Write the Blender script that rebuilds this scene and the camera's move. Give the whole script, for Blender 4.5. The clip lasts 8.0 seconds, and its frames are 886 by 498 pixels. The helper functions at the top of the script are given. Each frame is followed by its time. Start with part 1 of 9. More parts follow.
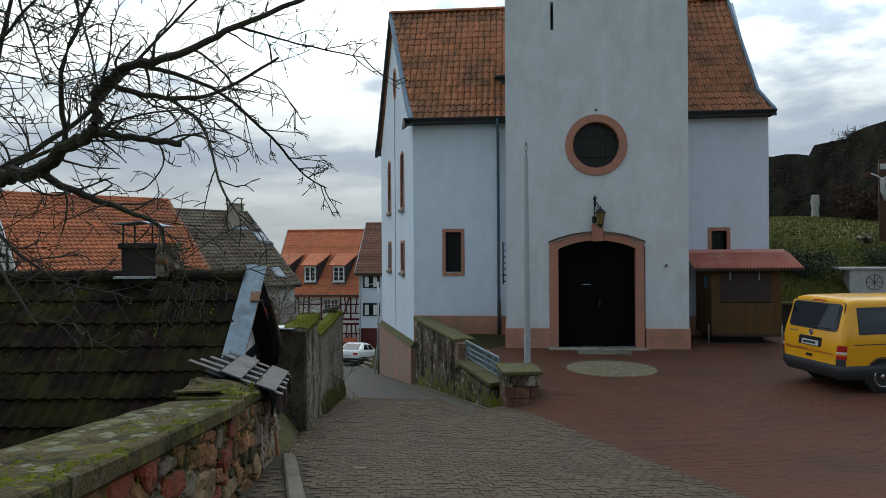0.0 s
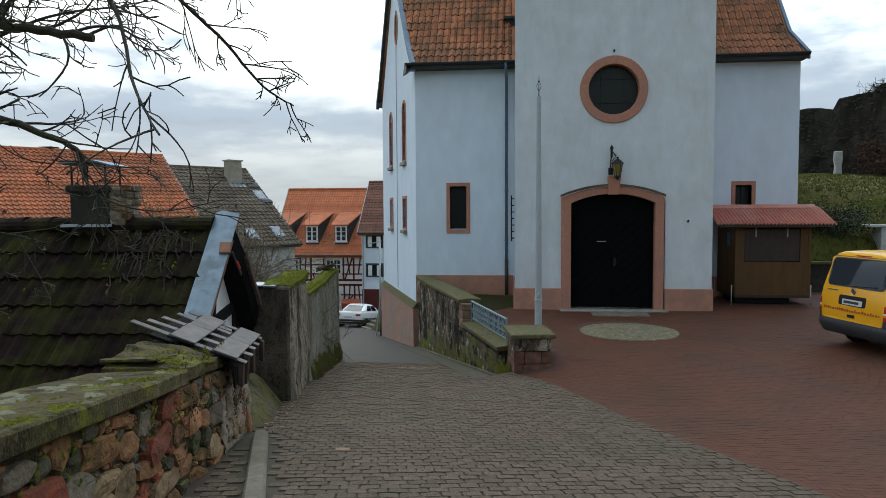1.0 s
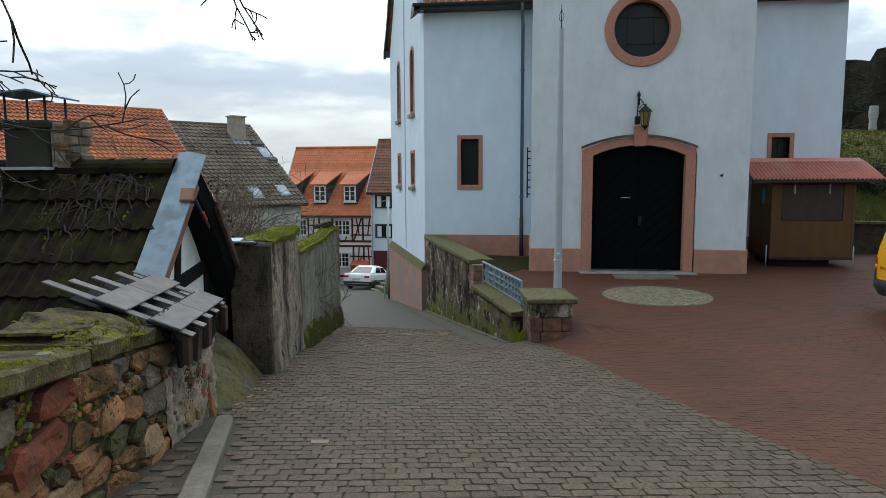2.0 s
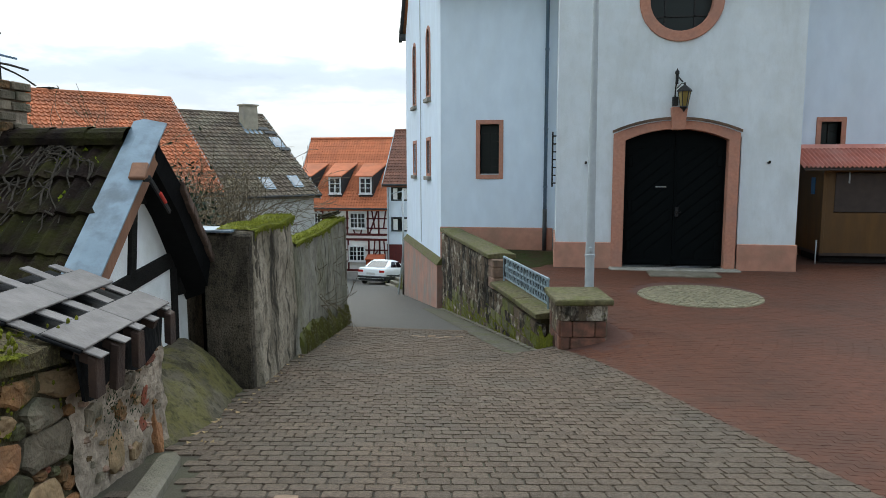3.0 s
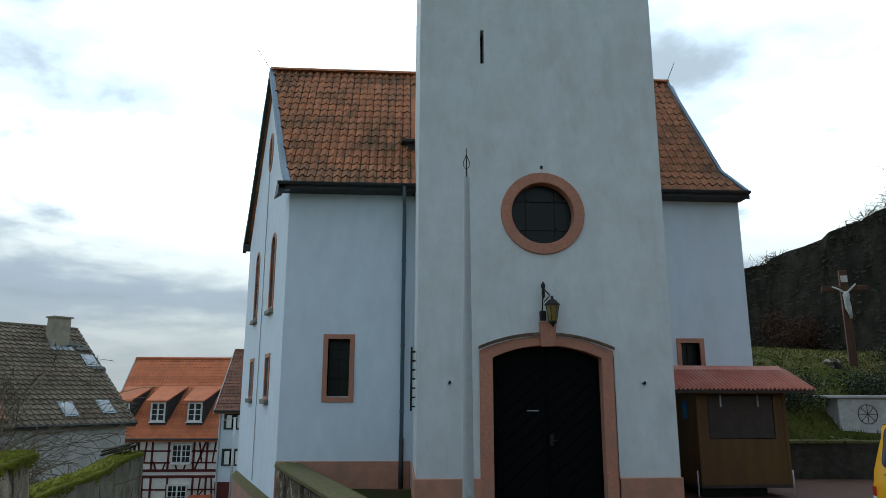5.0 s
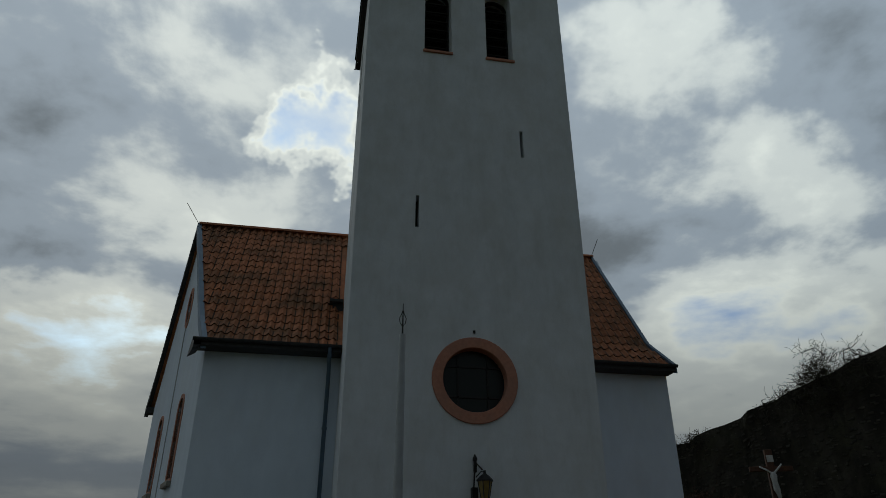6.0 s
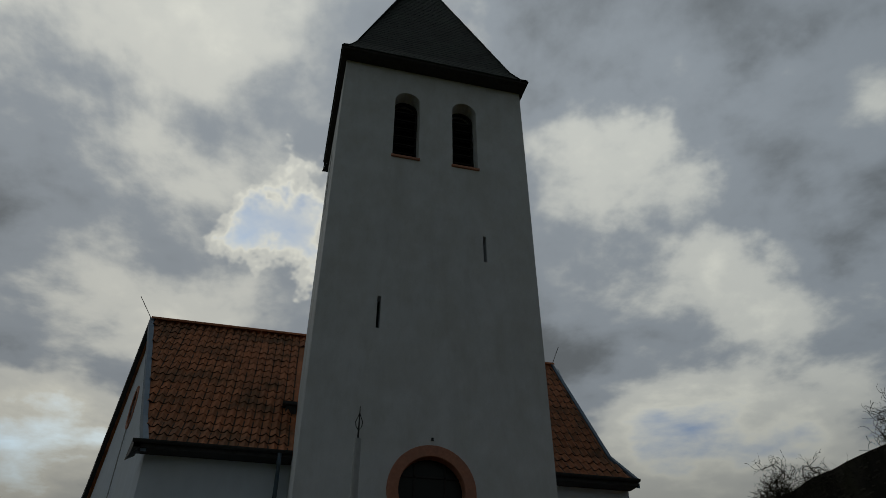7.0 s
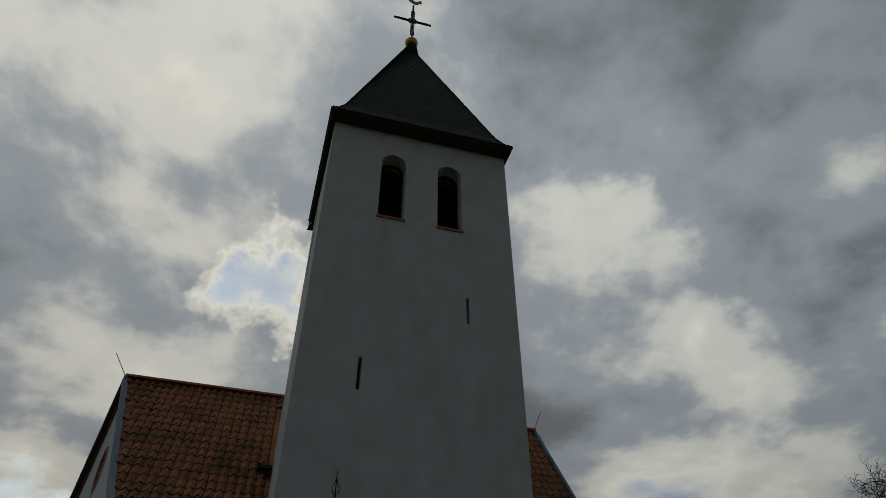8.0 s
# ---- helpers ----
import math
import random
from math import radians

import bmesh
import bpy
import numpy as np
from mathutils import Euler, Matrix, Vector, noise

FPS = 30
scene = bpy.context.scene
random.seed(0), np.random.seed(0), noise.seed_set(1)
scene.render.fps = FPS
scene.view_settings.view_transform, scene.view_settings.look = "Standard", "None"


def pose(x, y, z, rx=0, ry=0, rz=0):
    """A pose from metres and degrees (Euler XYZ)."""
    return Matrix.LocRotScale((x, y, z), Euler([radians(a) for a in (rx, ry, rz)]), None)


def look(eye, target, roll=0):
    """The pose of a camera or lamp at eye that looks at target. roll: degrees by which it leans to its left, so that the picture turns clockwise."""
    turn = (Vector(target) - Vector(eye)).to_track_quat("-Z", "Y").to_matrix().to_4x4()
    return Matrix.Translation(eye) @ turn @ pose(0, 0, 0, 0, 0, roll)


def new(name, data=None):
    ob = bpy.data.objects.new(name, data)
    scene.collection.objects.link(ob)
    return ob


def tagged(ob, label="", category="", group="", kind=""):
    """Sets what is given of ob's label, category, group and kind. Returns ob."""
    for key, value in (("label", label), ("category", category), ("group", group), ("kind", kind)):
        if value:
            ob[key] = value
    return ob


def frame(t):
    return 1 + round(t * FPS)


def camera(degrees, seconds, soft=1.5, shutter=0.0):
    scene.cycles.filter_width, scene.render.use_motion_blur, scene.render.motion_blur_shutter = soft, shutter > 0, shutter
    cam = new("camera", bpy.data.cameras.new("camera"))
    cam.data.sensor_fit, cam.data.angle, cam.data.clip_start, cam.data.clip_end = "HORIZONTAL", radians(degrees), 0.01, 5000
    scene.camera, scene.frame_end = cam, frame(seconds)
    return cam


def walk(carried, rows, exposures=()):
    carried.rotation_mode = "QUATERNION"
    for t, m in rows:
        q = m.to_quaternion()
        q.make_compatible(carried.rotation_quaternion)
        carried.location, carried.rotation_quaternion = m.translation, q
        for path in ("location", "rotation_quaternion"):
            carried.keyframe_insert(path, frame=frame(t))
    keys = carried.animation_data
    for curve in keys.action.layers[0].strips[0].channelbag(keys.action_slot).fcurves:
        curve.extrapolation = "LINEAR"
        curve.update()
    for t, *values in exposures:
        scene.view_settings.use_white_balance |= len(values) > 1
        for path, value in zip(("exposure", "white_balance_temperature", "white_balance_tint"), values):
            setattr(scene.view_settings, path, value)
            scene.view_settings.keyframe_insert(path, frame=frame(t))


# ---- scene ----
cam = camera(66.6, 8.0, soft=0.75)
# seconds, eye, a point two metres ahead, roll
PATH = [
    (0.0, (-2.748, -21.648, 3.191), (-2.946, -19.658, 3.189), -0.37),
    (0.5, (-2.792, -20.903, 3.071), (-2.999, -18.914, 3.010), -0.35),
    (1.0, (-2.822, -20.150, 2.941), (-3.039, -18.165, 2.828), -0.3),
    (1.5, (-2.844, -19.403, 2.826), (-3.078, -17.425, 2.657), -0.3),
    (2.0, (-2.903, -18.655, 2.693), (-3.157, -16.684, 2.470), -0.25),
    (2.2, (-2.926, -18.342, 2.647), (-3.189, -16.374, 2.409), -0.23),
    (3.3, (-3.078, -16.739, 2.434), (-3.393, -14.778, 2.196), -0.10),
    (3.5, (-3.094, -16.462, 2.394), (-3.392, -14.496, 2.185), -0.07),
    (3.7, (-3.128, -16.180, 2.366), (-3.378, -14.202, 2.212), -0.06),
    (4.0, (-3.142, -15.761, 2.325), (-3.310, -13.769, 2.267), 0.02),
    (4.2, (-3.157, -15.515, 2.310), (-3.262, -13.518, 2.341), 0.08),
    (4.5, (-3.194, -15.190, 2.327), (-3.210, -13.197, 2.495), 0.1),
    (4.7, (-3.215, -15.018, 2.345), (-3.181, -13.036, 2.609), 0.1),
    (5.0, (-3.260, -14.752, 2.363), (-3.135, -12.801, 2.784), 0.12),
    (5.2, (-3.285, -14.592, 2.370), (-3.108, -12.671, 2.901), 0.12),
    (6.3, (-3.372, -14.062, 2.389), (-3.012, -12.363, 3.381), 0.0),
    (6.5, (-3.372, -14.029, 2.390), (-2.995, -12.368, 3.437), -0.03),
    (7.0, (-3.358, -14.003, 2.391), (-2.955, -12.423, 3.550), -0.03),
    (7.5, (-3.355, -13.992, 2.393), (-2.940, -12.481, 3.636), 0.0),
    (8.0, (-3.362, -14.000, 2.396), (-2.941, -12.541, 3.697), 0.04),
]
# seconds, stops, kelvin, tint
EXPOSURES = [(0.0, 0.06, 6700, 6), (1.0, 0.38, 6700, 6), (2.0, 0.62, 6750, 6), (3.5, 1.1, 6800, 7), (4.0, 1.13, 6700, 6), (4.5, 0.84, 6550, 4), (5.2, -0.3, 6450, 2), (6.3, -2.2, 7100, 6), (6.5, -2.25, 7200, 7), (8.0, -2.25, 7600, 9)]
walk(cam, [(t, look(eye, aim, roll)) for t, eye, aim, roll in PATH], EXPOSURES)

# ---- world and light ----
SUN_ELEVATION, SUN_ROTATION = radians(20), radians(-12)
world = bpy.data.worlds.new("sky")
scene.world = world
world.use_nodes = True
wn, wl = world.node_tree.nodes, world.node_tree.links
wn.clear()


def wnode(kind, **values):
    n = wn.new(kind)
    for key, value in values.items():
        n.inputs[key].default_value = value
    return n


w_out = wn.new("ShaderNodeOutputWorld")
w_back = wnode("ShaderNodeBackground", Strength=0.1)
w_sky = wn.new("ShaderNodeTexSky")
w_sky.sky_type, w_sky.sun_disc = "NISHITA", False
w_sky.sun_elevation, w_sky.sun_rotation = SUN_ELEVATION, SUN_ROTATION
w_co = wn.new("ShaderNodeTexCoord")
w_sep = wn.new("ShaderNodeSeparateXYZ")
wl.new(w_co.outputs["Generated"], w_sep.inputs[0])


def wmath(op, a, b=None, clamp=False):
    n = wn.new("ShaderNodeMath")
    n.operation, n.use_clamp = op, clamp
    for i, v in enumerate((a, b)):
        if v is None:
            continue
        if isinstance(v, (int, float)):
            n.inputs[i].default_value = v
        else:
            wl.new(v, n.inputs[i])
    return n.outputs[0]


# cloud deck: directions laid onto a flat layer overhead
w_up = wmath("ADD", wmath("MAXIMUM", w_sep.outputs[2], 0.0), 0.16)
w_flat = wn.new("ShaderNodeCombineXYZ")
wl.new(wmath("DIVIDE", w_sep.outputs[0], w_up), w_flat.inputs[0])
wl.new(wmath("DIVIDE", w_sep.outputs[1], w_up), w_flat.inputs[1])
w_big = wnode("ShaderNodeTexNoise", Scale=0.8, Detail=9.0, Roughness=0.5, Distortion=0.0)
w_small = wnode("ShaderNodeTexNoise", Scale=2.3, Detail=8.0, Roughness=0.55, Distortion=0.12)
for n in (w_big, w_small):
    wl.new(w_flat.outputs[0], n.inputs["Vector"])


# ragged edges for the banks of cloud
w_torn = wnode("ShaderNodeTexNoise", Scale=5.0, Detail=5.0, Roughness=0.6)
wl.new(w_co.outputs["Generated"], w_torn.inputs["Vector"])
w_shift = wn.new("ShaderNodeVectorMath")
w_shift.operation = "MULTIPLY_ADD"
w_shift.inputs[1].default_value, w_shift.inputs[2].default_value = (0.34, 0.34, 0.34), (-0.17, -0.17, -0.17)
wl.new(w_torn.outputs["Color"], w_shift.inputs[0])
w_moved = wn.new("ShaderNodeVectorMath")
w_moved.operation = "ADD"
wl.new(w_co.outputs["Generated"], w_moved.inputs[0])
wl.new(w_shift.outputs[0], w_moved.inputs[1])
w_ragged = wn.new("ShaderNodeVectorMath")
w_ragged.operation = "NORMALIZE"
wl.new(w_moved.outputs[0], w_ragged.inputs[0])


def wbank(way, inner, outer, amount):
    """A bank of thicker (or, below zero, thinner) cloud around one direction of the sky."""
    d = wn.new("ShaderNodeVectorMath")
    d.operation = "DOT_PRODUCT"
    d.inputs[1].default_value = Vector(way).normalized()
    wl.new(w_ragged.outputs[0], d.inputs[0])
    r = wn.new("ShaderNodeMapRange")
    r.interpolation_type = "SMOOTHSTEP"
    r.inputs[1].default_value, r.inputs[2].default_value = outer, inner
    r.inputs[3].default_value, r.inputs[4].default_value = 0.0, amount
    wl.new(d.outputs["Value"], r.inputs[0])
    return r.outputs[0]


w_thick = wmath("ADD", wmath("ADD", wmath("MULTIPLY", w_big.outputs[0], 0.48), wmath("MULTIPLY", w_small.outputs[0], 0.38)), 0.078)
BANKS = [((0.53, 0.34, 0.78), 0.985, 0.88, 0.09), ((0.571, 0.663, 0.484), 0.996, 0.98, 0.03),
         ((0.435, 0.672, 0.599), 0.9995, 0.98, -0.05), ((0.62, 0.55, 0.56), 0.998, 0.97, -0.06), ((0.604, 0.712, 0.358), 0.999, 0.97, -0.045),
         ((-0.29, 0.905, 0.321), 0.997, 0.965, -0.035), ((-0.016, 0.81, 0.586), 0.9996, 0.996, -0.15), ((-0.36, 0.77, 0.52), 0.99, 0.95, 0.018),
         ((-0.338, 0.917, 0.213), 0.9985, 0.982, -0.035)]
for way, inner, outer, amount in BANKS:
    w_thick = wmath("ADD", w_thick, wbank(way, inner, outer, amount))
# the flat grey-blue bank low over the houses
w_bank = wmath("MULTIPLY", wmath("SUBTRACT", 1.0, wmath("DIVIDE", wmath("ABSOLUTE", wmath("SUBTRACT", w_sep.outputs[2], 0.125)), 0.05), True), 0.045)
w_lower = wn.new("ShaderNodeMapRange")
w_lower.interpolation_type = "SMOOTHSTEP"
w_lower.inputs[1].default_value, w_lower.inputs[2].default_value = 0.13, 0.32
w_lower.inputs[3].default_value, w_lower.inputs[4].default_value = 0.74, 0.0
wl.new(w_sep.outputs[2], w_lower.inputs[0])
# softer, paler cloud low down
w_thick = wmath("ADD", wmath("ADD", w_thick, wmath("MULTIPLY", wmath("SUBTRACT", 0.468, w_thick), w_lower.outputs[0])), w_bank)
# cover: where the blue shows through; tone: from grey undersides to bright thin cloud
w_cover = wn.new("ShaderNodeMapRange")
w_cover.inputs[1].default_value, w_cover.inputs[2].default_value = 0.315, 0.415
wl.new(w_thick, w_cover.inputs[0])
w_tone = wn.new("ShaderNodeValToRGB")
w_tone.color_ramp.interpolation = "EASE"
w_tone.color_ramp.elements[0].position, w_tone.color_ramp.elements[0].color = 0.40, (11.9, 11.7, 10.8, 1)
w_tone.color_ramp.elements[1].position, w_tone.color_ramp.elements[1].color = 0.60, (2.2, 2.4, 2.65, 1)
for at, tone in ((0.455, (9.3, 9.3, 8.95, 1)), (0.515, (4.4, 4.85, 5.5, 1))):
    w_tone.color_ramp.elements.new(at).color = tone
wl.new(w_thick, w_tone.inputs[0])
w_mix = wn.new("ShaderNodeMix")
w_mix.data_type = "RGBA"
wl.new(w_cover.outputs[0], w_mix.inputs[0])
w_blue = wn.new("ShaderNodeVectorMath")
w_blue.operation = "MULTIPLY"
w_blue.inputs[1].default_value = (0.72, 1.08, 1.6)
wl.new(w_sky.outputs[0], w_blue.inputs[0])
wl.new(w_blue.outputs[0], w_mix.inputs[6])
wl.new(w_tone.outputs[0], w_mix.inputs[7])
# the clear bright strip between the cloud deck and the horizon
w_low = wn.new("ShaderNodeMapRange")
w_low.interpolation_type = "SMOOTHSTEP"
w_low.inputs[1].default_value, w_low.inputs[2].default_value = 0.02, 0.16
w_low.inputs[3].default_value, w_low.inputs[4].default_value = 0.85, 0.0
wl.new(w_sep.outputs[2], w_low.inputs[0])
w_mix2 = wn.new("ShaderNodeMix")
w_mix2.data_type = "RGBA"
w_mix2.inputs[7].default_value = (5.2, 5.25, 5.2, 1)
wl.new(w_low.outputs[0], w_mix2.inputs[0])
wl.new(w_mix.outputs[2], w_mix2.inputs[6])
# thinner cloud and open sky away from the heavy deck ahead
w_sunward = wn.new("ShaderNodeVectorMath")
w_sunward.operation = "DOT_PRODUCT"
w_sunward.inputs[1].default_value = (-0.40, 0.87, 0.28)
wl.new(w_co.outputs["Generated"], w_sunward.inputs[0])
w_glow = wn.new("ShaderNodeMapRange")
w_glow.interpolation_type = "SMOOTHSTEP"
w_glow.inputs[1].default_value, w_glow.inputs[2].default_value = -0.8, 1.0
w_glow.inputs[3].default_value, w_glow.inputs[4].default_value = 1.02, 1.18
wl.new(w_sunward.outputs["Value"], w_glow.inputs[0])
w_scale = wn.new("ShaderNodeVectorMath")
w_scale.operation = "SCALE"
# bluer daylight from the open sky behind, warmer towards the low sun
w_hue = wn.new("ShaderNodeMix")
w_hue.data_type = "RGBA"
w_hue.inputs[6].default_value, w_hue.inputs[7].default_value = (0.84, 1.0, 1.17, 1), (0.93, 1.0, 1.085, 1)
wl.new(wmath("MULTIPLY", wmath("ADD", w_sunward.outputs["Value"], 1.0), 0.5), w_hue.inputs[0])
w_tint = wn.new("ShaderNodeVectorMath")
w_tint.operation = "MULTIPLY"
wl.new(w_mix2.outputs[2], w_tint.inputs[0])
wl.new(w_hue.outputs[2], w_tint.inputs[1])
wl.new(w_tint.outputs[0], w_scale.inputs[0])
# an overcast sky is brighter overhead than low down
# and brightest high up on the sun's side
w_high = wn.new("ShaderNodeMapRange")
w_high.interpolation_type = "SMOOTHSTEP"
w_high.inputs[1].default_value, w_high.inputs[2].default_value = 0.16, 0.42
wl.new(w_sep.outputs[2], w_high.inputs[0])
w_side = wn.new("ShaderNodeMapRange")
w_side.inputs[1].default_value, w_side.inputs[2].default_value = -0.6, 0.5
w_side.inputs[3].default_value, w_side.inputs[4].default_value = -0.55, 0.9
wl.new(w_sep.outputs[1], w_side.inputs[0])
w_over = wmath("ADD", wmath("MULTIPLY", wmath("MAXIMUM", w_sep.outputs[2], 0.0), 0.85), 0.71)
w_rear = wn.new("ShaderNodeMapRange")
w_rear.interpolation_type = "SMOOTHSTEP"
w_rear.inputs[1].default_value, w_rear.inputs[2].default_value = 0.1, -0.6
w_rear.inputs[3].default_value, w_rear.inputs[4].default_value = 1.0, 1.25
wl.new(w_sep.outputs[1], w_rear.inputs[0])
w_over = wmath("MULTIPLY", w_over, w_rear.outputs[0])
w_over = wmath("MULTIPLY", w_over, wmath("ADD", wmath("MULTIPLY", w_high.outputs[0], w_side.outputs[0]), 1.0))
wl.new(wmath("MULTIPLY", w_glow.outputs[0], w_over), w_scale.inputs["Scale"])
wl.new(w_scale.outputs[0], w_back.inputs[0])
wl.new(w_back.outputs[0], w_out.inputs[0])

sun = new("sun", bpy.data.lights.new("sun", "SUN"))
sun.data.energy, sun.data.angle, sun.data.color = 0.5, radians(25), (1.0, 0.97, 0.93)
sun.matrix_world = look((-10, 48, 18), (0, 0, 0))


# ---- materials ----
def material(name, colours, scale=8.0, rough=0.85, bump=0.15, bump_scale=60.0, stain=None, stain_scale=1.2,
             stain_amount=0.5, metal=0.0, per_object=0.0, per_island=0.0, stretch=(1, 1, 1), specular=0.35):
    """Two colours mixed by fine noise, a third (stain) by coarse noise, relief from a finer noise."""
    m = bpy.data.materials.new(name)
    m.use_nodes = True
    n, l = m.node_tree.nodes, m.node_tree.links
    bsdf = n["Principled BSDF"]
    bsdf.inputs["Roughness"].default_value = rough
    bsdf.inputs["Metallic"].default_value = metal
    bsdf.inputs["Specular IOR Level"].default_value = specular
    co = n.new("ShaderNodeNewGeometry")
    mp = n.new("ShaderNodeMapping")
    mp.inputs["Scale"].default_value = stretch
    l.new(co.outputs["Position"], mp.inputs[0])
    fine = n.new("ShaderNodeTexNoise")
    fine.inputs["Scale"].default_value, fine.inputs["Detail"].default_value = scale, 6
    l.new(mp.outputs[0], fine.inputs["Vector"])
    mix = n.new("ShaderNodeMix")
    mix.data_type = "RGBA"
    mix.inputs[6].default_value, mix.inputs[7].default_value = (*colours[0], 1), (*colours[1], 1)
    ramp = n.new("ShaderNodeMapRange")
    ramp.inputs[1].default_value, ramp.inputs[2].default_value = 0.32, 0.68
    l.new(fine.outputs[0], ramp.inputs[0])
    l.new(ramp.outputs[0], mix.inputs[0])
    colour = mix.outputs[2]
    if stain:
        coarse = n.new("ShaderNodeTexNoise")
        coarse.inputs["Scale"].default_value, coarse.inputs["Detail"].default_value = stain_scale, 5
        coarse.inputs["Roughness"].default_value = 0.62
        l.new(mp.outputs[0], coarse.inputs["Vector"])
        lim = n.new("ShaderNodeMapRange")
        lim.inputs[1].default_value, lim.inputs[2].default_value = 0.44, 0.66
        lim.inputs[4].default_value = stain_amount
        l.new(coarse.outputs[0], lim.inputs[0])
        mix2 = n.new("ShaderNodeMix")
        mix2.data_type = "RGBA"
        mix2.inputs[7].default_value = (*stain, 1)
        l.new(lim.outputs[0], mix2.inputs[0])
        l.new(colour, mix2.inputs[6])
        colour = mix2.outputs[2]
    for amount, kind, out in ((per_object, "ShaderNodeObjectInfo", "Random"), (per_island, "ShaderNodeNewGeometry", "Random Per Island")):
        if amount:
            rnd = n.new(kind)
            span = n.new("ShaderNodeMapRange")
            span.inputs[3].default_value, span.inputs[4].default_value = 1 - amount, 1 + amount
            l.new(rnd.outputs[out], span.inputs[0])
            hsv = n.new("ShaderNodeHueSaturation")
            l.new(span.outputs[0], hsv.inputs["Value"])
            l.new(colour, hsv.inputs["Color"])
            colour = hsv.outputs[0]
    l.new(colour, bsdf.inputs["Base Color"])
    if bump:
        relief = n.new("ShaderNodeTexNoise")
        relief.inputs["Scale"].default_value, relief.inputs["Detail"].default_value = bump_scale, 4
        l.new(mp.outputs[0], relief.inputs["Vector"])
        bn = n.new("ShaderNodeBump")
        bn.inputs["Strength"].default_value, bn.inputs["Distance"].default_value = bump, 0.02
        l.new(relief.outputs[0], bn.inputs["Height"])
        l.new(bn.outputs[0], bsdf.inputs["Normal"])
    return m


def streaked(name, pale, grey, streak, moss, amount=0.85, layers=None, bump=1.0):
    """Rough rendered wall: coarse grit, blotches, dark runs of water down it, some moss."""
    m = material(name, (pale, grey), 2.6, 0.95, bump, 55, moss, 1.1, 0.6, stretch=(1, 1, 0.75), specular=0.15)
    n, l = m.node_tree.nodes, m.node_tree.links
    bsdf = n["Principled BSDF"]
    base = bsdf.inputs["Base Color"].links[0].from_socket
    co = n.new("ShaderNodeNewGeometry")
    for scale, stretch, lo, hi, colour, amt in layers or ((2.0, (1, 1, 0.4), 0.5, 0.64, streak, 0.75), (5.0, (1, 1, 0.3), 0.56, 0.68, streak, amount), (11.0, (1, 1, 0.8), 0.5, 0.66, streak, 0.6), (40.0, (1, 1, 1), 0.5, 0.64, streak, 0.7), (30.0, (1, 1, 1), 0.6, 0.72, tuple(c * 1.5 for c in pale), 0.5)):
        mp = n.new("ShaderNodeMapping")
        mp.inputs["Scale"].default_value = stretch
        l.new(co.outputs["Position"], mp.inputs[0])
        t = n.new("ShaderNodeTexNoise")
        t.inputs["Scale"].default_value, t.inputs["Detail"].default_value, t.inputs["Roughness"].default_value = scale, 6, 0.65
        l.new(mp.outputs[0], t.inputs["Vector"])
        lim = n.new("ShaderNodeMapRange")
        lim.inputs[1].default_value, lim.inputs[2].default_value, lim.inputs[4].default_value = lo, hi, amt
        l.new(t.outputs[0], lim.inputs[0])
        mix = n.new("ShaderNodeMix")
        mix.data_type = "RGBA"
        mix.inputs[7].default_value = (*colour, 1)
        l.new(lim.outputs[0], mix.inputs[0])
        l.new(base, mix.inputs[6])
        base = mix.outputs[2]
    l.new(base, bsdf.inputs["Base Color"])
    return m


def glass(name, tint=(0.02, 0.025, 0.03), rough=0.08):
    m = bpy.data.materials.new(name)
    m.use_nodes = True
    b = m.node_tree.nodes["Principled BSDF"]
    b.inputs["Base Color"].default_value = (*tint, 1)
    b.inputs["Roughness"].default_value = rough
    b.inputs["Specular IOR Level"].default_value = 0.45
    return m


M = {}
M["render"] = material("white_render", ((0.71, 0.80, 0.90), (0.66, 0.745, 0.845)), 3, 0.9, 0.10, 90, (0.59, 0.64, 0.67), 0.6, 0.3, stretch=(1, 1, 0.5))
M["render_tower"] = streaked("grey_white_render", (0.685, 0.73, 0.765), (0.625, 0.67, 0.70), (0.4, 0.42, 0.4), (0.55, 0.575, 0.57), layers=((1.3, (1, 1, 0.22), 0.5, 0.7, (0.40, 0.42, 0.41), 0.3), (6.5, (1, 1, 0.4), 0.5, 0.74, (0.42, 0.44, 0.43), 0.2), (22.0, (1, 1, 0.8), 0.55, 0.75, (0.42, 0.43, 0.41), 0.18)), bump=0.2)
M["pink"] = material("pink_sandstone", ((0.50, 0.235, 0.16), (0.41, 0.185, 0.125)), 14, 0.85, 0.25, 70, (0.33, 0.19, 0.15), 2.0, 0.5)
M["pink_paint"] = material("pink_plinth_render", ((0.52, 0.26, 0.185), (0.44, 0.215, 0.15)), 5, 0.9, 0.3, 60, (0.31, 0.19, 0.135), 1.4, 0.6)
M["pink_old"] = material("weathered_pink_render", ((0.45, 0.24, 0.18), (0.34, 0.19, 0.145)), 5, 0.92, 0.8, 30, (0.25, 0.235, 0.205), 1.8, 0.9, stretch=(1, 1, 0.5))
M["door"] = material("black_door_paint", ((0.0022, 0.0034, 0.0037), (0.0038, 0.005, 0.0054)), 20, 0.7, 0.1, 50, specular=0.05)
M["iron"] = material("black_iron", ((0.02, 0.02, 0.022), (0.035, 0.033, 0.03)), 30, 0.5, 0.2, 80, metal=0.6)
M["zinc"] = material("blue_grey_zinc", ((0.125, 0.19, 0.265), (0.165, 0.235, 0.315)), 6, 0.62, 0.05, 40, (0.13, 0.155, 0.175), 3, 0.4, metal=0.3)
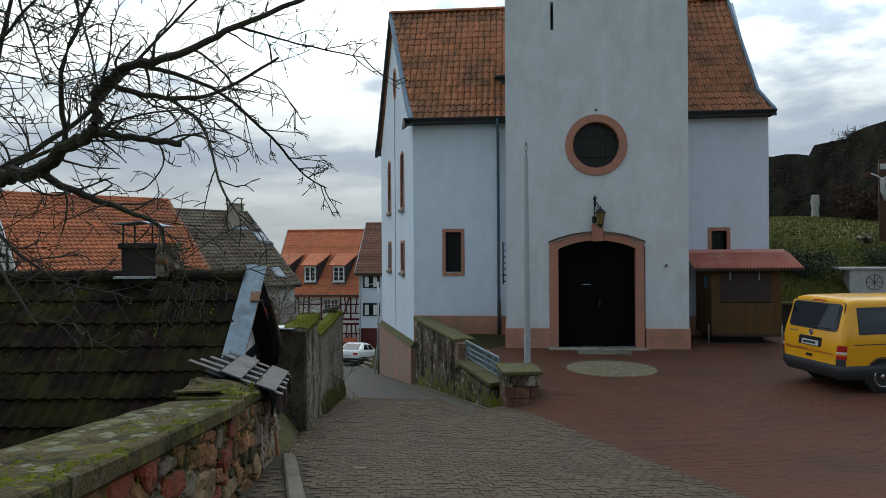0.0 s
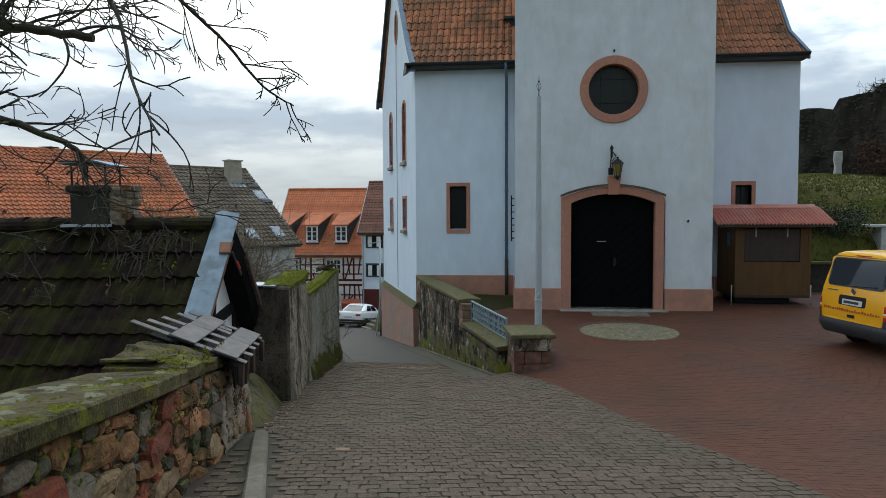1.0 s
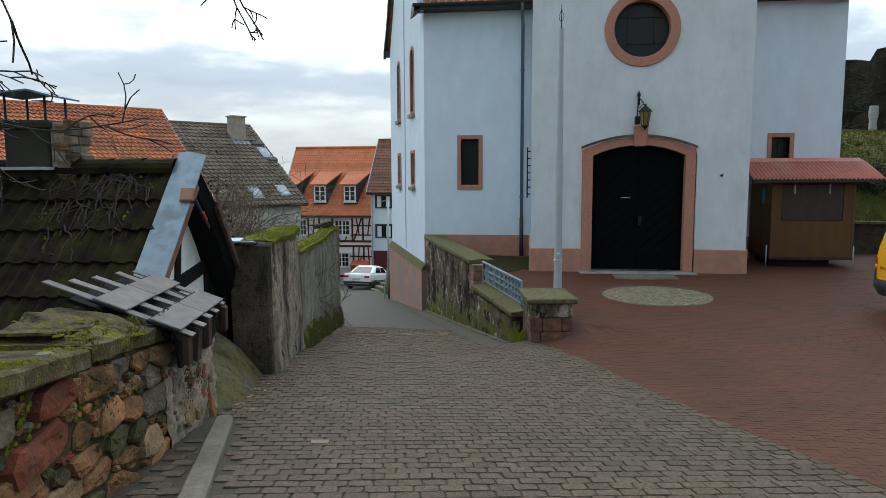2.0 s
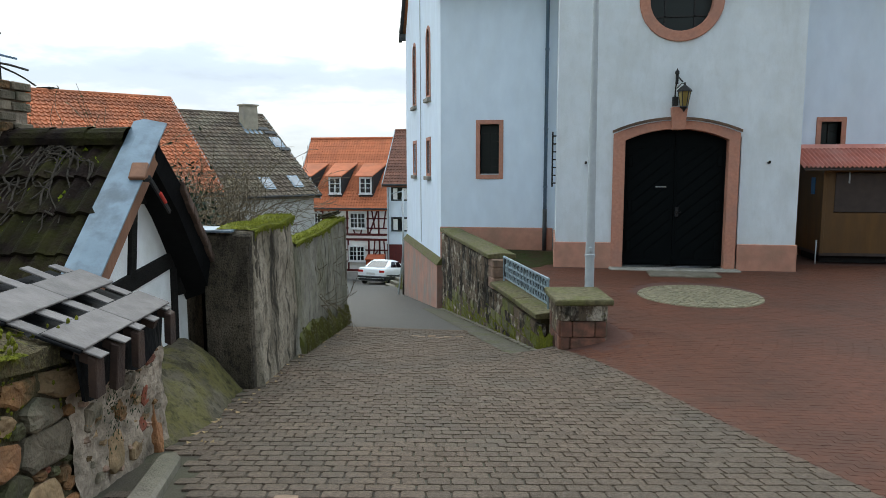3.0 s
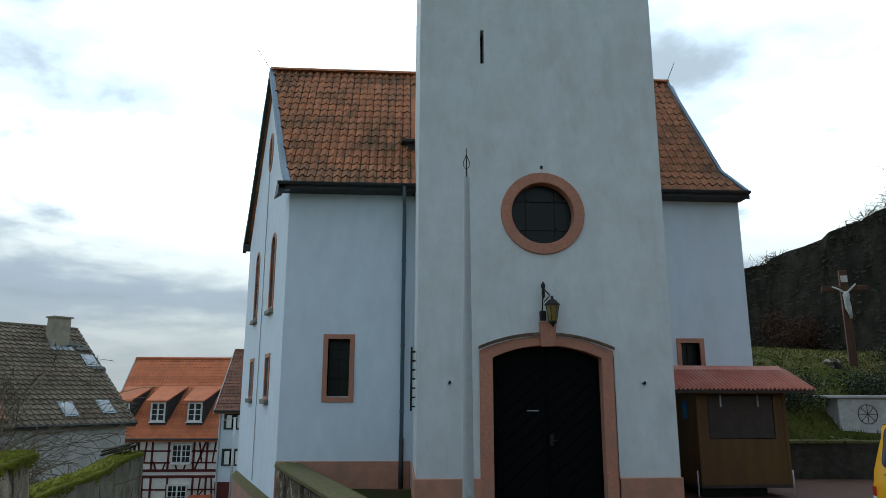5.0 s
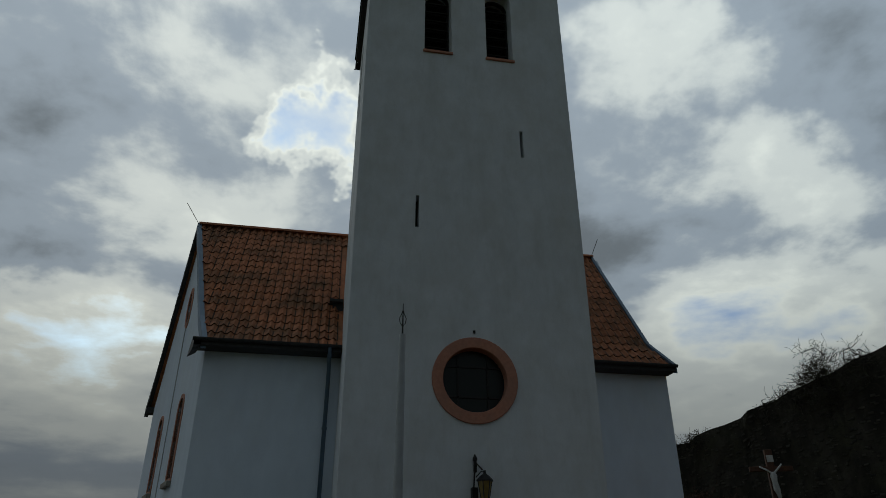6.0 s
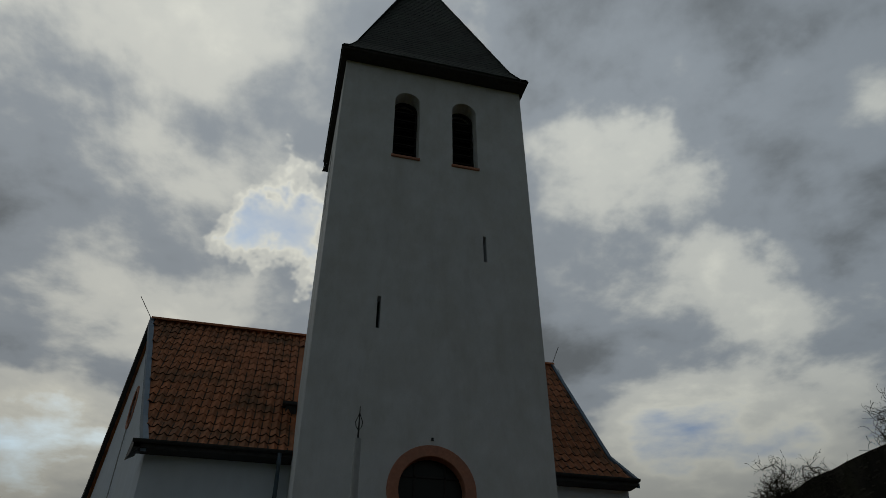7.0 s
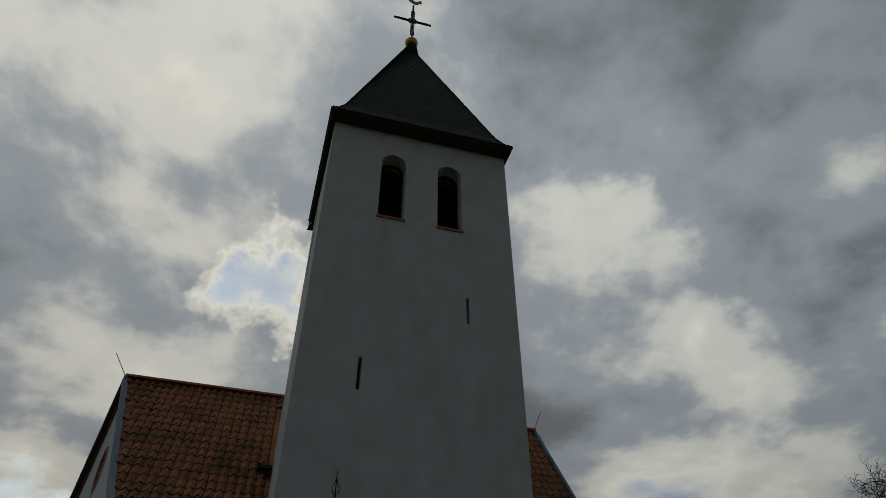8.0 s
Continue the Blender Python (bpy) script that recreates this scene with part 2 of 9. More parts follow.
M["pole"] = material("grey_painted_pole", ((0.40, 0.43, 0.445), (0.35, 0.375, 0.39)), 10, 0.5, 0.03, 60, (0.33, 0.34, 0.34), 4, 0.3)
M["tile"] = material("clay_roof_tile", ((0.45, 0.17, 0.075), (0.33, 0.118, 0.053)), 9, 0.8, 0.2, 50, (0.085, 0.056, 0.027), 1.1, 0.75, per_object=0.14, per_island=0.14)
# dark edge colour: grime with the shadow between courses painted in
M["tile_edge"] = material("grimy_shaded_tile_edge", ((0.075, 0.042, 0.024), (0.04, 0.026, 0.016)), 12, 0.9, 0.3, 50)
M["tile_new"] = material("orange_clay_tile", ((0.52, 0.16, 0.07), (0.44, 0.13, 0.055)), 2, 0.8, 0.15, 40, (0.30, 0.11, 0.06), 0.5, 0.5, per_island=0.12)
M["tile_old"] = material("old_orange_tile", ((0.46, 0.15, 0.065), (0.36, 0.12, 0.055)), 2, 0.85, 0.2, 40, (0.17, 0.075, 0.045), 0.45, 0.6, per_island=0.2)
M["tile_dark"] = material("dark_weathered_tile", ((0.145, 0.108, 0.077), (0.075, 0.057, 0.043)), 3, 0.9, 0.3, 40, (0.19, 0.165, 0.115), 0.7, 0.6, per_island=0.22)
M["tile_brown"] = material("brown_tile", ((0.20, 0.09, 0.06), (0.15, 0.07, 0.05)), 3, 0.85, 0.2, 40, per_island=0.2)
M["slate"] = material("dark_slate", ((0.018, 0.028, 0.025), (0.012, 0.019, 0.017)), 6, 0.75, 0.15, 40, (0.022, 0.04, 0.03), 0.8, 0.6, per_island=0.25)
M["fascia"] = material("dark_fascia", ((0.03, 0.032, 0.034), (0.045, 0.046, 0.047)), 10, 0.7, 0.1, 50)
# near-black for openings and recesses: their shade is put into the colour
M["dark"] = material("shade_black", ((0.012, 0.012, 0.013), (0.02, 0.02, 0.02)), 5, 0.9, 0)
M["glass"] = glass("dark_window_glass", (0.006, 0.010, 0.0085), 0.4)
M["glass"].node_tree.nodes["Principled BSDF"].inputs["Specular IOR Level"].default_value = 0.28
M["sandstone"] = material("grey_sandstone", ((0.30, 0.28, 0.24), (0.22, 0.20, 0.17)), 10, 0.9, 0.4, 40, (0.12, 0.115, 0.09), 2.0, 0.6, per_object=0.15)
M["cope_moss"] = material("mossy_coping", ((0.15, 0.128, 0.062), (0.075, 0.063, 0.03)), 16, 0.95, 1.0, 40, (0.095, 0.098, 0.02), 2.2, 0.85)
M["redstone"] = material("red_sandstone_block", ((0.285, 0.068, 0.03), (0.17, 0.044, 0.022)), 9, 0.9, 0.6, 40, (0.07, 0.045, 0.03), 4, 0.8, per_object=0.2)
M["brownstone"] = material("brown_fieldstone", ((0.285, 0.138, 0.055), (0.15, 0.073, 0.03)), 9, 0.92, 1.0, 30, (0.045, 0.036, 0.012), 5, 0.9, per_object=0.3)
M["greystone"] = material("grey_fieldstone", ((0.205, 0.16, 0.11), (0.125, 0.098, 0.067)), 9, 0.92, 0.8, 40, (0.06, 0.06, 0.035), 5, 0.8, per_object=0.25)
M["mortar"] = material("old_mossy_mortar", ((0.085, 0.06, 0.032), (0.035, 0.026, 0.014)), 14, 0.95, 1.0, 45, (0.04, 0.04, 0.006), 2.2, 0.85)
M["rubble"] = material("rubble_plaster", ((0.40, 0.315, 0.235), (0.20, 0.155, 0.115)), 12, 0.95, 1.0, 30, (0.085, 0.065, 0.045), 4.5, 0.75)
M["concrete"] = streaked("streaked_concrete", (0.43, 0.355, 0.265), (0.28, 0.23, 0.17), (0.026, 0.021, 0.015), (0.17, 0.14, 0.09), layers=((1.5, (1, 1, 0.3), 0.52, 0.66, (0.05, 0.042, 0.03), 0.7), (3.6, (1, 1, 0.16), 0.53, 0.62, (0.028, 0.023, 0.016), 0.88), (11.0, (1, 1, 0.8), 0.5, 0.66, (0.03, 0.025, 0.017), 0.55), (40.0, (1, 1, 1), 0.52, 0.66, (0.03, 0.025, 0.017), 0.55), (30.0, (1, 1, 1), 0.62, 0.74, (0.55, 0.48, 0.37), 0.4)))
M["concrete_pale"] = streaked("pale_streaked_concrete", (0.35, 0.315, 0.25), (0.23, 0.205, 0.165), (0.03, 0.027, 0.019), (0.14, 0.13, 0.06), layers=((1.6, (1, 1, 0.4), 0.54, 0.7, (0.10, 0.095, 0.065), 0.6), (5.0, (1, 1, 0.15), 0.55, 0.66, (0.035, 0.031, 0.022), 0.8), (16.0, (1, 1, 0.25), 0.56, 0.68, (0.05, 0.045, 0.035), 0.5), (36.0, (1, 1, 1), 0.55, 0.68, (0.06, 0.055, 0.045), 0.5)))
M["concrete_dark"] = streaked("dark_streaked_concrete", (0.16, 0.128, 0.092), (0.085, 0.068, 0.05), (0.012, 0.01, 0.008), (0.04, 0.034, 0.02))
M["moss"] = material("moss", ((0.185, 0.185, 0.022), (0.085, 0.097, 0.009)), 25, 1.0, 1.0, 60, (0.09, 0.085, 0.03), 5, 0.5, specular=0.1)
M["paver"] = material("grey_paver", ((0.155, 0.113, 0.081), (0.085, 0.0625, 0.045)), 38, 0.85, 0.9, 80, (0.10, 0.084, 0.065), 0.8, 0.6, per_object=0.13, per_island=0.13, specular=0.15)
M["joint"] = material("dark_joint_grit", ((0.07, 0.054, 0.04), (0.046, 0.036, 0.027)), 30, 0.95, 0.4, 90, (0.06, 0.065, 0.03), 1.5, 0.5)
M["redpaver"] = material("red_brick_paver", ((0.113, 0.043, 0.024), (0.08, 0.031, 0.018)), 16, 0.7, 0.3, 80, (0.062, 0.031, 0.02), 0.6, 0.75, per_object=0.09, per_island=0.09, specular=0.15)
M["redjoint"] = material("red_joint_grit", ((0.10, 0.043, 0.029), (0.075, 0.033, 0.023)), 30, 0.85, 0.3, 90)
M["asphalt"] = material("worn_asphalt", ((0.08, 0.073, 0.063), (0.055, 0.05, 0.044)), 25, 0.85, 0.4, 120, (0.055, 0.051, 0.044), 0.7, 0.5)
M["grass"] = material("winter_grass", ((0.085, 0.092, 0.016), (0.045, 0.05, 0.011)), 9, 1.0, 0.8, 30, (0.13, 0.10, 0.04), 0.7, 0.6, specular=0.1)
M["cobble"] = material("pale_cobble", ((0.235, 0.20, 0.125), (0.165, 0.14, 0.088)), 10, 0.85, 0.3, 60, (0.15, 0.135, 0.08), 2.5, 0.6, per_island=0.14)
M["kerb"] = material("pale_kerb_stone", ((0.19, 0.165, 0.125), (0.125, 0.108, 0.08)), 14, 0.85, 0.5, 60, (0.09, 0.085, 0.05), 2, 0.6)


# ---- building helpers ----
class Geo:
    """Collects faces for one mesh."""

    def __init__(self):
        self.v, self.f = [], []

    def add(self, verts, faces):
        k = len(self.v)
        self.v.extend(tuple(p) for p in verts)
        self.f.extend(tuple(k + i for i in q) for q in faces)
        return self

    def box(self, lo, hi, m=None):
        x0, y0, z0 = lo
        x1, y1, z1 = hi
        v = [Vector(p) for p in ((x0, y0, z0), (x1, y0, z0), (x1, y1, z0), (x0, y1, z0), (x0, y0, z1), (x1, y0, z1), (x1, y1, z1), (x0, y1, z1))]
        if m:
            v = [m @ p for p in v]
        return self.add(v, [(3, 2, 1, 0), (4, 5, 6, 7), (0, 1, 5, 4), (1, 2, 6, 5), (2, 3, 7, 6), (3, 0, 4, 7)])

    def loft(self, rings, cap=True, closed=True):
        """Quads between rings of equally many points."""
        n, k = len(rings[0]), len(self.v)
        for r in rings:
            self.v.extend(tuple(p) for p in r)
        for i in range(len(rings) - 1):
            for j in range(n if closed else n - 1):
                a, b = k + i * n + j, k + i * n + (j + 1) % n
                self.f.append((a, b, b + n, a + n))
        if cap and closed:
            self.f.append(tuple(k + j for j in range(n))[::-1])
            self.f.append(tuple(k + (len(rings) - 1) * n + j for j in range(n)))
        return self

    def tube(self, points, radii, n=8, cap=True):
        rings = []
        pts = [Vector(p) for p in points]
        if isinstance(radii, (int, float)):
            radii = [radii] * len(pts)
        for i, p in enumerate(pts):
            d = (pts[min(i + 1, len(pts) - 1)] - pts[max(i - 1, 0)]).normalized()
            up = Vector((0, 0, 1)) if abs(d.z) < 0.9 else Vector((1, 0, 0))
            a = d.cross(up).normalized()
            b = d.cross(a)
            rings.append([p + radii[i] * (math.cos(2 * math.pi * j / n) * a + math.sin(2 * math.pi * j / n) * b) for j in range(n)])
        return self.loft(rings, cap)

    def prism(self, poly, depth, m):
        """A flat outline (x, z) pushed depth along +y, laid out by m."""
        n = len(poly)
        k = len(self.v)
        for y in (0, depth):
            self.v.extend(tuple(m @ Vector((x, y, z))) for x, z in poly)
        self.f.append(tuple(range(k, k + n)))
        self.f.append(tuple(range(k + 2 * n - 1, k + n - 1, -1)))
        for j in range(n):
            a, b = k + j, k + (j + 1) % n
            self.f.append((b, a, a + n, b + n))
        return self

    def lathe(self, profile, centre, n=20):
        rings = [[Vector(centre) + Vector((r * math.cos(2 * math.pi * j / n), r * math.sin(2 * math.pi * j / n), z)) for j in range(n)] for r, z in profile]
        return self.loft(rings)


def mesh_of(name, geo, bevel=0.0, smooth=False):
    me = bpy.data.meshes.new(name)
    me.from_pydata(geo.v, [], geo.f)
    bm = bmesh.new()
    bm.from_mesh(me)
    bmesh.ops.recalc_face_normals(bm, faces=bm.faces)
    if bevel:
        bmesh.ops.bevel(bm, geom=[e for e in bm.edges if len(e.link_faces) == 2 and e.calc_face_angle(0) > 0.5], offset=bevel, segments=1, affect="EDGES", clamp_overlap=True)
    if smooth:
        for q in bm.faces:
            q.smooth = True
    bm.to_mesh(me)
    bm.free()
    return me


def part(name, geo, mat, parent=None, label="", bevel=0.0, smooth=False, kind=""):
    me = geo if isinstance(geo, bpy.types.Mesh) else mesh_of(name, geo, bevel, smooth)
    if not me.materials:
        me.materials.append(M[mat] if isinstance(mat, str) else mat)
    ob = new(name, me)
    if parent:
        ob.parent = parent
    return tagged(ob, label, kind=kind)


def thing(name, m, label, category, group="", kind=""):
    ob = new(name)
    ob.empty_display_size = 0.2
    ob.matrix_world = m
    return tagged(ob, label, category, group, kind)


def piece(name, me, m, parent):
    ob = new(name, me)
    ob.parent = parent
    ob.matrix_basis = m
    return ob


def arch(cx, z0, z1, half, rise, n=12):
    """Outline of an opening with a curved head: sill z0, springing z1."""
    r = (half * half + rise * rise) / (2 * rise)
    a = math.asin(min(1, half / r))
    if rise > half:
        a = math.pi - a
    head = [(cx + r * math.sin(t), z1 + rise - r + r * math.cos(t)) for t in np.linspace(a, -a, n + 1)]
    return [(cx - half, z0), (cx + half, z0)] + head


def rect(x0, z0, x1, z1):
    return [(x0, z0), (x1, z0), (x1, z1), (x0, z1)]


def circle(cx, cz, r, n=32, squash=1.0):
    return [(cx + r * math.cos(2 * math.pi * i / n), cz + squash * r * math.sin(2 * math.pi * i / n)) for i in range(n)]


def pierced(outline, holes, depth, m):
    """A slab with openings through it: outlines in (x, z), pushed depth along +y, laid out by m."""
    bm = bmesh.new()
    loops = []
    for loop in [outline] + holes:
        vs = [bm.verts.new((x, 0, z)) for x, z in loop]
        loops.append([bm.edges.new((vs[i], vs[(i + 1) % len(vs)])) for i in range(len(vs))])
    bmesh.ops.triangle_fill(bm, use_beauty=True, use_dissolve=False, edges=[e for l in loops for e in l])
    bm.verts.index_update()
    g = Geo()
    n = len(bm.verts)
    for y in (0, depth):
        g.v.extend(tuple(m @ Vector((v.co.x, y, v.co.z))) for v in bm.verts)
    for q in bm.faces:
        ids = [v.index for v in q.verts]
        g.f.append(tuple(ids))
        g.f.append(tuple(i + n for i in ids[::-1]))
    for l in loops:
        for e in l:
            a, b = e.verts[0].index, e.verts[1].index
            g.f.append((a, b, b + n, a + n))
    bm.free()
    return g


def ring(outer, inner, depth, m):
    """A frame between two outlines of equally many points."""
    g = Geo()
    n = len(outer)
    for y in (0, depth):
        for loop in (outer, inner):
            g.v.extend(tuple(m @ Vector((x, y, z))) for x, z in loop)
    for j in range(n):
        k = (j + 1) % n
        for a, b in ((0, 1), (3, 2), (2, 0), (1, 3)):
            g.f.append((a * n + j, a * n + k, b * n + k, b * n + j))
    return g


IDENT = Matrix.Identity(4)


# ---- ground ----
def street_z(y):
    if y < 32:
        return -1.42 - 0.14 * y
    return -5.9 - 9 * (1 - math.exp(-(y - 32) * 0.14 / 9))


def edge_x(y):
    """The line between the street and the square; past the pillar the retaining wall stands on it."""
    if y < -6.95:
        return -2.41 - 0.28 * (max(y, -26) + 7) - 0.42 * math.exp((max(y, -26) + 7) / 0.8)
    return -2.86 - 0.335 * (min(y, 40) + 6.9)


def smooth(a, b, x):
    t = min(1, max(0, (x - a) / (b - a)))
    return t * t * (3 - 2 * t)


def hill(x, y):
    s = smooth(6.7, 7.3, x) * smooth(5.0, 5.3, y)
    rise = 0.7 * max(0, min(y, 9.0) - 5.3) + 0.095 * max(0, y - 9.0)
    return s * (1.0 + rise + 0.12 * math.sin(0.9 * x) * smooth(5.5, 8, y))


def ground_z(x, y):
    s, u = street_z(y), x - edge_x(y)
    p = 0.12 * math.log(1 + math.exp(min(60, s / 0.12)))
    k = smooth(-6.95, -6.1, y)
    w = smooth(-1.5 + 1.62 * k, 1.9 - 1.6 * k, u) * (1 - smooth(12, 20, y) * (1 - smooth(7, 9, x)))
    return s + (p + hill(x, y) - s) * w


def sheet(us, ys, keep):
    """Cells of the ground for which keep(u, x, y) holds, as one mesh."""
    g, seen = Geo(), {}

    def vert(i, j):
        if (i, j) not in seen:
            x = us[i] + edge_x(ys[j])
            seen[i, j] = len(g.v)
            g.v.append((x, ys[j], ground_z(x, ys[j])))
        return seen[i, j]

    for i in range(len(us) - 1):
        for j in range(len(ys) - 1):
            u, y = (us[i] + us[i + 1]) / 2, (ys[j] + ys[j + 1]) / 2
            if keep(u, u + edge_x(y), y):
                g.f.append((vert(i, j), vert(i + 1, j), vert(i + 1, j + 1), vert(i, j + 1)))
    return g


US = [-1500, -400, -150, -60, -30, -20, -14, -10] + [-8 + 0.5 * i for i in range(16)] + [0, 0.12, 0.3, 0.6] + [1 + 0.5 * i for i in range(60)] + [35, 45, 60, 100, 300, 1500]
YS = [-1500, -400, -120, -60, -40, -32] + [-28 + 0.5 * i for i in range(110)] + [28, 30, 33, 37, 42, 50, 70, 110, 200, 500, 1500]


def is_street(u, x, y):
    return -9 < u < 0 and -28 < y < -3.0


def is_asphalt(u, x, y):
    return -9 < u < 0.12 and -3.0 < y < 42


def is_square(u, x, y):
    return u > 0 and x < 16 and -28 < y < 14 and hill(x, y) < 0.02 and y < 12


road = tagged(part("road", sheet(US, YS, is_street), "joint", kind="structure"), "steep village lane paved with grey setts", "road")
lane = tagged(part("road", sheet(US, YS, is_asphalt), "asphalt", kind="structure"), "worn asphalt lane running downhill between walls", "road")
square = tagged(part("pavement", sheet(US, YS, is_square), "redjoint", kind="structure"), "forecourt paved with red brick pavers", "pavement")
ground = tagged(part("ground", sheet(US, YS, lambda u, x, y: not (is_street(u, x, y) or is_asphalt(u, x, y) or is_square(u, x, y))), "grass", kind="structure", smooth=True), "grassy bank and open ground in winter", "ground")

# ---- the church ----
church = thing("church", pose(0, 0, 0), "white rendered village church with a square tower and clay tile roof", "church")
TX0, TX1, TD, TH = -2.87, 2.79, 5.0, 19.42
bells = [arch(cx, 15.70, 17.98, 0.385, 0.385) for cx in (-0.89, 0.89)]
slits = [rect(-1.43, 10.1, -1.34, 10.98), rect(1.33, 12.44, 1.42, 13.28)]
part("wall", pierced(rect(TX0, 0.0, TX1, TH), [arch(0, 0.04, 3.2, 1.46, 0.3), circle(-0.03, 6.42, 0.93, 40)] + bells + slits, 0.7, IDENT), "render_tower", church, "tower front of grey-white render")
left_slits = [rect(1.6, 12.3, 1.75, 13.4), rect(2.6, 14.6, 2.75, 15.7)]
part("wall", pierced(rect(0.7, 0.0, TD, TH), left_slits + [arch(3.2, 15.70, 17.98, 0.385, 0.385)], 0.6, Matrix.Translation((TX0 + 0.6, 0, 0)) @ pose(0, 0, 0, 0, 0, 90)), "render_tower", church)
part("wall", Geo().box((TX1 - 0.6, 0.7, 0), (TX1, TD, TH)), "render_tower", church)
part("wall", Geo().box((TX0 + 0.6, TD - 0.6, 0), (TX1 - 0.6, TD, TH)), "render_tower", church)
# chamber floor added out of sight, in the same near-black
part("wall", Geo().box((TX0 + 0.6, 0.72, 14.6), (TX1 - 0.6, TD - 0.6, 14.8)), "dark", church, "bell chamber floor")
# pink plinth each side of the doorway, a little proud
for x0, x1 in ((TX0 - 0.04, -1.5), (1.46, TX1 + 0.04)):
    part("plinth", Geo().box((x0, -0.045, -0.6), (x1, 0.06, 0.64)), "pink_paint", church, "pink plinth", bevel=0.015)
part("plinth", Geo().box((TX0 - 0.045, 0.06, -0.6), (TX0 + 0.05, 3.4, 0.64)), "pink_paint", church, bevel=0.015)
part("plinth", Geo().box((TX1 - 0.05, 0.06, -0.6), (TX1 + 0.045, 3.4, 0.64)), "pink_paint", church, bevel=0.015)

# doorway: sandstone surround, keystone, two plank leaves
outer, inner = arch(-0.045, 0.03, 3.3, 1.47, 0.31, 16), arch(-0.03, 0.03, 3.14, 1.2, 0.27, 16)
part("door_surround", ring(outer, inner, 0.5, Matrix.Translation((0, -0.06, 0))), "pink", church, "pink sandstone doorway surround", bevel=0.01)
hood = [(x * 1.012, z + 0.02) for x, z in arch(-0.045, 3.24, 3.3, 1.48, 0.31, 16)[2:]]
# hood in a darker brown than the surround
part("hood_mould", Geo().loft([[(x, -0.12, z), (x, -0.06, z), (x, -0.06, z + 0.07), (x, -0.12, z + 0.06)] for x, z in hood]), material("dark_hood_stone", ((0.20, 0.115, 0.075), (0.11, 0.07, 0.048)), 9, 0.9, 0.4, 40, (0.05, 0.04, 0.03), 3, 0.7), church, "dark hood mould")
part("keystone", Geo().loft([[(-0.17, y0, 3.38), (0.13, y0, 3.38), (0.17, y1, 3.92), (-0.20, y1, 3.92)] for y0, y1 in ((-0.14, -0.2), (0.0, 0.0))]), "pink", church, "sandstone keystone", bevel=0.015)
for side in (-1, 1):
    shape = [(x, z) for x, z in arch(-0.02, 0.07, 3.14, 1.2, 0.27, 24)]
    shape = [(max(x, -0.015) if side > 0 else min(x, -0.025), z) for x, z in shape]
    leaf = part("door_leaf", Geo().prism(shape, 0.06, Matrix.Translation((0, 0.2, 0))), "door", church, "black-painted plank door leaf")
    for i in range(11):
        # diagonal boards, proud of the leaf
        z0 = 0.2 + 0.3 * i
        lo, hi = (0.06, 1.12)
        za, zb = z0 - 0.45, z0 + 0.45
        a, b = max(za, 0.16), min(zb, 3.0)
        fa, fb = (a - za) / (zb - za), (b - za) / (zb - za)
        if fb - fa < 0.15:
            continue
        xs = [lo + (hi - lo) * v for v in (fa, fb)]
        if side < 0:
            xs = [lo + hi - v for v in xs]
        p = [(side * xs[0] - 0.02, a), (side * xs[1] - 0.02, b), (side * xs[1] - 0.02, b + 0.265), (side * xs[0] - 0.02, a + 0.265)]
        p = [(x, min(z, 3.12)) for x, z in p]
        part("board", Geo().prism(p, 0.025, Matrix.Translation((0, 0.178, 0))), "door", leaf)
    for z in (0.55, 1.55, 2.65):
        part("hinge", Geo().box((-0.02 + side * 1.05 - 0.05, 0.15, z - 0.14), (-0.02 + side * 1.05 + 0.05, 0.2, z + 0.14)), "door", leaf, "black strap hinge", bevel=0.012)
    for z in (0.1, 2.98):
        part("ledge", Geo().box((min(-0.02 + side * 0.02, -0.02 + side * 1.18), 0.172, z), (max(-0.02 + side * 0.02, -0.02 + side * 1.18), 0.2, z + 0.12)), "door", leaf)
handle = Geo().box((0.02, 0.13, 1.28), (0.1, 0.18, 1.52)).tube([(0.06, 0.13, 1.4), (0.06, 0.08, 1.4), (0.16, 0.07, 1.39)], 0.012, 6)
part("door_handle", handle, "iron", church, "metal lever handle")
part("letter_slot", Geo().box((-0.46, 0.17, 2.005), (-0.2, 0.18, 2.025)), "pole", church, "pale metal letter slot")
part("threshold", Geo().box((-1.56, -0.42, -0.05), (1.5, 0.2, 0.04)), "sandstone", church, "worn stone threshold", bevel=0.02)
part("step", Geo().box((-0.72, -1.32, -0.04), (0.84, -0.62, 0.045)), "kerb", church, "flat stone slab before the door", bevel=0.02)

# round window
rose = part("round_window", ring(circle(-0.03, 6.42, 0.965, 48), circle(-0.03, 6.42, 0.72, 48), 0.32, Matrix.Translation((0, -0.05, 0))), "pink", church, "round sandstone window frame", bevel=0.012)
part("pane", Geo().prism(circle(-0.03, 6.42, 0.74, 40), 0.02, Matrix.Translation((0, 0.22, 0))), "glass", rose, "dark leaded glass")
bars = Geo()
for v in (-0.34, 0.34):
    bars.box((-0.03 + v - 0.02, 0.19, 5.8), (-0.03 + v + 0.02, 0.22, 7.04)).box((-0.68, 0.19, 6.42 + v - 0.02), (0.62, 0.22, 6.42 + v + 0.02))
part("glazing_bar", bars, "iron", rose, "dark leading")
part("bolt", Geo().lathe([(0.03, -0.03), (0.03, 0.03)], (-0.03, -0.02, 7.52), 8), "iron", church)
for x in (-2.17, 2.09):
    part("hook", Geo().tube([(x, 0.05, 2.6), (x, -0.09, 2.6), (x, -0.1, 2.64)], 0.028, 8), "iron", church, "small black wall fitting")

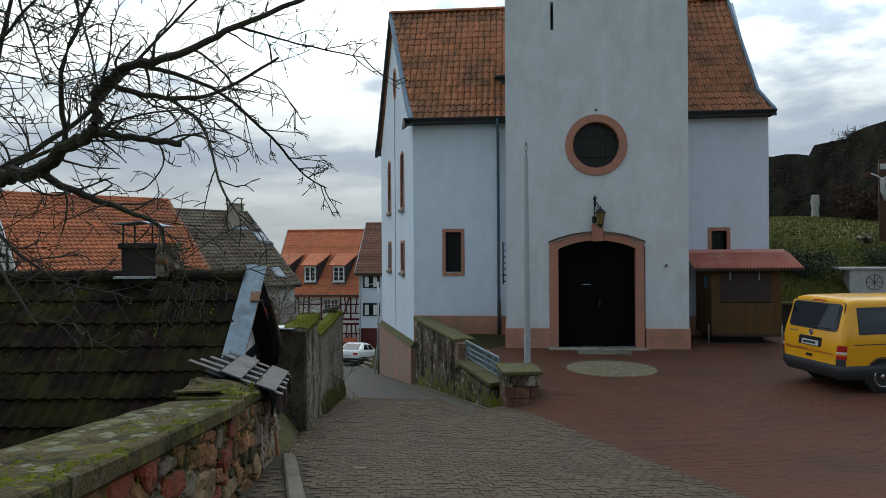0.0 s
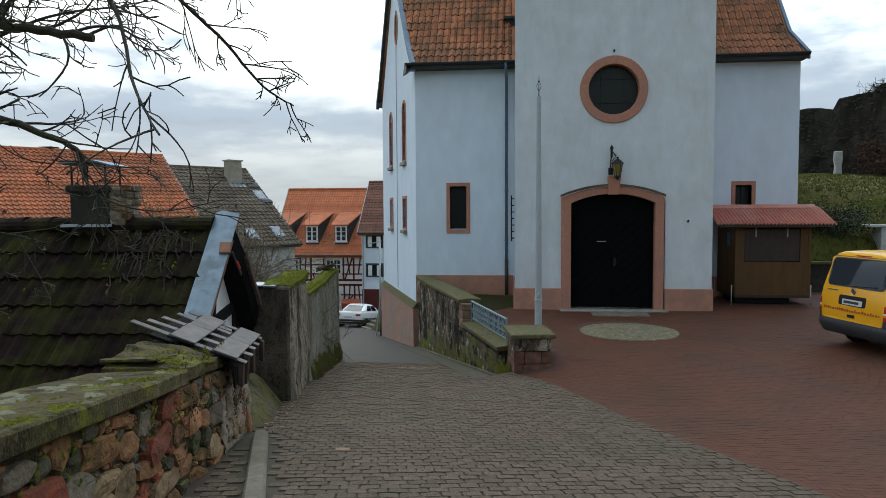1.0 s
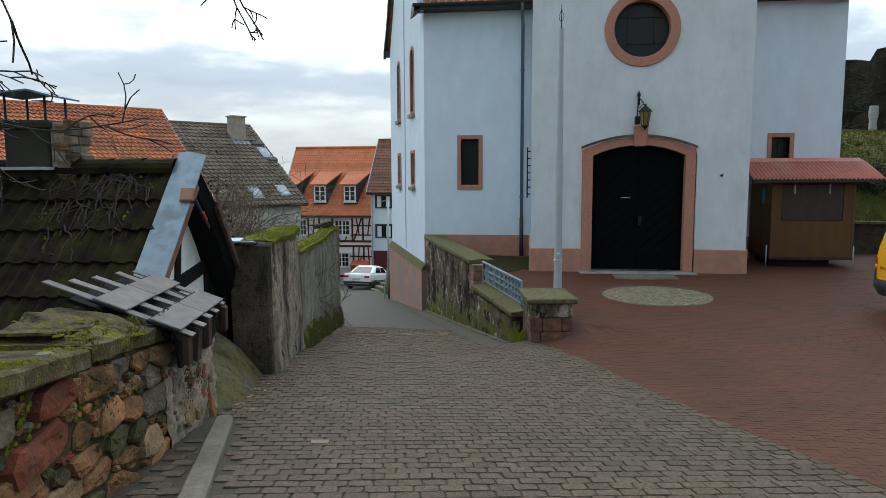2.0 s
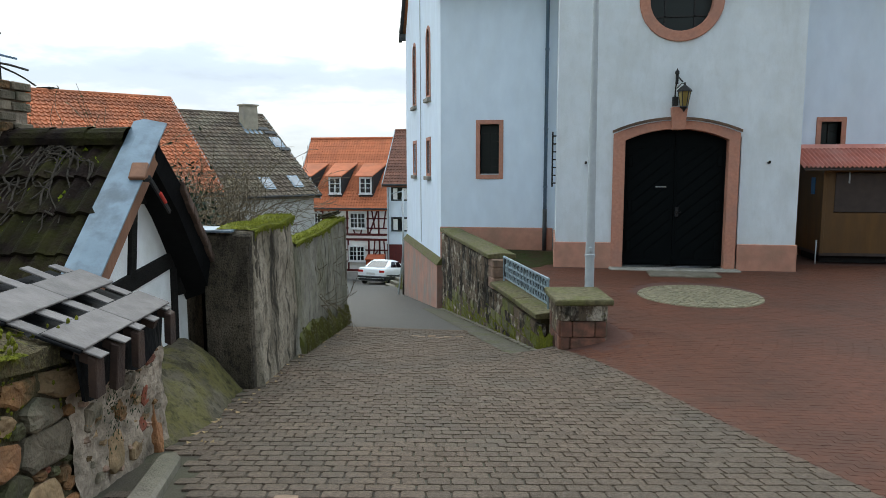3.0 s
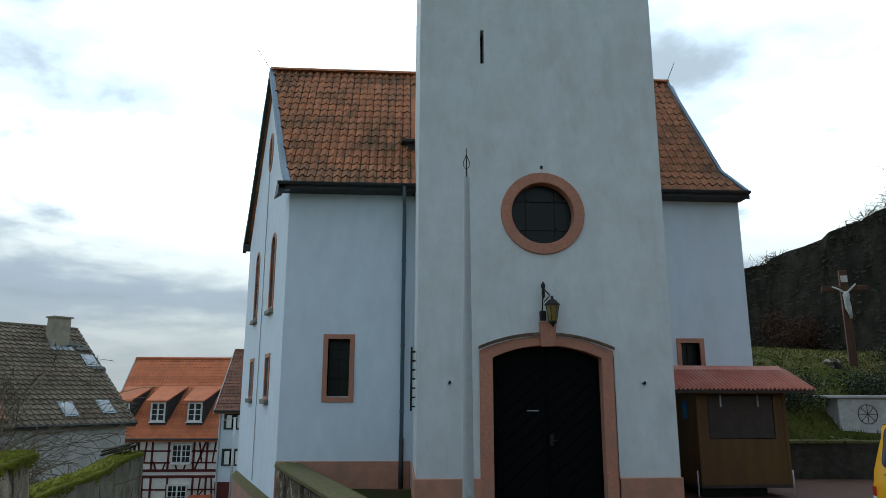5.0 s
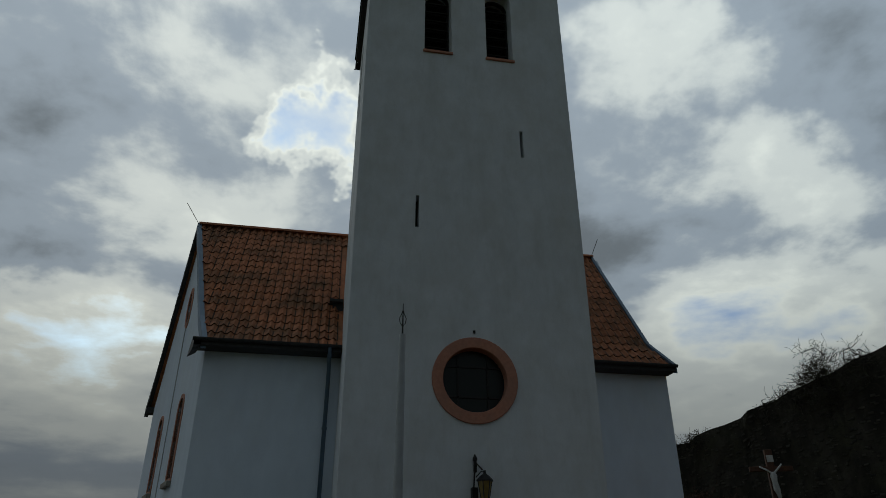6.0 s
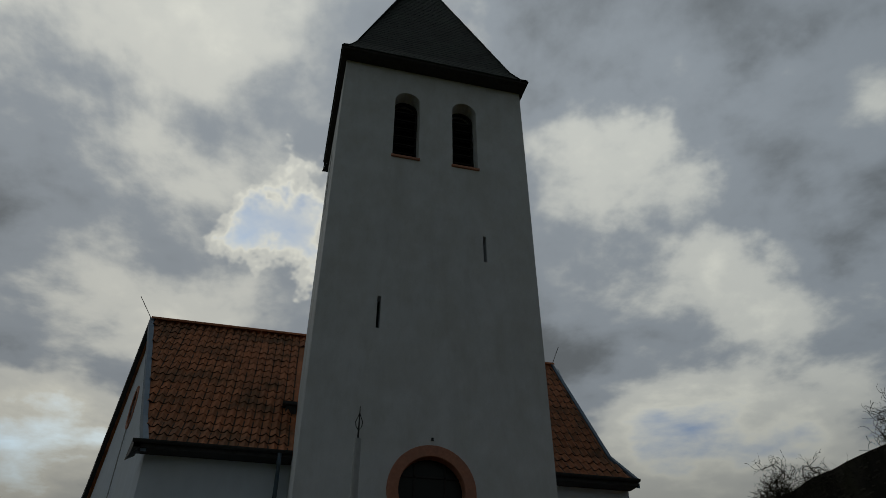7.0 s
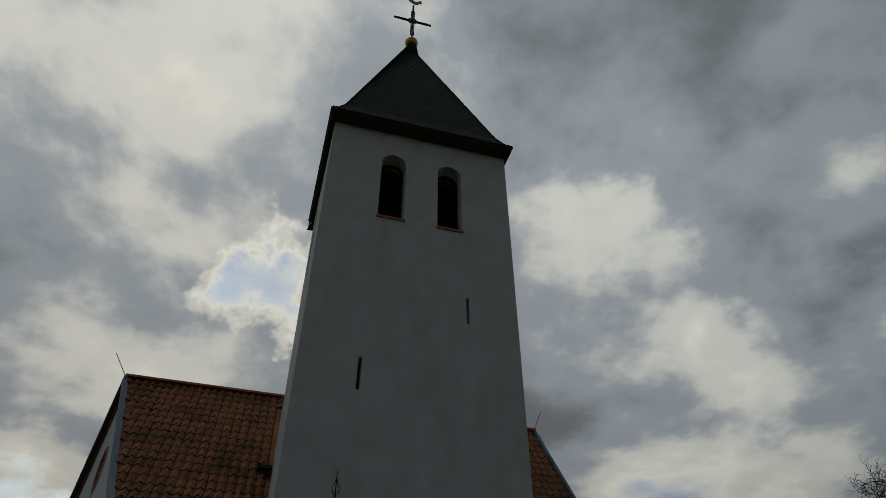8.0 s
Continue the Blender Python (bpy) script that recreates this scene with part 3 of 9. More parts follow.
# bell openings with louvres
for cx in (-0.89, 0.89):
    lv = part("louvre_frame", ring(arch(cx, 15.70, 17.98, 0.385, 0.385), arch(cx, 15.76, 17.98, 0.33, 0.33), 0.1, Matrix.Translation((0, 0.42, 0))), "dark", church, "dark louvred bell opening")
    for i in range(7):
        part("slat", Geo().box((-0.36, -0.14, -0.012), (0.36, 0.14, 0.012), pose(cx, 0.48, 15.93 + 0.34 * i, 38)), "fascia", lv)
    # near-black sheet stands in for the unlit inside of the bell chamber
    part("bell_shade_sheet", Geo().box((cx - 0.45, 0.66, 15.58), (cx + 0.45, 0.69, 18.48)), "dark", lv)
    part("sill", Geo().box((cx - 0.42, -0.05, 15.63), (cx + 0.42, 0.4, 15.71)), "pink", church, "stone sill", bevel=0.01)
# added near-black sheets paint the shade inside the slits
for x0, z0, x1, z1 in ((-1.45, 10.0, -1.32, 11.1), (1.31, 12.34, 1.44, 13.4)):
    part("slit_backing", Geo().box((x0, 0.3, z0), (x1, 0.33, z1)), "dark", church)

# tower roof: slated pyramid with flared eaves
CX, CY = (TX0 + TX1) / 2 - 0.03, TD / 2 - 0.02


def square_ring(h, z):
    return [(CX - h, CY - h + 0.05, z), (CX + h, CY - h + 0.05, z), (CX + h, CY + h - 0.55, z), (CX - h, CY + h - 0.55, z)]


part("eave", Geo().loft([square_ring(2.84, 19.34), square_ring(2.97, 19.36), square_ring(3.0, 19.44), square_ring(2.8, 19.56)]), "fascia", church, "dark boxed eave")
PROFILE = [(3.02, 19.42), (2.82, 19.7), (2.6, 20.2), (0.12, 28.1)]
roof = part("tower_roof", Geo().loft([square_ring(h, z) for h, z in PROFILE]), "slate", church, "steep dark slate pyramid roof")
slates = Geo()
rng = random.Random(4)
for k in range(4):
    turn = Matrix.Translation((CX, CY, 0)) @ pose(0, 0, 0, 0, 0, 90 * k)
    for i in range(len(PROFILE) - 1):
        (h0, z0), (h1, z1) = PROFILE[i], PROFILE[i + 1]
        slope = math.hypot(h0 - h1, z1 - z0)
        rows = max(1, round(slope / 0.17))
        for r in range(rows):
            t0, t1 = r / rows, min(1, (r + 1.12) / rows)
            ha, hb = h0 + (h1 - h0) * t0, h0 + (h1 - h0) * t1
            za, zb = z0 + (z1 - z0) * t0, z0 + (z1 - z0) * t1
            count = max(1, round(2 * ha / 0.28))
            if k == 2:
                count = max(1, count // 3)
            for c in range(count):
                e0, e1 = -1 + 2 * (c + 0.04 * rng.random()) / count, -1 + 2 * (c + 1) / count
                lift = 0.01 + 0.006 * rng.random()
                nz = (h0 - h1) / slope
                nx = (z1 - z0) / slope
                q = [(e0 * ha, -ha + 0.05 - lift * nx, za + lift * nz), (e1 * ha, -ha + 0.05 - lift * nx, za + lift * nz), (e1 * hb, -hb + 0.05 - 0.004, zb + 0.004), (e0 * hb, -hb + 0.05 - 0.004, zb + 0.004)]
                low = [(q[0][0], -ha + 0.05, za), (q[1][0], -ha + 0.05, za)]
                slates.add([turn @ Vector(p) for p in q + low], [(0, 1, 2, 3), (4, 5, 1, 0)])
part("slate", slates, "slate", roof, kind="stuff")
part("finial_base", Geo().lathe([(0.2, 27.9), (0.17, 28.3), (0.1, 28.45)], (CX, CY, 0), 12), "zinc", church, "lead cap")
M["gold"] = material("gilded_copper", ((0.55, 0.36, 0.10), (0.42, 0.27, 0.08)), 8, 0.35, 0.03, 40, metal=0.9)
ball = Geo()
ball.lathe([(0.02 + 0.27 * math.sin(a), 28.72 - 0.28 * math.cos(a)) for a in np.linspace(0.05, math.pi - 0.05, 12)], (CX, CY, 0), 18)
part("ball", ball, "gold", church, "gilded ball", smooth=True)
cross = Geo().tube([(CX, CY, 28.9), (CX, CY, 31.9)], 0.045, 8)
for s in (-0.07, 0.07):
    cross.box((CX + s - 0.018, CY - 0.02, 29.4), (CX + s + 0.018, CY + 0.02, 31.4))
cross.tube([(CX - 0.88, CY, 30.55), (CX + 0.88, CY, 30.55)], 0.05, 8)
for s in (-0.06, 0.06):
    cross.box((CX - 0.7, CY - 0.02, 30.55 + s - 0.015), (CX + 0.7, CY + 0.02, 30.55 + s + 0.015))
for a in range(4):
    c = (CX + 0.13 * math.cos(radians(45 + 90 * a)), 30.55 + 0.13 * math.sin(radians(45 + 90 * a)))
    cross.loft([[(c[0] + r * math.cos(t), CY + d, c[1] + r * math.sin(t)) for t in np.linspace(0, 2 * math.pi, 13)[:-1]] for r, d in ((0.1, -0.02), (0.07, -0.02), (0.07, 0.02), (0.1, 0.02), (0.1, -0.02))], cap=False)
part("cross", cross, "iron", church, "wrought iron cross")
cock = [(-0.42, 32.72), (-0.36, 32.5), (-0.22, 32.3), (-0.06, 32.15), (0.1, 32.08), (0.2, 32.12), (0.27, 32.25), (0.4, 32.28), (0.38, 32.5), (0.3, 32.52), (0.22, 32.4), (0.1, 32.32), (-0.02, 32.4), (-0.1, 32.62), (-0.22, 32.78), (-0.34, 32.8)]
part("weathercock", Geo().prism([(x + CX, z - 0.05) for x, z in cock], 0.03, Matrix.Translation((0, CY - 0.015, 0))), "gold", church, "gilded weathercock")

# nave: long side towards the square, skewed gable along the lane
NL, NR, NY0, NY1, NE = -6.35, 6.45, 3.45, 10.9, 7.86
GX = -9.0                                           # back corner of the gable wall
RY, RZ = 7.2, 13.36                                  # ridge
win_l, win_r = rect(-5.14, 2.28, -4.57, 3.79), rect(4.46, 2.28, 4.98, 3.75)
part("wall", pierced(rect(NL, -0.6, TX0 - 0.002, NE), [win_l], 0.5, Matrix.Translation((0, NY0, 0))), "render", church, "white rendered nave wall")
part("wall", pierced(rect(TX1 + 0.002, -0.6, NR, NE), [win_r], 0.5, Matrix.Translation((0, NY0, 0))), "render", church)
GLEN = math.hypot(GX - NL, NY1 - NY0)
GM = Matrix.Translation((NL, NY0, 0)) @ pose(0, 0, 0, 0, 0, math.degrees(math.atan2(NY1 - NY0, GX - NL)))
# along the gable wall: s from the front corner; the wall's inside is on -y of this frame
def along(y):
    return (y - NY0) / (NY1 - NY0) * GLEN


gable_holes, gable_frames = [], []
for y in (5.55, 8.55):
    s = along(y)
    gable_holes += [rect(s - 0.3, 2.3, s + 0.3, 3.4), arch(s, 4.9, 6.75, 0.3, 0.3)]
    gable_frames += [(rect(s - 0.42, 2.18, s + 0.42, 3.52), rect(s - 0.3, 2.3, s + 0.3, 3.4)), (arch(s, 4.78, 6.75, 0.42, 0.42), arch(s, 4.9, 6.75, 0.3, 0.3))]
so = along(7.1)
gable_holes.append(circle(so, 10.3, 0.28, 20, 1.9))
gable_frames.append((circle(so, 10.3, 0.4, 20, 1.72), circle(so, 10.3, 0.28, 20, 1.9)))
GI = GM @ Matrix.Scale(-1, 4, (0, 1, 0))            # +y into the wall
gable = [(0.0, -0.5), (GLEN, -0.5), (GLEN, NE), (along(RY), RZ - 0.12), (0.0, NE)]
part("wall", pierced(gable, gable_holes, 0.5, GI), "render", church, "white rendered gable wall")
for o, i in gable_frames:
    fr = part("window", ring(o, i, 0.3, GI @ Matrix.Translation((0, -0.03, 0))), "pink", church, "narrow window with pink sandstone frame", bevel=0.008)
    part("pane", Geo().prism(i, 0.02, GI @ Matrix.Translation((0, 0.25, 0))), "glass", fr)
    s0, s1 = min(x for x, z in o), max(x for x, z in o)
    zb = min(z for x, z in o)
    if zb < 8:
        part("sill", Geo().box((s0 - 0.03, -0.12, zb - 0.1), (s1 + 0.03, 0.1, zb + 0.03), GI), "sandstone", fr, "stone sill", bevel=0.01)
part("lightning_cable", Geo().tube([GI @ Vector((along(7.05) + 0.02 * math.sin(z), -0.03, z)) for z in np.linspace(9.6, -0.2, 9)], 0.016, 5), "pole", church, "thin grey lightning cable")
for o, i in ((rect(-5.27, 2.15, -4.44, 3.92), win_l), (rect(4.33, 2.15, 5.11, 3.88), win_r)):
    fr = part("window", ring(o, i, 0.28, Matrix.Translation((0, NY0 - 0.03, 0))), "pink", church, "tall window with pink sandstone frame", bevel=0.008)
    part("pane", Geo().prism(i, 0.02, Matrix.Translation((0, NY0 + 0.24, 0))), "glass", fr)
    part("sill", Geo().box((i[0][0], NY0 - 0.01, i[0][1]), (i[1][0], NY0 + 0.24, i[0][1] + 0.03)), "pole", fr)
    g = Geo()
    for k in range(1, 6):
        z = i[0][1] + (i[2][1] - i[0][1]) * k / 6
        g.box((i[0][0], NY0 + 0.2, z - 0.008), (i[1][0], NY0 + 0.22, z + 0.008))
    g.box(((i[0][0] + i[1][0]) / 2 - 0.008, NY0 + 0.2, i[0][1]), ((i[0][0] + i[1][0]) / 2 + 0.008, NY0 + 0.22, i[2][1]))
    part("grille", g, "iron", fr)
part("wall", Geo().box((NR - 0.5, NY0 + 0.5, -0.6), (NR, NY1, NE)).prism([(NY0 + 0.5, NE), (NY1, NE), (RY, RZ - 0.12)], 0.5, Matrix.Translation((NR, 0, 0)) @ pose(0, 0, 0, 0, 0, 90)), "render", church)
part("wall", Geo().box((GX + 0.3, NY1 - 0.5, -4), (NR, NY1, NE)), "render", church)
part("plinth", Geo().box((NL - 0.02, NY0 - 0.04, -0.6), (TX0 - 0.06, NY0 + 0.1, 0.68)), "pink_paint", church, bevel=0.015)
part("plinth", Geo().box((TX1 + 0.06, NY0 - 0.04, -0.6), (NR + 0.02, NY0 + 0.1, 0.68)), "pink_paint", church, bevel=0.015)
part("base_wall", Geo().box((-0.05, -0.14, -5.0), (GLEN + 0.05, 0.4, -0.5), GI), "pink_old", church, "weathered pink base below the gable wall")
part("coping", Geo().loft([[GI @ Vector(p) for p in ((s, -0.17, -0.52), (s, 0.3, -0.52), (s, 0.3, -0.3), (s, 0.0, -0.3))] for s in np.linspace(-0.08, GLEN + 0.08, 9)]), "cope_moss", church, "weathered stone coping")

# nave roof
ROOF = [(2.98, 7.96), (3.85, 8.84), (RY, RZ)]       # flared eave, then the main pitch (y, z)


def roof_left(y):
    return NL - 0.16 + (y - NY0) / (NY1 - NY0) * (GX - NL)


def roof_right(y):
    return NR - 0.24 + 0.28 * max(0.0, 1 - abs(abs(y - RY) - 4.22) / 0.9)


slab = Geo()
for (ya, za), (yb, zb) in zip(ROOF[:-1], ROOF[1:]):
    slab.loft([[(roof_left(ya), ya, za - d), (roof_right(ya), ya, za - d)] + [(roof_right(yb), yb, zb - d), (roof_left(yb), yb, zb - d)] for d in (0.16, 0.03)])
ROOF_B = [(2 * RY - y, z) for y, z in ROOF]
for (ya, za), (yb, zb) in zip(ROOF_B[:-1], ROOF_B[1:]):
    slab.loft([[(roof_left(ya), ya, za - d), (roof_right(ya), ya, za - d)] + [(roof_right(yb), yb, zb - d), (roof_left(yb), yb, zb - d)] for d in (0.16, -0.03)])
nave_roof = part("roof", slab, "tile", church, "clay pantile roof, darkened with age")
for y0, y1, prof in ((0, 0, ROOF), (0, 0, ROOF_B)):
    verge = Geo()
    rows = []
    for y, z in prof:
        x = roof_left(y) - 0.03
        rows.append([(x - 0.03, y, z - 0.24), (x + 0.1, y, z - 0.24), (x + 0.1, y, z + 0.07), (x - 0.03, y, z + 0.07)])
    part("verge_board", verge.loft(rows), "fascia" if prof is ROOF_B else "zinc", church, "metal clad verge board")
    rows = [[(roof_right(y) + a, y, z + b) for a, b in ((-0.03, -0.2), (0.07, -0.2), (0.07, 0.07), (-0.03, 0.07))] for y, z in prof]
    part("verge_board", Geo().loft(rows), "zinc", church)
part("eave_box", Geo().box((NL - 0.22, 2.92, 7.8), (TX0 - 0.01, NY0, 7.92)), "fascia", church, "dark eave board")
part("eave_box", Geo().box((TX1 + 0.01, 2.92, 7.8), (NR + 0.05, NY0, 7.92)), "fascia", church)
part("eave_return", Geo().loft([[(NL - 0.24, 2.92, 7.66), (NL - 0.05, 2.92, 7.78), (NL - 0.05, 2.92, 7.98), (NL - 0.2, 2.92, 8.0)], [(NL - 0.46, 3.6, 7.66), (NL - 0.26, 3.6, 7.78), (NL - 0.26, 3.6, 8.06), (NL - 0.4, 3.6, 8.14)]]), "fascia", church, "boxed eave return")
part("eave_return", Geo().box((GX - 0.26, NY1 + 0.05, 7.76), (GX + 0.1, NY1 + 0.4, 7.98)), "fascia", church)
for x0, x1 in ((NL - 0.24, TX0 - 0.01), (TX1 + 0.01, NR + 0.06)):
    half = [(0.075 * math.cos(a), 0.075 * math.sin(a)) for a in np.linspace(math.pi, 2 * math.pi, 8)]
    prof = half + [(p[0] * 0.88, p[1] * 0.88) for p in half[::-1]]
    part("gutter", Geo().loft([[(x, 2.86 + a, 7.96 + b) for a, b in prof] for x in (x0, x1)]), "fascia", church, "dark half-round gutter")
pipe = part("downpipe", Geo().tube([(TX0 - 0.32, 2.88, 7.9), (TX0 - 0.32, 2.9, 7.7), (TX0 - 0.3, 3.3, 7.3), (TX0 - 0.3, 3.34, 1.2)], 0.055, 10), "zinc", church, "blue-grey zinc downpipe", smooth=True)
part("standpipe", Geo().tube([(TX0 - 0.3, 3.34, 1.25), (TX0 - 0.3, 3.34, 0.0)], 0.065, 10), "fascia", pipe, "black cast iron standpipe", smooth=True)
for z in (5.9, 3.6, 1.9):
    part("bracket", Geo().tube([(TX0 - 0.3, 3.34, z), (TX0 - 0.3, 3.34, z + 0.05)], 0.07, 10), "zinc", pipe)
ladder = Geo()
for y in (-0.02, 0.28):
    ladder.box((TX0 - 0.13, y + 0.5, 2.0), (TX0 - 0.09, y + 0.54, 3.4))
for i in range(7):
    ladder.box((TX0 - 0.13, 0.48, 2.08 + 0.2 * i), (TX0 - 0.02, 0.82, 2.11 + 0.2 * i))
part("ladder_bracket", ladder, "iron", church, "short black iron ladder on the tower side")
for x, y in ((roof_left(RY), RY), (roof_right(RY), RY)):
    lean = -1 if x < 0 else 0.6
    part("lightning_rod", Geo().tube([(x, y, RZ), (x + 0.5 * lean, y - 0.1, RZ + 0.75)], 0.012, 5), "iron", church)
part("ridge_tile", Geo().loft([[(x, RY + 0.15 * math.cos(a), RZ - 0.02 + 0.13 * math.sin(a)) for a in np.linspace(0, math.pi, 7)] for x in np.linspace(roof_left(RY), roof_right(RY) + 0.05, 40)], cap=False, closed=False), "tile", church, "row of clay ridge tiles")
part("hood", Geo().box((TX0 - 0.32, 4.35, 9.35), (TX0 - 0.02, 4.75, 9.75), None).box((TX0 - 0.42, 4.2, 9.72), (TX0 - 0.02, 4.85, 9.8)), "fascia", church, "small dark metal hood beside the tower")

# ---- retaining wall, railing and pillar ----
def line_x(y):
    return -2.86 - 0.335 * (y + 6.9)


parapet = thing("retaining_wall", pose(0, 0, 0), "mossy sandstone retaining wall with stone coping and end pillar", "wall")
LD = Vector((line_x(1) - line_x(0), 1, 0)).normalized()     # along the wall, downhill
LN = Vector((-LD.y, LD.x, 0))                               # towards the lane
LANG = math.degrees(math.atan2(LD.y, LD.x))


def wall_m(y, z=0.0, out=0.0):
    """Frame on the wall line: x along the wall, +y towards the lane."""
    p = Vector((line_x(y), y, z)) + LN * out
    return Matrix.Translation(p) @ pose(0, 0, 0, 0, 0, LANG)


def core(y0, y1, top, mat, inset=0.05, width=0.42):
    g = Geo()
    rings = []
    for y in np.linspace(y0, y1, 12):
        a = Vector((line_x(y), y, 0)) - LN * inset
        b = a - LN * (width - inset)
        z = street_z(y) - 0.5
        rings.append([(a.x, a.y, z), (b.x, b.y, z), (b.x, b.y, top), (a.x, a.y, top)])
    return part("wall_core", g.loft(rings), mat, parapet)


core(-5.9, -2.4, 0.0, "mortar")
core(-2.4, 3.35, 0.5, "mortar")
srng = random.Random(11)


def stone_mesh(rr, l, d, h, rough=0.14, wear=0.16):
    """An uneven block: length l, depth d, height h, centred on the wall face, worn edges."""
    g = Geo()
    c = min(l, h) * wear
    outer = [(-l / 2, -h / 2), (l / 2, -h / 2), (l / 2, h / 2), (-l / 2, h / 2)]
    pts = []
    for i, (x, z) in enumerate(outer):
        px, pz = outer[i - 1]
        nx, nz = outer[(i + 1) % 4]
        for (ax, az) in ((px, pz), (nx, nz)):
            dd = math.hypot(ax - x, az - z)
            pts.append((x + (ax - x) * c / dd, z + (az - z) * c / dd))
    jit = [(x + rr.uniform(-1, 1) * rough * c * 2, z + rr.uniform(-1, 1) * rough * c * 2) for x, z in pts]
    mid = [(x * (1 - 0.9 * c / l), z * (1 - 0.9 * c / h)) for x, z in jit]
    r0 = [(x, -d, z) for x, z in jit]
    r1 = [(x, d * 0.35, z) for x, z in jit]
    r2 = [(x, d * (0.8 + rr.uniform(-rough, rough) * 1.5), z) for x, z in mid]
    g.loft([r0, r1, r2], cap=False)
    k = len(g.v)
    g.v.append((0, d * (1.0 + rr.uniform(-rough, rough)), 0))
    n = 8
    for j in range(n):
        g.f.append((k - n + j, k - n + (j + 1) % n, k))
    return g


def stone_set(prefix, mats, count, l, d, h, rough, seed):
    rr = random.Random(seed)
    out = []
    for i in range(count):
        me = mesh_of(prefix, stone_mesh(rr, l * rr.uniform(0.8, 1.2), d, h * rr.uniform(0.94, 1.03), rough, 0.07))
        me.materials.append(M[mats[i % len(mats)]])
        out.append(me)
    return out


M["darkstone"] = streaked("dark_damp_sandstone", (0.205, 0.15, 0.105), (0.11, 0.082, 0.058), (0.015, 0.013, 0.011), (0.05, 0.042, 0.028), layers=((3.4, (1, 1, 0.8), 0.5, 0.6, (0.50, 0.44, 0.35), 0.85), (1.7, (1, 1, 0.5), 0.5, 0.58, (0.012, 0.0105, 0.009), 0.9), (5.5, (1, 1, 0.35), 0.54, 0.64, (0.014, 0.012, 0.01), 0.85), (9.0, (1, 1, 1), 0.58, 0.68, (0.12, 0.115, 0.03), 0.5), (32.0, (1, 1, 1), 0.52, 0.68, (0.02, 0.017, 0.014), 0.55)))
M["pierstone"] = material("weathered_pink_sandstone", ((0.34, 0.21, 0.145), (0.22, 0.14, 0.10)), 9, 0.92, 0.7, 35, (0.10, 0.08, 0.055), 3, 0.7, per_object=0.2)
M["pillarred"] = material("damp_red_sandstone", ((0.22, 0.095, 0.06), (0.125, 0.058, 0.04)), 8, 0.92, 0.8, 35, (0.05, 0.04, 0.028), 3, 0.8, per_object=0.2)
M["mossstone"] = material("mossy_sandstone", ((0.15, 0.135, 0.075), (0.09, 0.085, 0.04)), 7, 0.95, 0.8, 35, (0.15, 0.165, 0.02), 2.0, 0.9, per_object=0.25)
plain = stone_set("stone", ["darkstone"], 8, 0.455, 0.06, 0.204, 0.16, 3)
mossy = stone_set("stone", ["mossstone", "darkstone"], 6, 0.455, 0.06, 0.2, 0.12, 5)
for course in range(14):
    z = 0.39 - 0.205 * course
    y = -5.95 + srng.uniform(0, 0.3)
    while y < 3.25:
        step = srng.uniform(0.34, 0.52)
        mid = y + step / 2 * LD.y
        top = -0.02 if mid < -2.45 else 0.5
        if z + 0.1 < top + 0.06 and z > street_z(mid) - 0.12:
            low = z - street_z(mid)
            pool = mossy if low < 0.42 + 0.35 * srng.random() else plain
            s = pool[srng.randrange(len(pool))]
            piece("stone", s, wall_m(mid, z, -0.045) @ Matrix.Scale(step / 0.46, 4, (1, 0, 0)), parapet)
        y += step * LD.y
for y0, y1, top in ((-6.0, -2.95, 0.1), (-2.75, 3.32, 0.66)):
    g = Geo()
    for i, ya in enumerate(np.arange(y0, y1, 1.25)):
        yb = min(y1, ya + 1.235)
        rings = []
        for y in (ya, yb):
            a = Vector((line_x(y), y, 0)) + LN * 0.08
            b = a - LN * (0.62 if top > 0.3 else 0.56)
            mid = (a + b) / 2
            t = top + srng.uniform(-0.008, 0.008)
            rings.append([(a.x, a.y, t - 0.12), (b.x, b.y, t - 0.12), (b.x, b.y, t - 0.03), (mid.x, mid.y, t), (a.x, a.y, t - 0.03)])
        part("coping", Geo().loft(rings), "cope_moss", parapet, "mossy stone coping slab", bevel=0.012)
# moss climbing from the foot of the wall
climb = Geo()
for i in range(17000):
    y = srng.uniform(-6.6, 3.2)
    band = 0.5 + 0.5 * noise.noise(Vector((y * 2.3, 0.0, 3.0)))
    z = street_z(y) + (0.14 + 1.0 * band * band) * srng.random() ** 1.2
    if z > -0.15:
        continue
    c = Vector((line_x(y), y, z)) + LN * srng.uniform(-0.012, 0.006)
    r = srng.uniform(0.009, 0.024)
    k = [c + LD * r * math.cos(a) + Vector((0, 0, r * 1.25 * math.sin(a))) for a in np.linspace(0.3, 2 * math.pi + 0.3, 7)[:-1]]
    climb.add(k + [c + LN * r * 0.3], [(j, (j + 1) % 6, 6) for j in range(6)])
part("moss", climb, "moss", parapet, "yellow-green moss at the foot", kind="stuff")
# pier where the railing starts
pm = wall_m(-2.72, 0, 0)
for z0, z1 in ((-0.1, 0.14), (0.145, 0.36), (0.365, 0.54)):
    part("pier", Geo().box((-0.22, -0.44, z0), (0.2, 0.02, z1), pm), "pierstone", parapet, "weathered pale sandstone block of the pier", bevel=0.02)
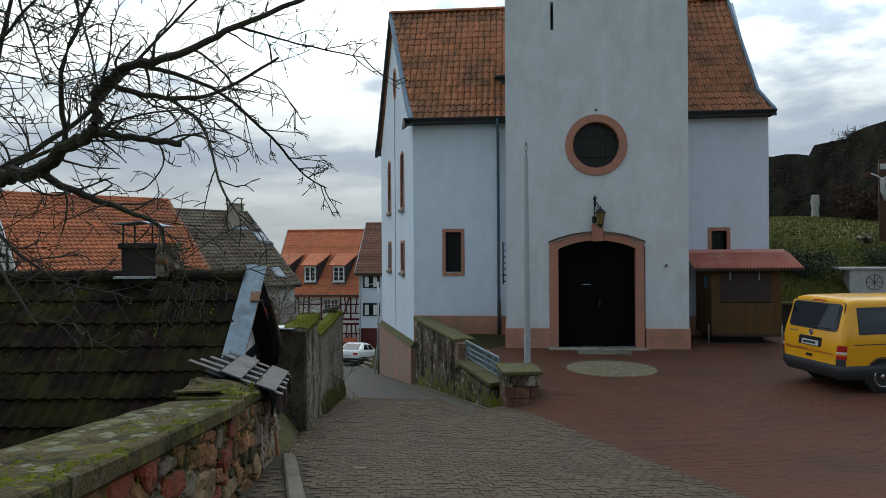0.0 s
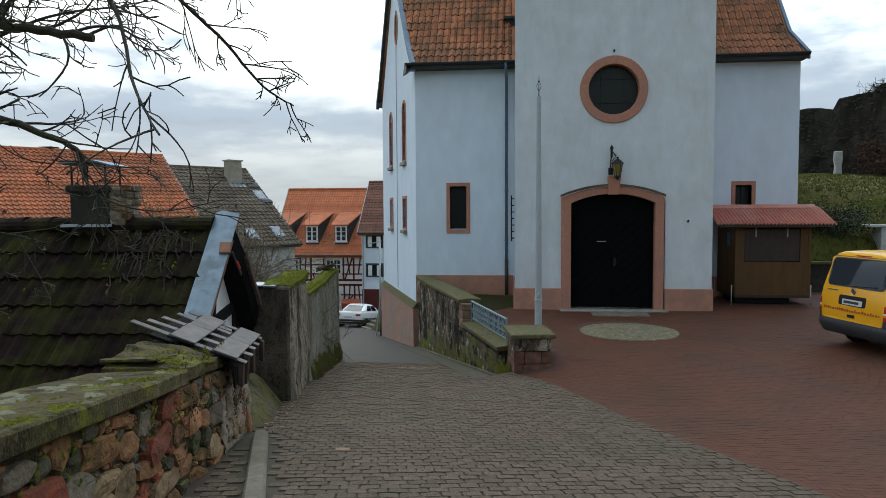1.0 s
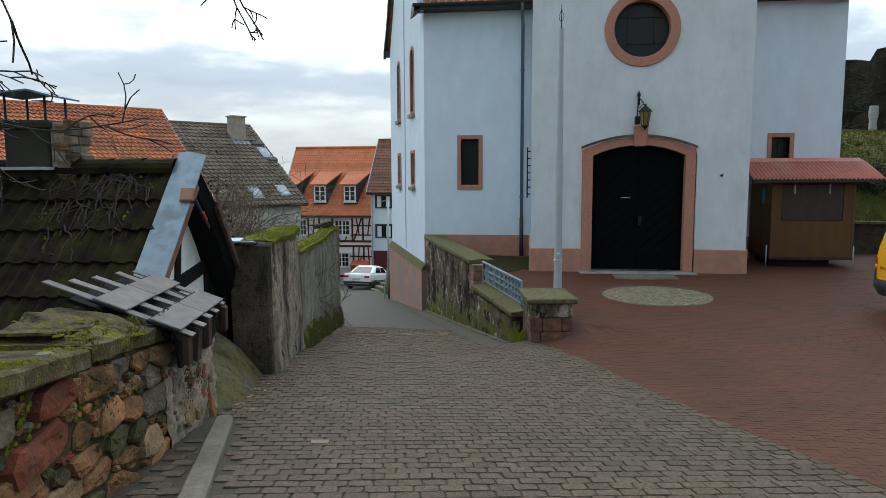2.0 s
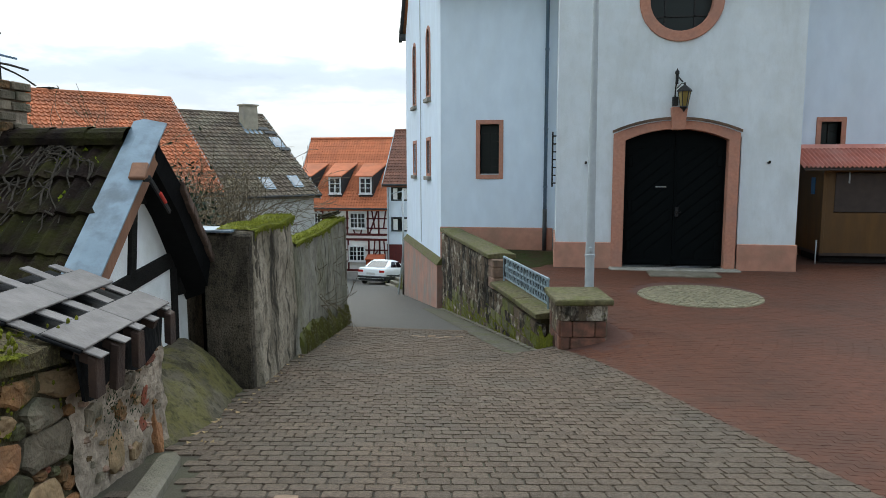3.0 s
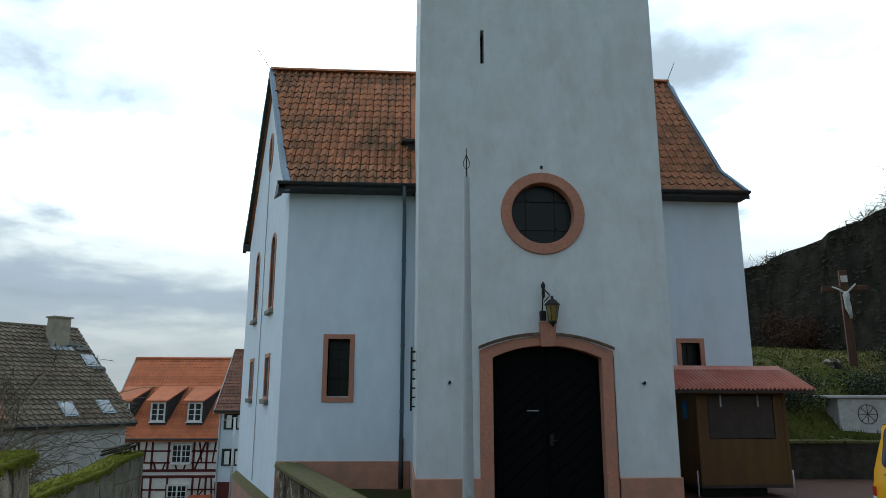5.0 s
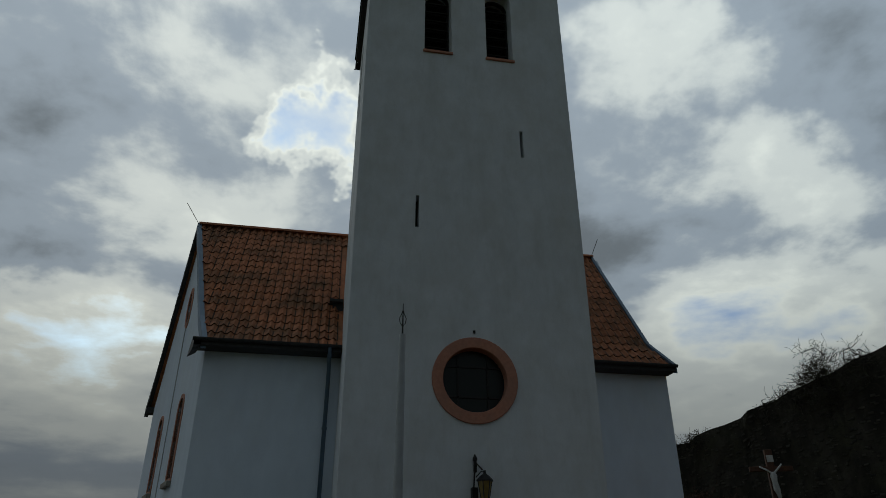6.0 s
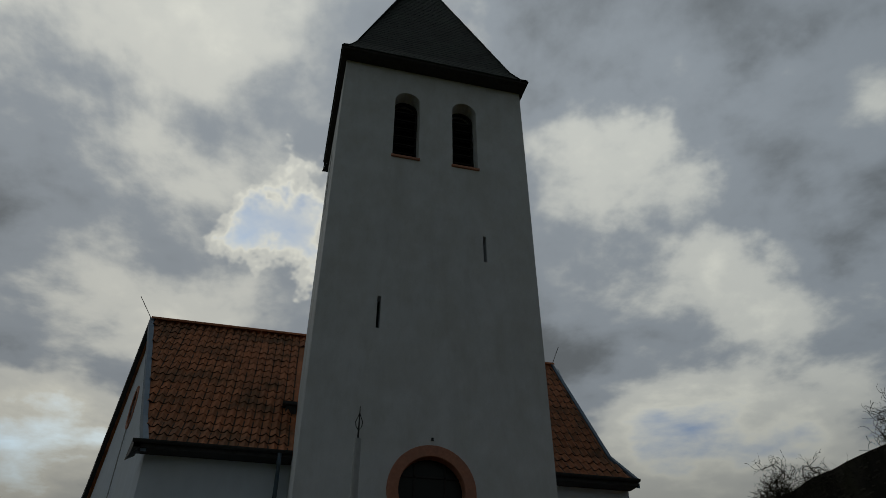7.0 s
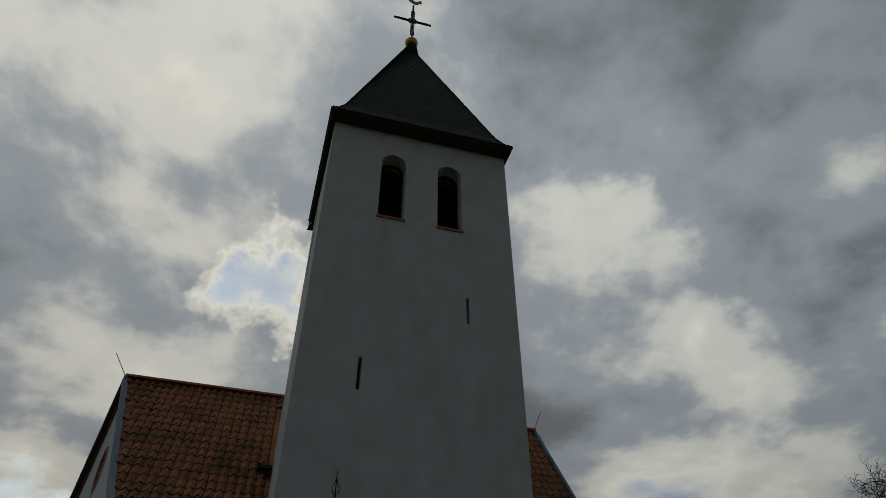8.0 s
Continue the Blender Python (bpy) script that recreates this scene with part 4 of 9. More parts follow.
# end pillar with a cap
PILLAR = Matrix.Translation((-2.57, -6.52, 0)) @ pose(0, 0, 0, 0, 0, 9)
part("pillar_core", Geo().box((-0.32, -0.42, -1.0), (0.31, 0.46, 0.44), PILLAR), "mortar", parapet)
for face, (w, at, ang) in enumerate(((0.68, (0, -0.43), 0), (0.92, (0.32, 0.02), 90), (0.92, (-0.33, 0.02), -90))):
    for course in range(5):
        z = 0.31 - 0.25 * course
        n = (1, 2, 1, 2, 2)[course] if face == 0 else 2
        cut = sorted([0] + [min(1, max(0, (i + (0.5 if course % 2 else 0.2)) / n)) for i in range(n) if 0.05 < (i + (0.5 if course % 2 else 0.2)) / n < 0.95] + [1])
        for a, b in zip(cut[:-1], cut[1:]):
            me = mesh_of("stone", stone_mesh(srng, w * (b - a) - 0.008, 0.05, 0.242, 0.08, 0.07))
            me.materials.append(M["darkstone" if course == 0 else srng.choice(["pillarred", "pillarred", "darkstone"])])
            piece("stone", me, PILLAR @ Matrix.Translation((at[0], at[1], z)) @ pose(0, 0, 0, 0, 0, ang) @ Matrix.Translation((w * ((a + b) / 2 - 0.5), 0, 0)) @ pose(0, 0, 0, 0, 0, 180), parapet)
cap = Geo().loft([[PILLAR @ Vector((x * s, y * s + 0.02, z)) for x, y in ((-0.45, -0.57), (0.43, -0.57), (0.43, 0.55), (-0.45, 0.55))] for s, z in ((0.97, 0.44), (1.0, 0.455), (1.0, 0.52), (0.97, 0.535))])
part("pillar_cap", cap, "cope_moss", parapet, "broad mossy stone cap", bevel=0.01)
# cast railing panel with a looped lattice
M["railing"] = material("pale_green_iron", ((0.30, 0.38, 0.41), (0.23, 0.30, 0.33)), 20, 0.6, 0.1, 80, (0.2, 0.22, 0.2), 5, 0.4, metal=0.2)
M["railing_back"] = material("dark_grey_iron_sheet", ((0.016, 0.02, 0.022), (0.012, 0.015, 0.016)), 20, 0.7, 0.1, 80)
rail = thing("railing", wall_m(-5.82, 0, -0.2), "pale grey-green iron lattice railing panel on stone coping", "railing")
RL = 2.98
part("top_rail", Geo().box((0, -0.02, 0.6), (RL, 0.02, 0.635)), "railing", rail)
part("bottom_rail", Geo().box((0, -0.015, 0.18), (RL, 0.015, 0.205)), "railing", rail)
for x in (0.0, RL - 0.03):
    part("post", Geo().box((x, -0.015, 0.1), (x + 0.03, 0.015, 0.6)), "railing", rail)
part("panel", Geo().box((0.03, -0.014, 0.205), (RL - 0.03, -0.006, 0.6)), "railing_back", rail, "dark grey sheet behind the lattice")
for r in range(3):
    for c in range(15):
        x0, z0 = 0.14 + c * 0.196 + (0.098 if r % 2 else 0), 0.27 + r * 0.125
        if x0 > RL - 0.1:
            continue
        pts = [(x0 + 0.055 * math.cos(t) + 0.02 * math.sin(t), 0.004, z0 + 0.078 * math.sin(t)) for t in np.linspace(0, 2 * math.pi, 9)]
        part("lattice_ring", Geo().tube(pts, 0.0115, 4, cap=False), "railing", rail)

# flagpole behind the pillar
flag = thing("flagpole", pose(-2.365, -5.86, 0), "tall grey tapered flagpole with an ornamental tip", "flagpole")
part("shaft", Geo().tube([(0, 0, 0.0), (0, 0, 1.05)], [0.077, 0.075], 16, cap=False), "pole", flag, smooth=True)
part("shaft", Geo().tube([(0, 0, 1.05), (0, 0, 5.3)], [0.074, 0.042], 16, cap=False), "pole", flag, smooth=True)
part("collar", Geo().lathe([(0.074, 1.03), (0.084, 1.03), (0.084, 1.07), (0.074, 1.08)], (0, 0, 0), 16), "pole", flag)
part("cleat", Geo().box((-0.025, -0.12, 1.12), (0.025, -0.06, 1.2)), "pole", flag, bevel=0.01)
tip = Geo().tube([(0, 0, 5.3), (0, 0, 5.73)], [0.014, 0.005], 6)
for s in (-1, 1):
    tip.tube([(0, 0, 5.41), (s * 0.035, 0, 5.46), (s * 0.045, 0, 5.52), (s * 0.02, 0, 5.58), (0, 0, 5.64)], 0.006, 5)
part("tip", tip, "iron", flag, "black iron lily tip")

# round cobbled inlay in the square
inlay = tagged(part("pavement", Geo().lathe([(1.16, -0.08), (1.16, 0.004), (1.13, 0.012), (0.02, 0.012)], (-0.13, -3.62, 0.0), 48), "cobble", kind="structure"), "round inlay of pale cobbles set in the red paving", "paving")
cob = Geo()
for k, rr_ in enumerate(np.arange(0.06, 1.12, 0.105)):
    n = max(4, round(2 * math.pi * rr_ / 0.12))
    for i in range(n):
        a0, a1 = 2 * math.pi * (i + 0.06) / n + k, 2 * math.pi * (i + 0.94) / n + k
        r0, r1 = rr_ - 0.046, rr_ + 0.046
        q = [(r0, a0), (r1, a0), (r1, a1), (r0, a1)]
        z = 0.014 + srng.uniform(0.006, 0.016)
        low = [(-0.13 + r * math.cos(a), -3.62 + r * math.sin(a), 0.008) for r, a in q]
        mid = Vector((-0.13 + rr_ * math.cos((a0 + a1) / 2), -3.62 + rr_ * math.sin((a0 + a1) / 2), 0))
        topq = [tuple(mid + (Vector((x, y, 0)) - mid) * 0.86 + Vector((0, 0, z))) for x, y, _ in low]
        cob.add(low + topq, [(4, 5, 6, 7), (0, 1, 5, 4), (1, 2, 6, 5), (2, 3, 7, 6), (3, 0, 4, 7)])
part("cobble", cob, "cobble", inlay, kind="stuff")

film_ = Geo()
mrng = random.Random(19)
outer = []
for k in range(40):
    a = 2 * math.pi * k / 40
    r = 1 + 0.18 * math.sin(3 * a + 1) + 0.1 * mrng.random()
    outer.append((-3.9 + 1.55 * r * math.cos(a), min(3.3, 1.6 + 1.85 * r * math.sin(a))))
film_.add([(-3.9, 1.6, 0.021)] + [(x, y, 0.019) for x, y in outer] + [(-3.9 + (x + 3.9) * 1.05, min(3.32, 1.6 + (y - 1.6) * 1.05), 0.002) for x, y in outer], [(0, 1 + k, 1 + (k + 1) % 40) for k in range(40)] + [(1 + k, 41 + k, 41 + (k + 1) % 40, 1 + (k + 1) % 40) for k in range(40)])
M["film"] = material("damp_green_moss", ((0.042, 0.05, 0.015), (0.025, 0.032, 0.009)), 12, 1.0, 1.0, 50, (0.055, 0.028, 0.02), 2.5, 0.7, specular=0.1)
tagged(part("moss_patch", film_, "film", kind="stuff"), "damp green moss over the paving in the corner", "moss")

# ---- rubble wall along the lane ----
def face_x(y):
    return -5.5 - 0.2056 * (y + 15)


WD = Vector((face_x(1) - face_x(0), 1, 0)).normalized()
WN = Vector((WD.y, -WD.x, 0))                       # towards the lane
WANG = math.degrees(math.atan2(WD.y, WD.x))
rubble = thing("stone_wall", pose(0, 0, 0), "low rubble stone wall with mossy sandstone coping slabs", "wall")


def rub_m(y, z, out=0.0):
    return Matrix.Translation(Vector((face_x(y), y, z)) + WN * out) @ pose(0, 0, 0, 0, 0, WANG)


def run(y0, y1, off0, off1, t0, t1, n=10, jitter=0.0, seed=1):
    """A strip along the wall: from off0 to off1 across it (towards the lane positive), between heights t0 and t1 over the lane."""
    rr = random.Random(seed)
    rings = []
    for y in np.linspace(y0, y1, n):
        a = Vector((face_x(y), y, 0)) + WN * (off0 + rr.uniform(-jitter, jitter))
        b = Vector((face_x(y), y, 0)) + WN * (off1 + rr.uniform(-jitter, jitter))
        s = street_z(y)
        za, zb = s + t1 + rr.uniform(-jitter, jitter), s + t1 + rr.uniform(-jitter, jitter)
        rings.append([(a.x, a.y, s + t0), (b.x, b.y, s + t0), (b.x, b.y, zb), (a.x, a.y, za)])
    return Geo().loft(rings)


part("wall_core", run(-27, -13.75, -0.6, -0.028, -0.4, 0.88, 24), "mortar", rubble, "old lime mortar core")
part("wall_core", run(-13.75, -12.45, -0.55, -0.03, -0.4, 0.88, 14, 0.0, 8), "rubble", rubble, "broken plaster over rubble")
M["slab"] = streaked("mossy_coping_slab", (0.125, 0.095, 0.05), (0.06, 0.045, 0.023), (0.018, 0.014, 0.008), (0.06, 0.06, 0.01), layers=((3.2, (1, 1, 1), 0.5, 0.6, (0.022, 0.018, 0.009), 0.8), (4.6, (1, 1, 1), 0.55, 0.64, (0.15, 0.15, 0.016), 0.85), (7.0, (1, 1, 1), 0.58, 0.66, (0.22, 0.19, 0.13), 0.6), (14.0, (1, 1, 1), 0.54, 0.66, (0.03, 0.026, 0.012), 0.75), (38.0, (1, 1, 1), 0.54, 0.66, (0.16, 0.15, 0.06), 0.5)))
for i, ya in enumerate(np.arange(-26.6, -15.3, 3.8)):
    part("coping_slab", run(ya, min(ya + 3.79, -15.2), -0.66, 0.09, 0.88, 1.0, 12, 0.007, 20 + i), "slab", rubble, "flat mossy sandstone slab", bevel=0.015)
lichen = Geo()
lrng = random.Random(6)
for i in range(46):
    y, o = lrng.uniform(-19.2, -15.35), lrng.uniform(-0.55, 0.0)
    p = Vector((face_x(y), y, 0)) + WN * o
    r = lrng.uniform(0.015, 0.07)
    z = street_z(y) + 1.012
    lichen.loft([[(p.x + k * r * (1 + 0.3 * math.sin(3 * t + i)) * math.cos(t), p.y + k * r * math.sin(t), z + h) for t in np.linspace(0, 2 * math.pi, 10)[:-1]] for k, h in ((1, -0.012), (0.8, -0.003))])
M["lichen"] = material("pale_lichen", ((0.2, 0.19, 0.13), (0.12, 0.115, 0.07)), 40, 1.0, 0.4, 90)
part("lichen", lichen, "lichen", rubble, kind="stuff")
# raised rough slabs towards the end of the wall, higher at the back
def rough_slab(y0, y1, back, front, lo, hi_back, hi_front, seed):
    rr = random.Random(seed)
    rings = []
    for y in np.linspace(y0, y1, 20):
        swell = 0.1 + 0.9 * smooth(y0, y0 + 0.55, y + 0.1 * noise.noise(Vector((seed, y, 1.0))))
        base = Vector((face_x(y), y, street_z(y)))
        b, f_ = back + 0.05 * noise.noise(Vector((y * 4, seed, 0))), front + 0.05 * noise.noise(Vector((y * 4, seed, 5)))
        ring_ = [base + WN * b + Vector((0, 0, lo)), base + WN * f_ + Vector((0, 0, lo))]
        for t in np.linspace(1, 0, 9):
            o = b + (f_ - b) * t
            z = hi_back + (hi_front - hi_back) * t ** 1.5 + 0.04 * noise.noise(Vector((y * 4.5, o * 5, seed))) + 0.02 * noise.noise(Vector((y * 13, o * 13, seed)))
            ring_.append(base + WN * o + Vector((0, 0, max(lo + 0.02, 1.0 + (z - 1.0) * swell))))
        rings.append([tuple(p) for p in ring_])
    return Geo().loft(rings)


for i, (ya, yb, back, front, lo, hb, hf) in enumerate(((-15.06, -13.5, -0.63, 0.03, 0.9, 1.17, 1.0), (-13.52, -12.95, -0.62, 0.02, 0.9, 1.13, 1.04), (-15.0, -14.42, -0.66, -0.2, 1.06, 1.13, 1.1))):
    part("coping_slab", rough_slab(ya, yb, back, front, lo, hb, hf, 3 + i), "slab", rubble, "rough broken mossy slab", smooth=False)


frng = random.Random(21)
M["tanstone"] = material("tan_sandstone", ((0.33, 0.215, 0.115), (0.20, 0.125, 0.065)), 9, 0.92, 1.0, 26, (0.075, 0.06, 0.025), 5, 0.6, per_object=0.25)
M["orangestone"] = material("orange_sandstone", ((0.36, 0.165, 0.07), (0.22, 0.095, 0.042)), 9, 0.92, 1.0, 26, (0.09, 0.06, 0.03), 5, 0.6, per_object=0.2)
M["mossrock"] = material("dark_mossy_fieldstone", ((0.085, 0.07, 0.04), (0.045, 0.04, 0.02)), 9, 0.95, 1.0, 26, (0.06, 0.066, 0.012), 4, 0.8, per_object=0.3)


def split_stone(rr, outline_, d):
    """A hand-split stone: sharp uneven edge, flat chipped faces."""
    n = len(outline_)
    cx, cz = sum(p[0] for p in outline_) / n, sum(p[1] for p in outline_) / n
    tx, tz = rr.uniform(-0.12, 0.12), rr.uniform(-0.16, 0.16)
    lean = lambda x, z: tx * (x - cx) + tz * (z - cz)
    rings = [[(x, -0.06, z) for x, z in outline_]]
    rings.append([(x + rr.uniform(-0.006, 0.006), d * 0.62 + lean(x, z) + rr.uniform(-0.006, 0.006), z + rr.uniform(-0.006, 0.006)) for x, z in outline_])
    rings.append([(cx + (x - cx) * 0.86, d + lean(x, z) + rr.uniform(-0.007, 0.007), cz + (z - cz) * 0.82) for x, z in outline_])
    rings.append([(cx + (x - cx) * 0.42, d * 1.06 + lean(x, z) + rr.uniform(-0.006, 0.006), cz + (z - cz) * 0.42) for x, z in outline_])
    g = Geo().loft(rings, cap=False)
    k = len(g.v)
    g.v.append((cx, d * 1.06, cz))
    for j in range(n):
        g.f.append((k - n + j, k - n + (j + 1) % n, k))
    return g


def cell(seed_, others, reach, tall):
    """The patch of wall nearer to one seed than to the others, at most reach wide and tall high."""
    sx, sz = seed_
    poly = [(sx - reach, sz - tall), (sx + reach, sz - tall), (sx + reach, sz + tall), (sx - reach, sz + tall)]
    for ox, oz in others:
        if (ox, oz) == seed_ or abs(ox - sx) > 2 * reach or abs(oz - sz) > 2.5 * tall:
            continue
        nx, nz = ox - sx, (oz - sz) * 3.2
        c = nx * (ox + sx) / 2 + nz * (oz + sz) / 2
        out = []
        for (ax, az), (bx, bz) in zip(poly, poly[1:] + poly[:1]):
            da, db = nx * ax + nz * az - c, nx * bx + nz * bz - c
            if da <= 0:
                out.append((ax, az))
            if (da < 0 < db) or (db < 0 < da):
                t = da / (da - db)
                out.append((ax + (bx - ax) * t, az + (bz - az) * t))
        poly = out
        if len(poly) < 3:
            return []
    return poly


def lay_stone(outline_, sc, hc, d, mat, out, turn=0.0):
    me = mesh_of("stone", split_stone(frng, [(-(x - sc) / WD.y, z - hc) for x, z in outline_], d))
    me.materials.append(M[mat])
    piece("stone", me, rub_m(sc, street_z(sc) + hc, out) @ pose(0, 0, 0, 0, -8 + turn, 180), rubble)


# the stones that stand out by size and colour: place along the wall, height, length, height of the stone, tint
BIG = [(-15.44, 0.77, 0.46, 0.19, "redstone"), (-15.62, 0.53, 0.64, 0.21, "redstone"), (-16.33, 0.81, 0.3, 0.09, "orangestone"), (-15.95, 0.72, 0.2, 0.2, "greystone"),
       (-16.62, 0.68, 0.4, 0.17, "brownstone"), (-16.31, 0.38, 0.36, 0.26, "tanstone"), (-15.86, 0.4, 0.42, 0.14, "orangestone"), (-15.5, 0.19, 0.62, 0.16, "tanstone"),
       (-17.5, 0.77, 0.3, 0.11, "greystone"), (-17.3, 0.6, 0.44, 0.17, "redstone"), (-14.79, 0.53, 0.36, 0.2, "orangestone"), (-14.12, 0.17, 0.36, 0.25, "tanstone")]
laid = []
for y, z, l, h, mat in BIG:
    ring_ = [(y + l * (px + frng.uniform(-0.05, 0.05)), z + h * (pz + frng.uniform(-0.07, 0.07))) for px, pz in ((-0.5, -0.4), (-0.2, -0.5), (0.25, -0.46), (0.5, -0.28), (0.46, 0.2), (0.3, 0.5), (-0.12, 0.46), (-0.46, 0.36), (-0.52, 0.0))]
    lay_stone(ring_, y, z, frng.uniform(0.035, 0.055), mat, -0.018, frng.uniform(-7, 7))
    laid.append(ring_)
seeds = []
h0, k = 0.02, 0
while h0 < 0.84:
    s0 = -20.5 + 0.17 * (k % 2)
    while s0 < -13.85:
        p = (s0 + frng.uniform(-0.1, 0.1), h0 + frng.uniform(-0.045, 0.045))
        if not any(abs(p[0] - y) < l / 2 + 0.09 and abs(p[1] - z) < h / 2 + 0.05 for y, z, l, h, _ in BIG):
            seeds.append(p)
        s0 += frng.uniform(0.24, 0.42)
    h0 += frng.uniform(0.13, 0.17)
    k += 1
TINTS = ["mossrock", "brownstone", "brownstone", "greystone", "tanstone", "orangestone", "brownstone", "redstone", "mossrock"]
for p in seeds:
    poly = cell(p, seeds + [b[:2] for b in BIG], 0.26, 0.12)
    if len(poly) < 3 or frng.random() < 0.04:
        continue
    cx, cz = sum(q[0] for q in poly) / len(poly), sum(q[1] for q in poly) / len(poly)
    edge = []
    for (ax, az), (bx, bz) in zip(poly, poly[1:] + poly[:1]):
        for t in ((0.12, 0.5, 0.88) if math.hypot(bx - ax, bz - az) > 0.09 else (0.4,)):
            edge.append((ax + (bx - ax) * t + frng.uniform(-0.008, 0.008), az + (bz - az) * t + frng.uniform(-0.008, 0.008)))
    shrink = frng.uniform(0.88, 0.97)
    edge = [(cx + (x - cx) * shrink, min(0.86, cz + (z - cz) * (shrink - 0.04))) for x, z in edge]
    if len(edge) > 4:
        lay_stone(edge, cx, cz, frng.uniform(0.026, 0.055), frng.choice(TINTS), -0.022)
        laid.append(edge)


def clearance(x, z, polys):
    """How far a spot of the wall's face is from the nearest stone; 0 inside one."""
    best = 1.0
    for poly in polys:
        if abs(poly[0][0] - x) > 0.9:
            continue
        inside = False
        for (ax, az), (bx, bz) in zip(poly, poly[1:] + poly[:1]):
            if (az > z) != (bz > z) and x < ax + (bx - ax) * (z - az) / (bz - az):
                inside = not inside
            ex_, ez_ = bx - ax, bz - az
            t = min(1.0, max(0.0, ((x - ax) * ex_ + (z - az) * ez_) / max(1e-9, ex_ * ex_ + ez_ * ez_)))
            best = min(best, math.hypot(x - ax - ex_ * t, z - az - ez_ * t))
        if inside:
            return 0.0
    return best


# small stones wedged into the wider joints
for i in range(2600):
    x, z = frng.uniform(-18.4, -13.8), frng.uniform(0.03, 0.84)
    gap = clearance(x, z, laid)
    if gap < 0.022:
        continue
    wide, tall = gap * frng.uniform(1.1, 1.7), gap * 0.92
    edge = [(x + wide * math.cos(a) * frng.uniform(0.8, 1.05), z + tall * math.sin(a) * frng.uniform(0.85, 1.05)) for a in np.linspace(0.2, 2 * math.pi + 0.2, 8)[:-1]]
    lay_stone(edge, x, z, frng.uniform(0.02, 0.04), frng.choice(TINTS), -0.022)
    laid.append(edge)
# stones left bare in the broken plaster of the wall's end
for y, z, l, h, mat in ((-13.55, 0.5, 0.24, 0.2, "greystone"), (-13.3, 0.22, 0.2, 0.26, "tanstone"), (-12.6, 0.2, 0.14, 0.5, "orangestone"), (-12.78, 0.48, 0.16, 0.15, "redstone"), (-13.1, 0.64, 0.2, 0.12, "greystone"), (-13.0, 0.12, 0.2, 0.13, "tanstone"), (-12.7, 0.75, 0.16, 0.1, "redstone"), (-13.4, 0.78, 0.22, 0.13, "greystone"), (-12.88, 0.28, 0.12, 0.1, "redstone"), (-13.2, 0.45, 0.13, 0.09, "brownstone"), (-13.62, 0.72, 0.2, 0.12, "mossrock")):
    ring_ = [(y + l * (px + frng.uniform(-0.06, 0.06)), z + h * (pz + frng.uniform(-0.08, 0.08))) for px, pz in ((-0.5, -0.3), (-0.2, -0.5), (0.3, -0.46), (0.5, -0.1), (0.4, 0.4), (-0.1, 0.5), (-0.48, 0.3))]
    lay_stone(ring_, y, z, frng.uniform(0.02, 0.035), mat, 0.0)


for i in range(46):
    y, z, l = frng.uniform(-13.7, -12.5), frng.uniform(0.04, 0.84), frng.uniform(0.05, 0.13)
    ring_ = [(y + l * (px + frng.uniform(-0.1, 0.1)), z + 0.6 * l * (pz + frng.uniform(-0.12, 0.12))) for px, pz in ((-0.5, -0.3), (-0.1, -0.5), (0.4, -0.4), (0.5, 0.2), (0.1, 0.5), (-0.42, 0.32))]
    lay_stone(ring_, y, z, frng.uniform(0.012, 0.028), frng.choice(["greystone", "tanstone", "brownstone", "pierstone", "pierstone"]), 0.0)


def rough_face(y0, y1, top, out, amp, nz=26):
    """Uneven mortar or plaster over the core of the wall."""
    g = Geo()
    cols = []
    for y in np.linspace(y0, y1, int((y1 - y0) / 0.035)):
        col = []
        for h in np.linspace(-0.1, top, nz):
            o = out + amp * noise.noise(Vector((y * 3.5, h * 4, 3.0))) + amp * 0.7 * noise.noise(Vector((y * 11, h * 12, 6.0))) + amp * 0.4 * noise.noise(Vector((y * 29, h * 31, 9.0)))
            q = Vector((face_x(y), y, street_z(y) + h)) + WN * o
            col.append(tuple(q))
        cols.append(col)
    return g.loft(cols, cap=False, closed=False)


part("mortar_face", rough_face(-20.6, -13.72, 0.9, -0.026, 0.02), "mortar", rubble, "uneven mossy mortar", smooth=True)
part("plaster_face", rough_face(-13.8, -12.42, 0.9, 0.008, 0.035), "rubble", rubble, "broken pale lime plaster", smooth=True)
# moss cushions on the slabs, thickest along the broken edge
pad = Geo()
for i in range(5200):
    y = frng.uniform(-19.5, -13.05)
    o = 0.06 - abs(frng.gauss(0, 0.22))
    if noise.noise(Vector((y * 3.3, o * 4.0, 2.2))) < 0.02 or o < -0.58:
        continue
    top = 1.0 if y < -15.1 else 1.0 + 0.17 * min(1.0, max(0.0, -o / 0.6)) ** 0.7
    drop = frng.random() < 0.3
    c = Vector((face_x(y), y, street_z(y) + top + frng.uniform(-0.012, 0.004))) + WN * o
    if drop:
        c = Vector((face_x(y), y, street_z(y) + top - frng.random() ** 2 * 0.45)) + WN * (0.0 if y > -15 else 0.01)
    r = frng.uniform(0.006, 0.024)
    up = (WN if drop else Vector((0, 0, 1))) * r * 0.55
    side = Vector((0, 0, 1)) if drop else WN
    pad.add([c + WD * r * math.cos(a) + side * r * math.sin(a) for a in np.linspace(0.3, 2 * math.pi + 0.3, 7)[:-1]] + [c + up], [(j, (j + 1) % 6, 6) for j in range(6)])
M["moss_olive"] = material("olive_moss", ((0.165, 0.168, 0.016), (0.075, 0.08, 0.009)), 25, 1.0, 1.0, 60, (0.05, 0.05, 0.012), 6, 0.5, specular=0.1)
